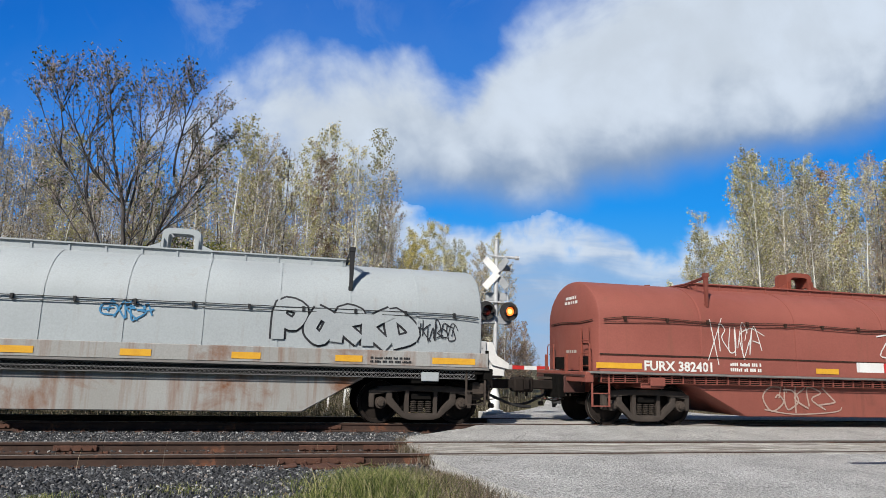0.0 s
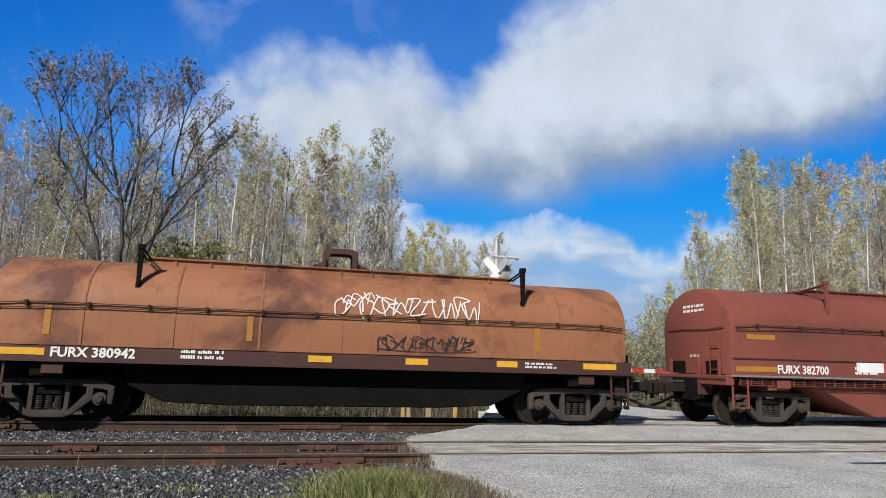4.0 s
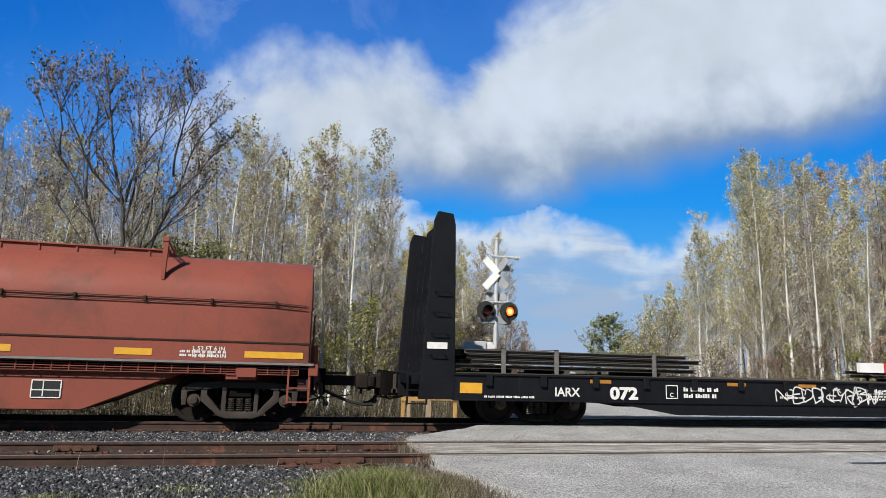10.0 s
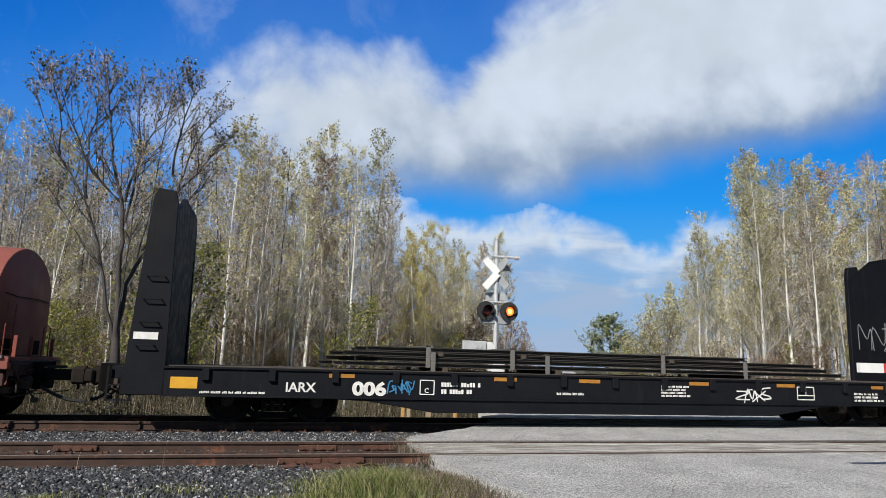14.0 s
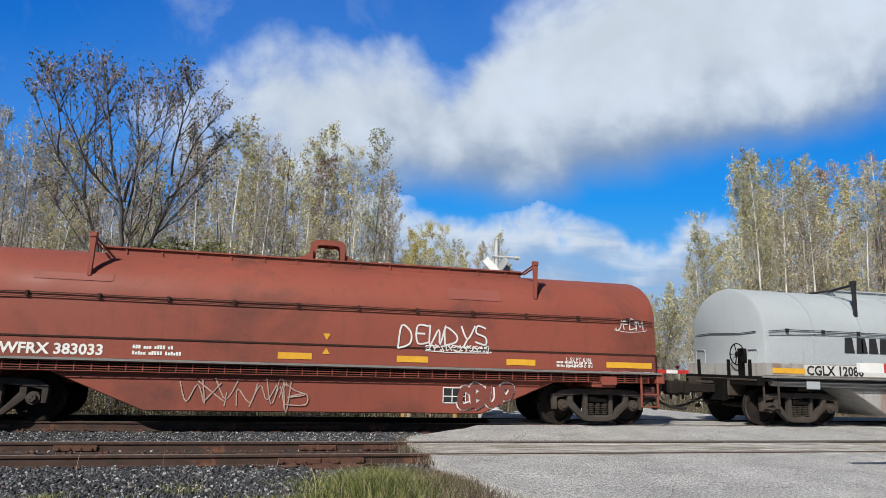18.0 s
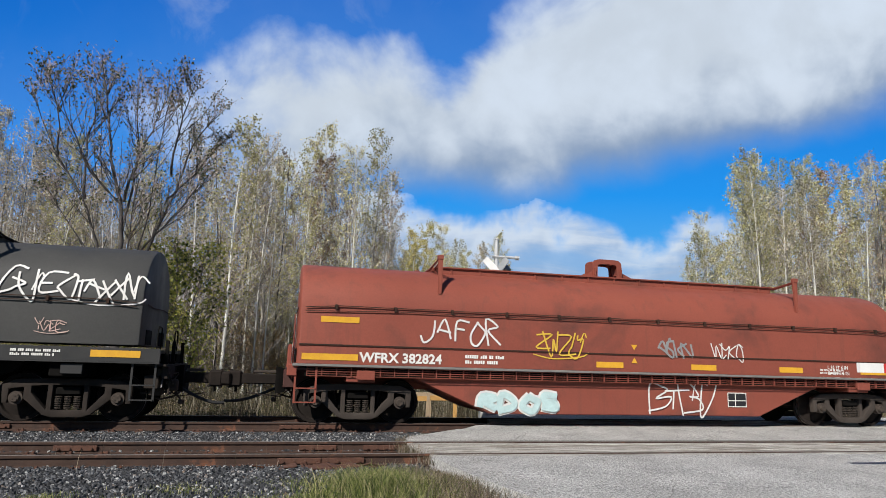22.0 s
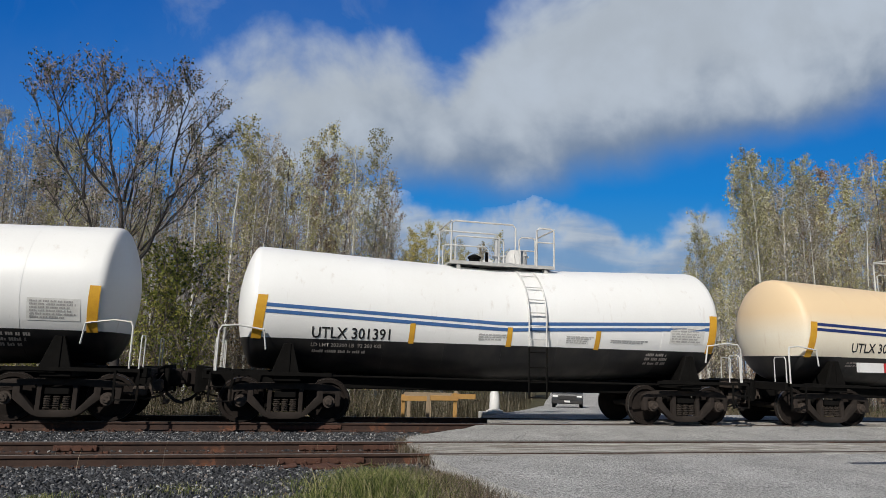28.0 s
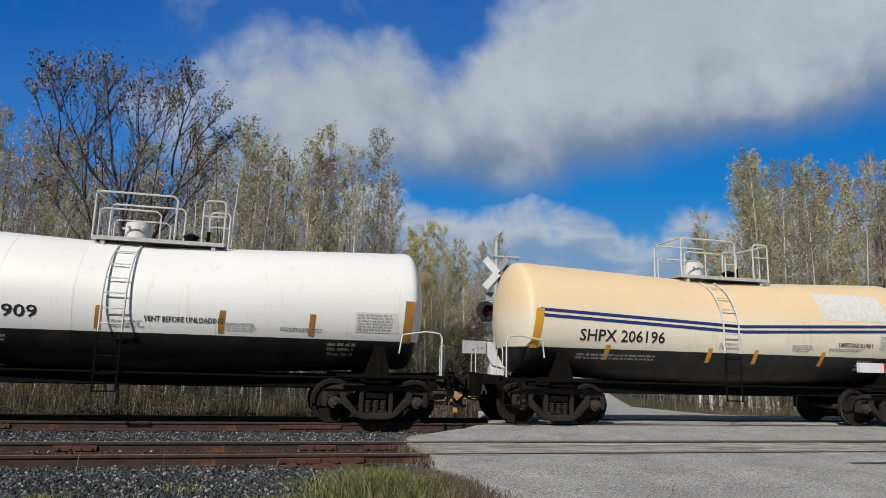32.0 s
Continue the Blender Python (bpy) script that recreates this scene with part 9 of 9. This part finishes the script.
def arm_lamp(parent, x, z):
    b = B()
    lathe(b, [(0.02, -0.06), (0.05, -0.05), (0.05, 0.04), (0.03, 0.06)], 10, "y")
    box(b, -0.02, 0.02, -0.02, 0.02, -0.1, -0.04)
    o = part("arm_lamp", b, M_LENS, parent)
    o.location = (x, 0, z)


def crossing_signal(x, y):
    t = thing("crossing_signal", "white railway crossing signal mast with flashing red lamps", "crossing signal", at=pose(x, y, 0))
    b = B()
    rod(b, (0, 0, 0.1), (0, 0, 5.28), 0.068, 12)
    rod(b, (0, 0, 5.28), (0, 0, 5.34), 0.085, 12, 0.05)
    part("mast", b, M_ALU, t)
    b = B()
    lathe(b, [(0.26, -0.5), (0.26, -0.06), (0.2, -0.05), (0.16, -0.02), (0.15, 0.42), (0.12, 0.47), (0.085, 0.62)], 14, "z")
    part("mast_base", b, M_SIGNW, t)
    b = B()
    box(b, -0.4, 0.4, -0.4, 0.4, -0.6, -0.12, 0.02)
    part("footing", b, M_CONC, t)
    b = B()
    rod(b, (-0.16, -0.05, 4.72), (0.74, -0.05, 4.72), 0.045, 8)
    rod(b, (0.62, -0.05, 4.72), (0.74, -0.05, 4.72), 0.07, 8)
    part("top_arm", b, M_ALU, t)
    for k, a in enumerate((48, -48)):
        for far in (0, 1):
            b = B()
            x0, x1 = (0.0, 0.62) if far else (-0.62, 0.0)
            box(b, x0, x1, -0.012 - 0.02 * k, 0.012 - 0.02 * k, -0.115, 0.115, 0.004)
            o = part("crossbuck_board", b, M_SIGNB if far else M_SIGNW, t)
            o.matrix_basis = Matrix.Translation((0.02, -0.10 if not far else 0.06, 4.18)) @ Matrix.Rotation(radians(-50 if far else -14), 4, "Z") @ Matrix.Rotation(radians(a), 4, "Y")
    b = B()
    lathe(b, [(0.02, 0.14), (0.08, 0.13), (0.14, 0.05), (0.16, -0.02), (0.15, -0.04)], 14, "z")
    o = part("bell", b, M_SIGNB, t)
    o.location = (0.33, 0.05, 4.35)
    b = B()
    rod(b, (0, 0, 4.3), (0.33, 0.05, 4.3), 0.025)
    part("bell_bracket", b, M_SIGNB, t)
    b = B()
    box(b, -0.34, 0.34, -0.015, 0.015, -0.13, 0.13, 0.004)
    o = part("track_count_sign", b, M_SIGNB, t)
    o.matrix_basis = pose(0.05, 0.12, 3.46, 0, 0, -24)
    b = B()
    rod(b, (-0.46, -0.08, 3.26), (0.46, -0.08, 3.26), 0.035, 8)
    part("lamp_arm", b, M_ALU, t)
    for k, dx in ((1, -0.355), (0, 0.40)):
        h = part("lamp_target", shared("lamp_target", lambda: lathe(B(), [(0.03, 0.03), (0.29, 0.03), (0.30, 0.02), (0.30, 0.0), (0.05, 0.0)], 26)), M_DISC, t)
        h.location = (dx, -0.13, 2.98)

        def hoodm():
            b = B()
            for i in range(14):
                a0, a1 = radians(-30 + 240 * i / 14), radians(-30 + 240 * (i + 1) / 14)
                q = [(0.165 * math.cos(a), yy, 0.165 * math.sin(a)) for a, yy in ((a0, 0.0), (a1, 0.0), (a1, -0.22), (a0, -0.22))]
                q2 = [(0.172 * math.cos(a), yy, 0.172 * math.sin(a)) for a, yy in ((a0, 0.0), (a1, 0.0), (a1, -0.22), (a0, -0.22))]
                b.faces.new([b.verts.new(p) for p in q])
                b.faces.new([b.verts.new(p) for p in q2[::-1]])
            return b
        part("visor", shared("visor", hoodm), M_DISC, h).location = (0, -0.0, 0)
        part("lens", shared("lens", lambda: lathe(B(), [(0.155, -0.01), (0.15, -0.03), (0.10, -0.045), (0.02, -0.05)], 22)), M_LENS, h)
        bulb = part("lamp_glow", shared("bulb", lambda: lathe(B(), [(0.135, 0.0), (0.12, -0.012), (0.02, -0.02)], 22)), M_LIT, h, "lit red signal lamp")
        part("lamp_core", shared("bulbcore", lambda: lathe(B(), [(0.075, -0.018), (0.06, -0.024), (0.01, -0.026)], 18)), M_LITCORE, h).parent = bulb
        bulb.location = (0, 0.012, 0)
        FLASH.append((bulb, Vector((0, 0.012, 0)), k))
        g = part("rear_lamp_housing", shared("rear_lamp", lambda: lathe(B(), [(0.02, 0.26), (0.12, 0.24), (0.15, 0.16), (0.15, 0.05)], 16)), M_SIGNB, t)
        g.location = (dx, 0.0, 2.72)
    b = B()
    box(b, -0.42, 0.36, -0.06, 0.10, 2.58, 2.82, 0.015)
    part("junction_box", b, M_SIGNB, t)
    # gate mechanism
    b = B()
    box(b, -0.22, 0.22, -0.30, 0.10, 0.95, 1.45, 0.03)
    part("gate_mechanism", b, M_SIGNW, t)
    b = B()
    prism(b, [(-0.46, 2.0), (-0.20, 2.0), (-0.05, 1.6), (0.34, 1.36), (0.34, 1.18), (-0.20, 1.30), (-0.46, 1.72)], -0.36, -0.31, 0.01)
    part("gate_support", b, M_SIGNW, t)
    b = B()
    box(b, -1.15, -0.42, -0.42, -0.24, 1.63, 2.02, 0.015)
    for q in (-0.72, -0.58):
        rod(b, (q, -0.44, 1.84), (q, -0.41, 1.84), 0.05, 8)
    part("counterweight", b, M_ALU, t)
    arm = part("gate_arm", B(), M_SIGNW, t)
    arm.location = (0.42, -0.335, 0.0)
    b = B()
    box(b, -0.1, 0.02, -0.04, 0.04, 1.19, 1.33, 0.008)
    arm.data = mesh_of("gate_arm", b)
    arm.data.materials.append(None)
    arm.material_slots[0].link = "OBJECT"
    arm.material_slots[0].material = M_ALU
    gate_arm(arm, 6.15, 1.255, False)
    for q in (2.0, 5.75):
        arm_lamp(arm, q, 1.40)
    return t


crossing_signal(6.45, 4.34)
FLASH.sort(key=lambda f: f[2])
FLASH = [(a, b) for a, b, c in FLASH]

# near gate: only the end of its lowered arm reaches the view
g = thing("crossing_gate", "lowered crossing gate arm with a white end", "crossing gate", at=pose(7.79, -7.69, 0))
a = part("gate_arm", box(B(), 5.74, 6.0, -0.05, 0.05, 1.32, 1.46, 0.01), M_ALU, g)
gate_arm(a, 5.75, 1.413, True, 0.05, 0.132)
part("mast", rod(B(), (6.2, 0, -0.3), (6.2, 0, 4.6), 0.068, 12), M_ALU, g)
part("gate_mechanism", box(B(), 5.95, 6.45, -0.3, 0.2, 1.0, 1.6, 0.03), M_SIGNW, g)
part("footing", box(B(), 5.8, 6.6, -0.4, 0.4, -0.7, -0.08, 0.03), M_CONC, g)

# timber guard rails round the signal pit
gr = thing("timber_barrier", "knee-high yellow timber guard rail beside the signal", "barrier", at=pose(0.32, 1.15, -0.62))
for x, y, h, m in ((3.30, 3.36, 0.98, M_LUMBER), (4.05, 3.30, 1.05, M_LUMBER2), (4.92, 3.38, 1.05, M_LUMBER), (3.62, 4.1, 0.92, M_LUMBER2), (4.30, 4.2, 0.95, M_LUMBER2), (5.08, 3.9, 1.08, M_LUMBER2)):
    part("post", box(B(), x - 0.05, x + 0.05, y - 0.05, y + 0.05, -0.3, h, 0.006), m, gr)
for x0, x1, y, z, m in ((3.22, 4.12, 3.28, 0.80, M_LUMBER), (4.10, 5.0, 3.30, 0.82, M_LUMBER), (4.85, 5.62, 3.55, 0.86, M_LUMBER), (3.5, 5.3, 4.28, 0.86, M_LUMBER2)):
    part("rail", box(B(), x0, x1, y - 0.025, y + 0.025, z, z + 0.15, 0.005), m, gr)
slab = thing("concrete_slab", "pale flat concrete slab beside the signal", "slab", at=pose(4.8, 5.0, -0.66))
part("slab", box(B(), -1.6, 1.4, -0.75, 0.9, 0.0, 0.14, 0.02), M_CONC, slab)

# white marker stakes in the verge
for px, py, dep, h in ((577, 722, 7.6, 1.0), (606, 716, 8.4, 1.1), (560, 700, 8.2, 0.9)):
    q = sky_ray(px, py, dep)
    st = thing("marker_stake", "thin white marker stake in the weeds", "stake", "marker stakes", pose(q.x, dep, ground_height(q.x, dep), 0, 4, 0))
    part("stake", box(B(), -0.035, 0.035, -0.02, 0.02, -0.1, h, 0.005), M_SIGNW, st)


# vehicles waiting on the far road
def vehicle(x, y, turn, paint, label, tall=1.62, lights=True):
    v = thing("waiting_car", label, "car", "", pose(x, y, road_z(y), 0, 0, turn))
    b = B()
    prof = [(-2.3, 0.32), (-2.32, 0.75), (-2.2, 0.95), (-1.2, 1.02), (-0.45, tall - 0.04), (0.4, tall), (1.7, tall - 0.06), (2.2, 1.05), (2.3, 0.9), (2.3, 0.35)]
    loft(b, [[(y2 * (0.93 if abs(y2) > 0.88 else 1.0) if zz > 1.1 else y2, xx, zz) for xx, zz in prof] for y2 in (-0.92, -0.86, 0.86, 0.92)], closed=True)
    part("body", b, paint, v)
    b = B()
    q = [(-0.70, -1.22, 1.04), (0.70, -1.22, 1.04), (0.62, -0.55, tall - 0.12), (-0.62, -0.55, tall - 0.12)]
    b.faces.new([b.verts.new((a, c - 0.03, d + 0.02)) for a, c, d in q])
    part("windscreen", b, M_GLASSD, v)
    for sx in (-1, 1):
        b = B()
        box(b, sx * 0.70 - 0.15, sx * 0.70 + 0.15, -2.36, -2.28, 0.72, 0.80, 0.01)
        part("headlight", b, M_HEAD, v)
        for yy in (-1.45, 1.4):
            o = part("wheel", shared("carwheel", lambda: lathe(B(), [(0.08, -0.11), (0.22, -0.12), (0.33, -0.10), (0.34, 0.0), (0.33, 0.10), (0.08, 0.11)], 18, "x")), M_HOSE, v)
            o.location = (sx * 0.8, yy, 0.34)
    part("grille", box(B(), -0.5, 0.5, -2.36, -2.30, 0.56, 0.80, 0.01), M_DISC, v)
    part("bumper", box(B(), -0.88, 0.88, -2.40, -2.30, 0.34, 0.54, 0.03), M_DISC, v)
    part("plate", box(B(), -0.16, 0.16, -2.42, -2.40, 0.42, 0.53), M_SIGNW, v, "small white plate")
    return v


M_GLASSD = weathered("dark_windscreen", (0.03, 0.035, 0.04), (0.02, 0.024, 0.03), 0.12, 3.0, 0.5)
M_HEAD = glow("headlamp", (0.8, 0.8, 0.78), 0.25)
q = sky_ray(1006, 722, 21)
vehicle(q.x + 1.0, 23.3, -25, plain("dark_grey_car_paint", (0.03, 0.032, 0.036), 0.3), "dark grey car waiting at the crossing")

# rusty scrap by the near track
rnd = random.Random(12)
for k in range(26):
    x, y = rnd.gauss(0.75, 0.4), rnd.gauss(-5.18, 0.12)
    sc = thing("rusty_track_iron", "rusty spike and plate dropped beside the rail", "scrap iron", "scrap beside the track", pose(x, y, -0.235, rnd.uniform(-20, 20), rnd.uniform(-15, 15), rnd.uniform(0, 180)))
    b = B()
    if k % 3:
        rod(b, (-0.08, 0, 0.012), (0.08, 0, 0.012), 0.012, 5)
        box(b, 0.07, 0.10, -0.02, 0.02, 0.0, 0.03)
    else:
        box(b, -0.14, 0.14, -0.09, 0.09, 0.0, 0.02, 0.004)
    part("iron", b, M_SPIKE, sc)
# ---------------------------------------------------------------- motion
RUN = [0.0, 38.789, 77.515, 116.268, 155.138, 194.009, 232.769, 271.48, 310.209, 349.006, 387.923, 426.892, 465.844, 504.722, 543.471, 582.154, 620.837]


def when(d):
    """Seconds at which the train has gone d metres."""
    return d / 19.41


def motions():
    for ob in list(scene.objects):
        if ob.parent is None and ob.get("group") == "train of freight cars":
            x = ob.matrix_basis.translation.x
            walk(ob, [(2.0 * k, pose(x - RUN[k], 0, 0)) for k in range(17)])
    for ob, x, z in LOADS:
        walk(ob, [(2.0 * k, pose(x - RUN[k], 0, z)) for k in range(17)])
    step = 360 * (19.4 / FPS) / (2 * math.pi * R_WHEEL)
    for w, mid, dx in ROLLING:
        t0 = max(0.0, when(mid + dx - 21.0))
        t1 = min(32.0, when(mid + dx + 8.0))
        f0, f1 = int(t0 * FPS), int(t1 * FPS)
        loc = w.location.copy()
        rows = [(f / FPS, pose(loc.x, loc.y, loc.z, 0, -step * (f - f0))) for f in range(f0, f1 + 1)]
        if f0 > 0:
            rows.insert(0, (0.0, pose(*loc)))
        if f1 < 32 * FPS:
            rows.append((32.0, rows[-1][1]))
        walk(w, rows)
    more_motions()


motions()
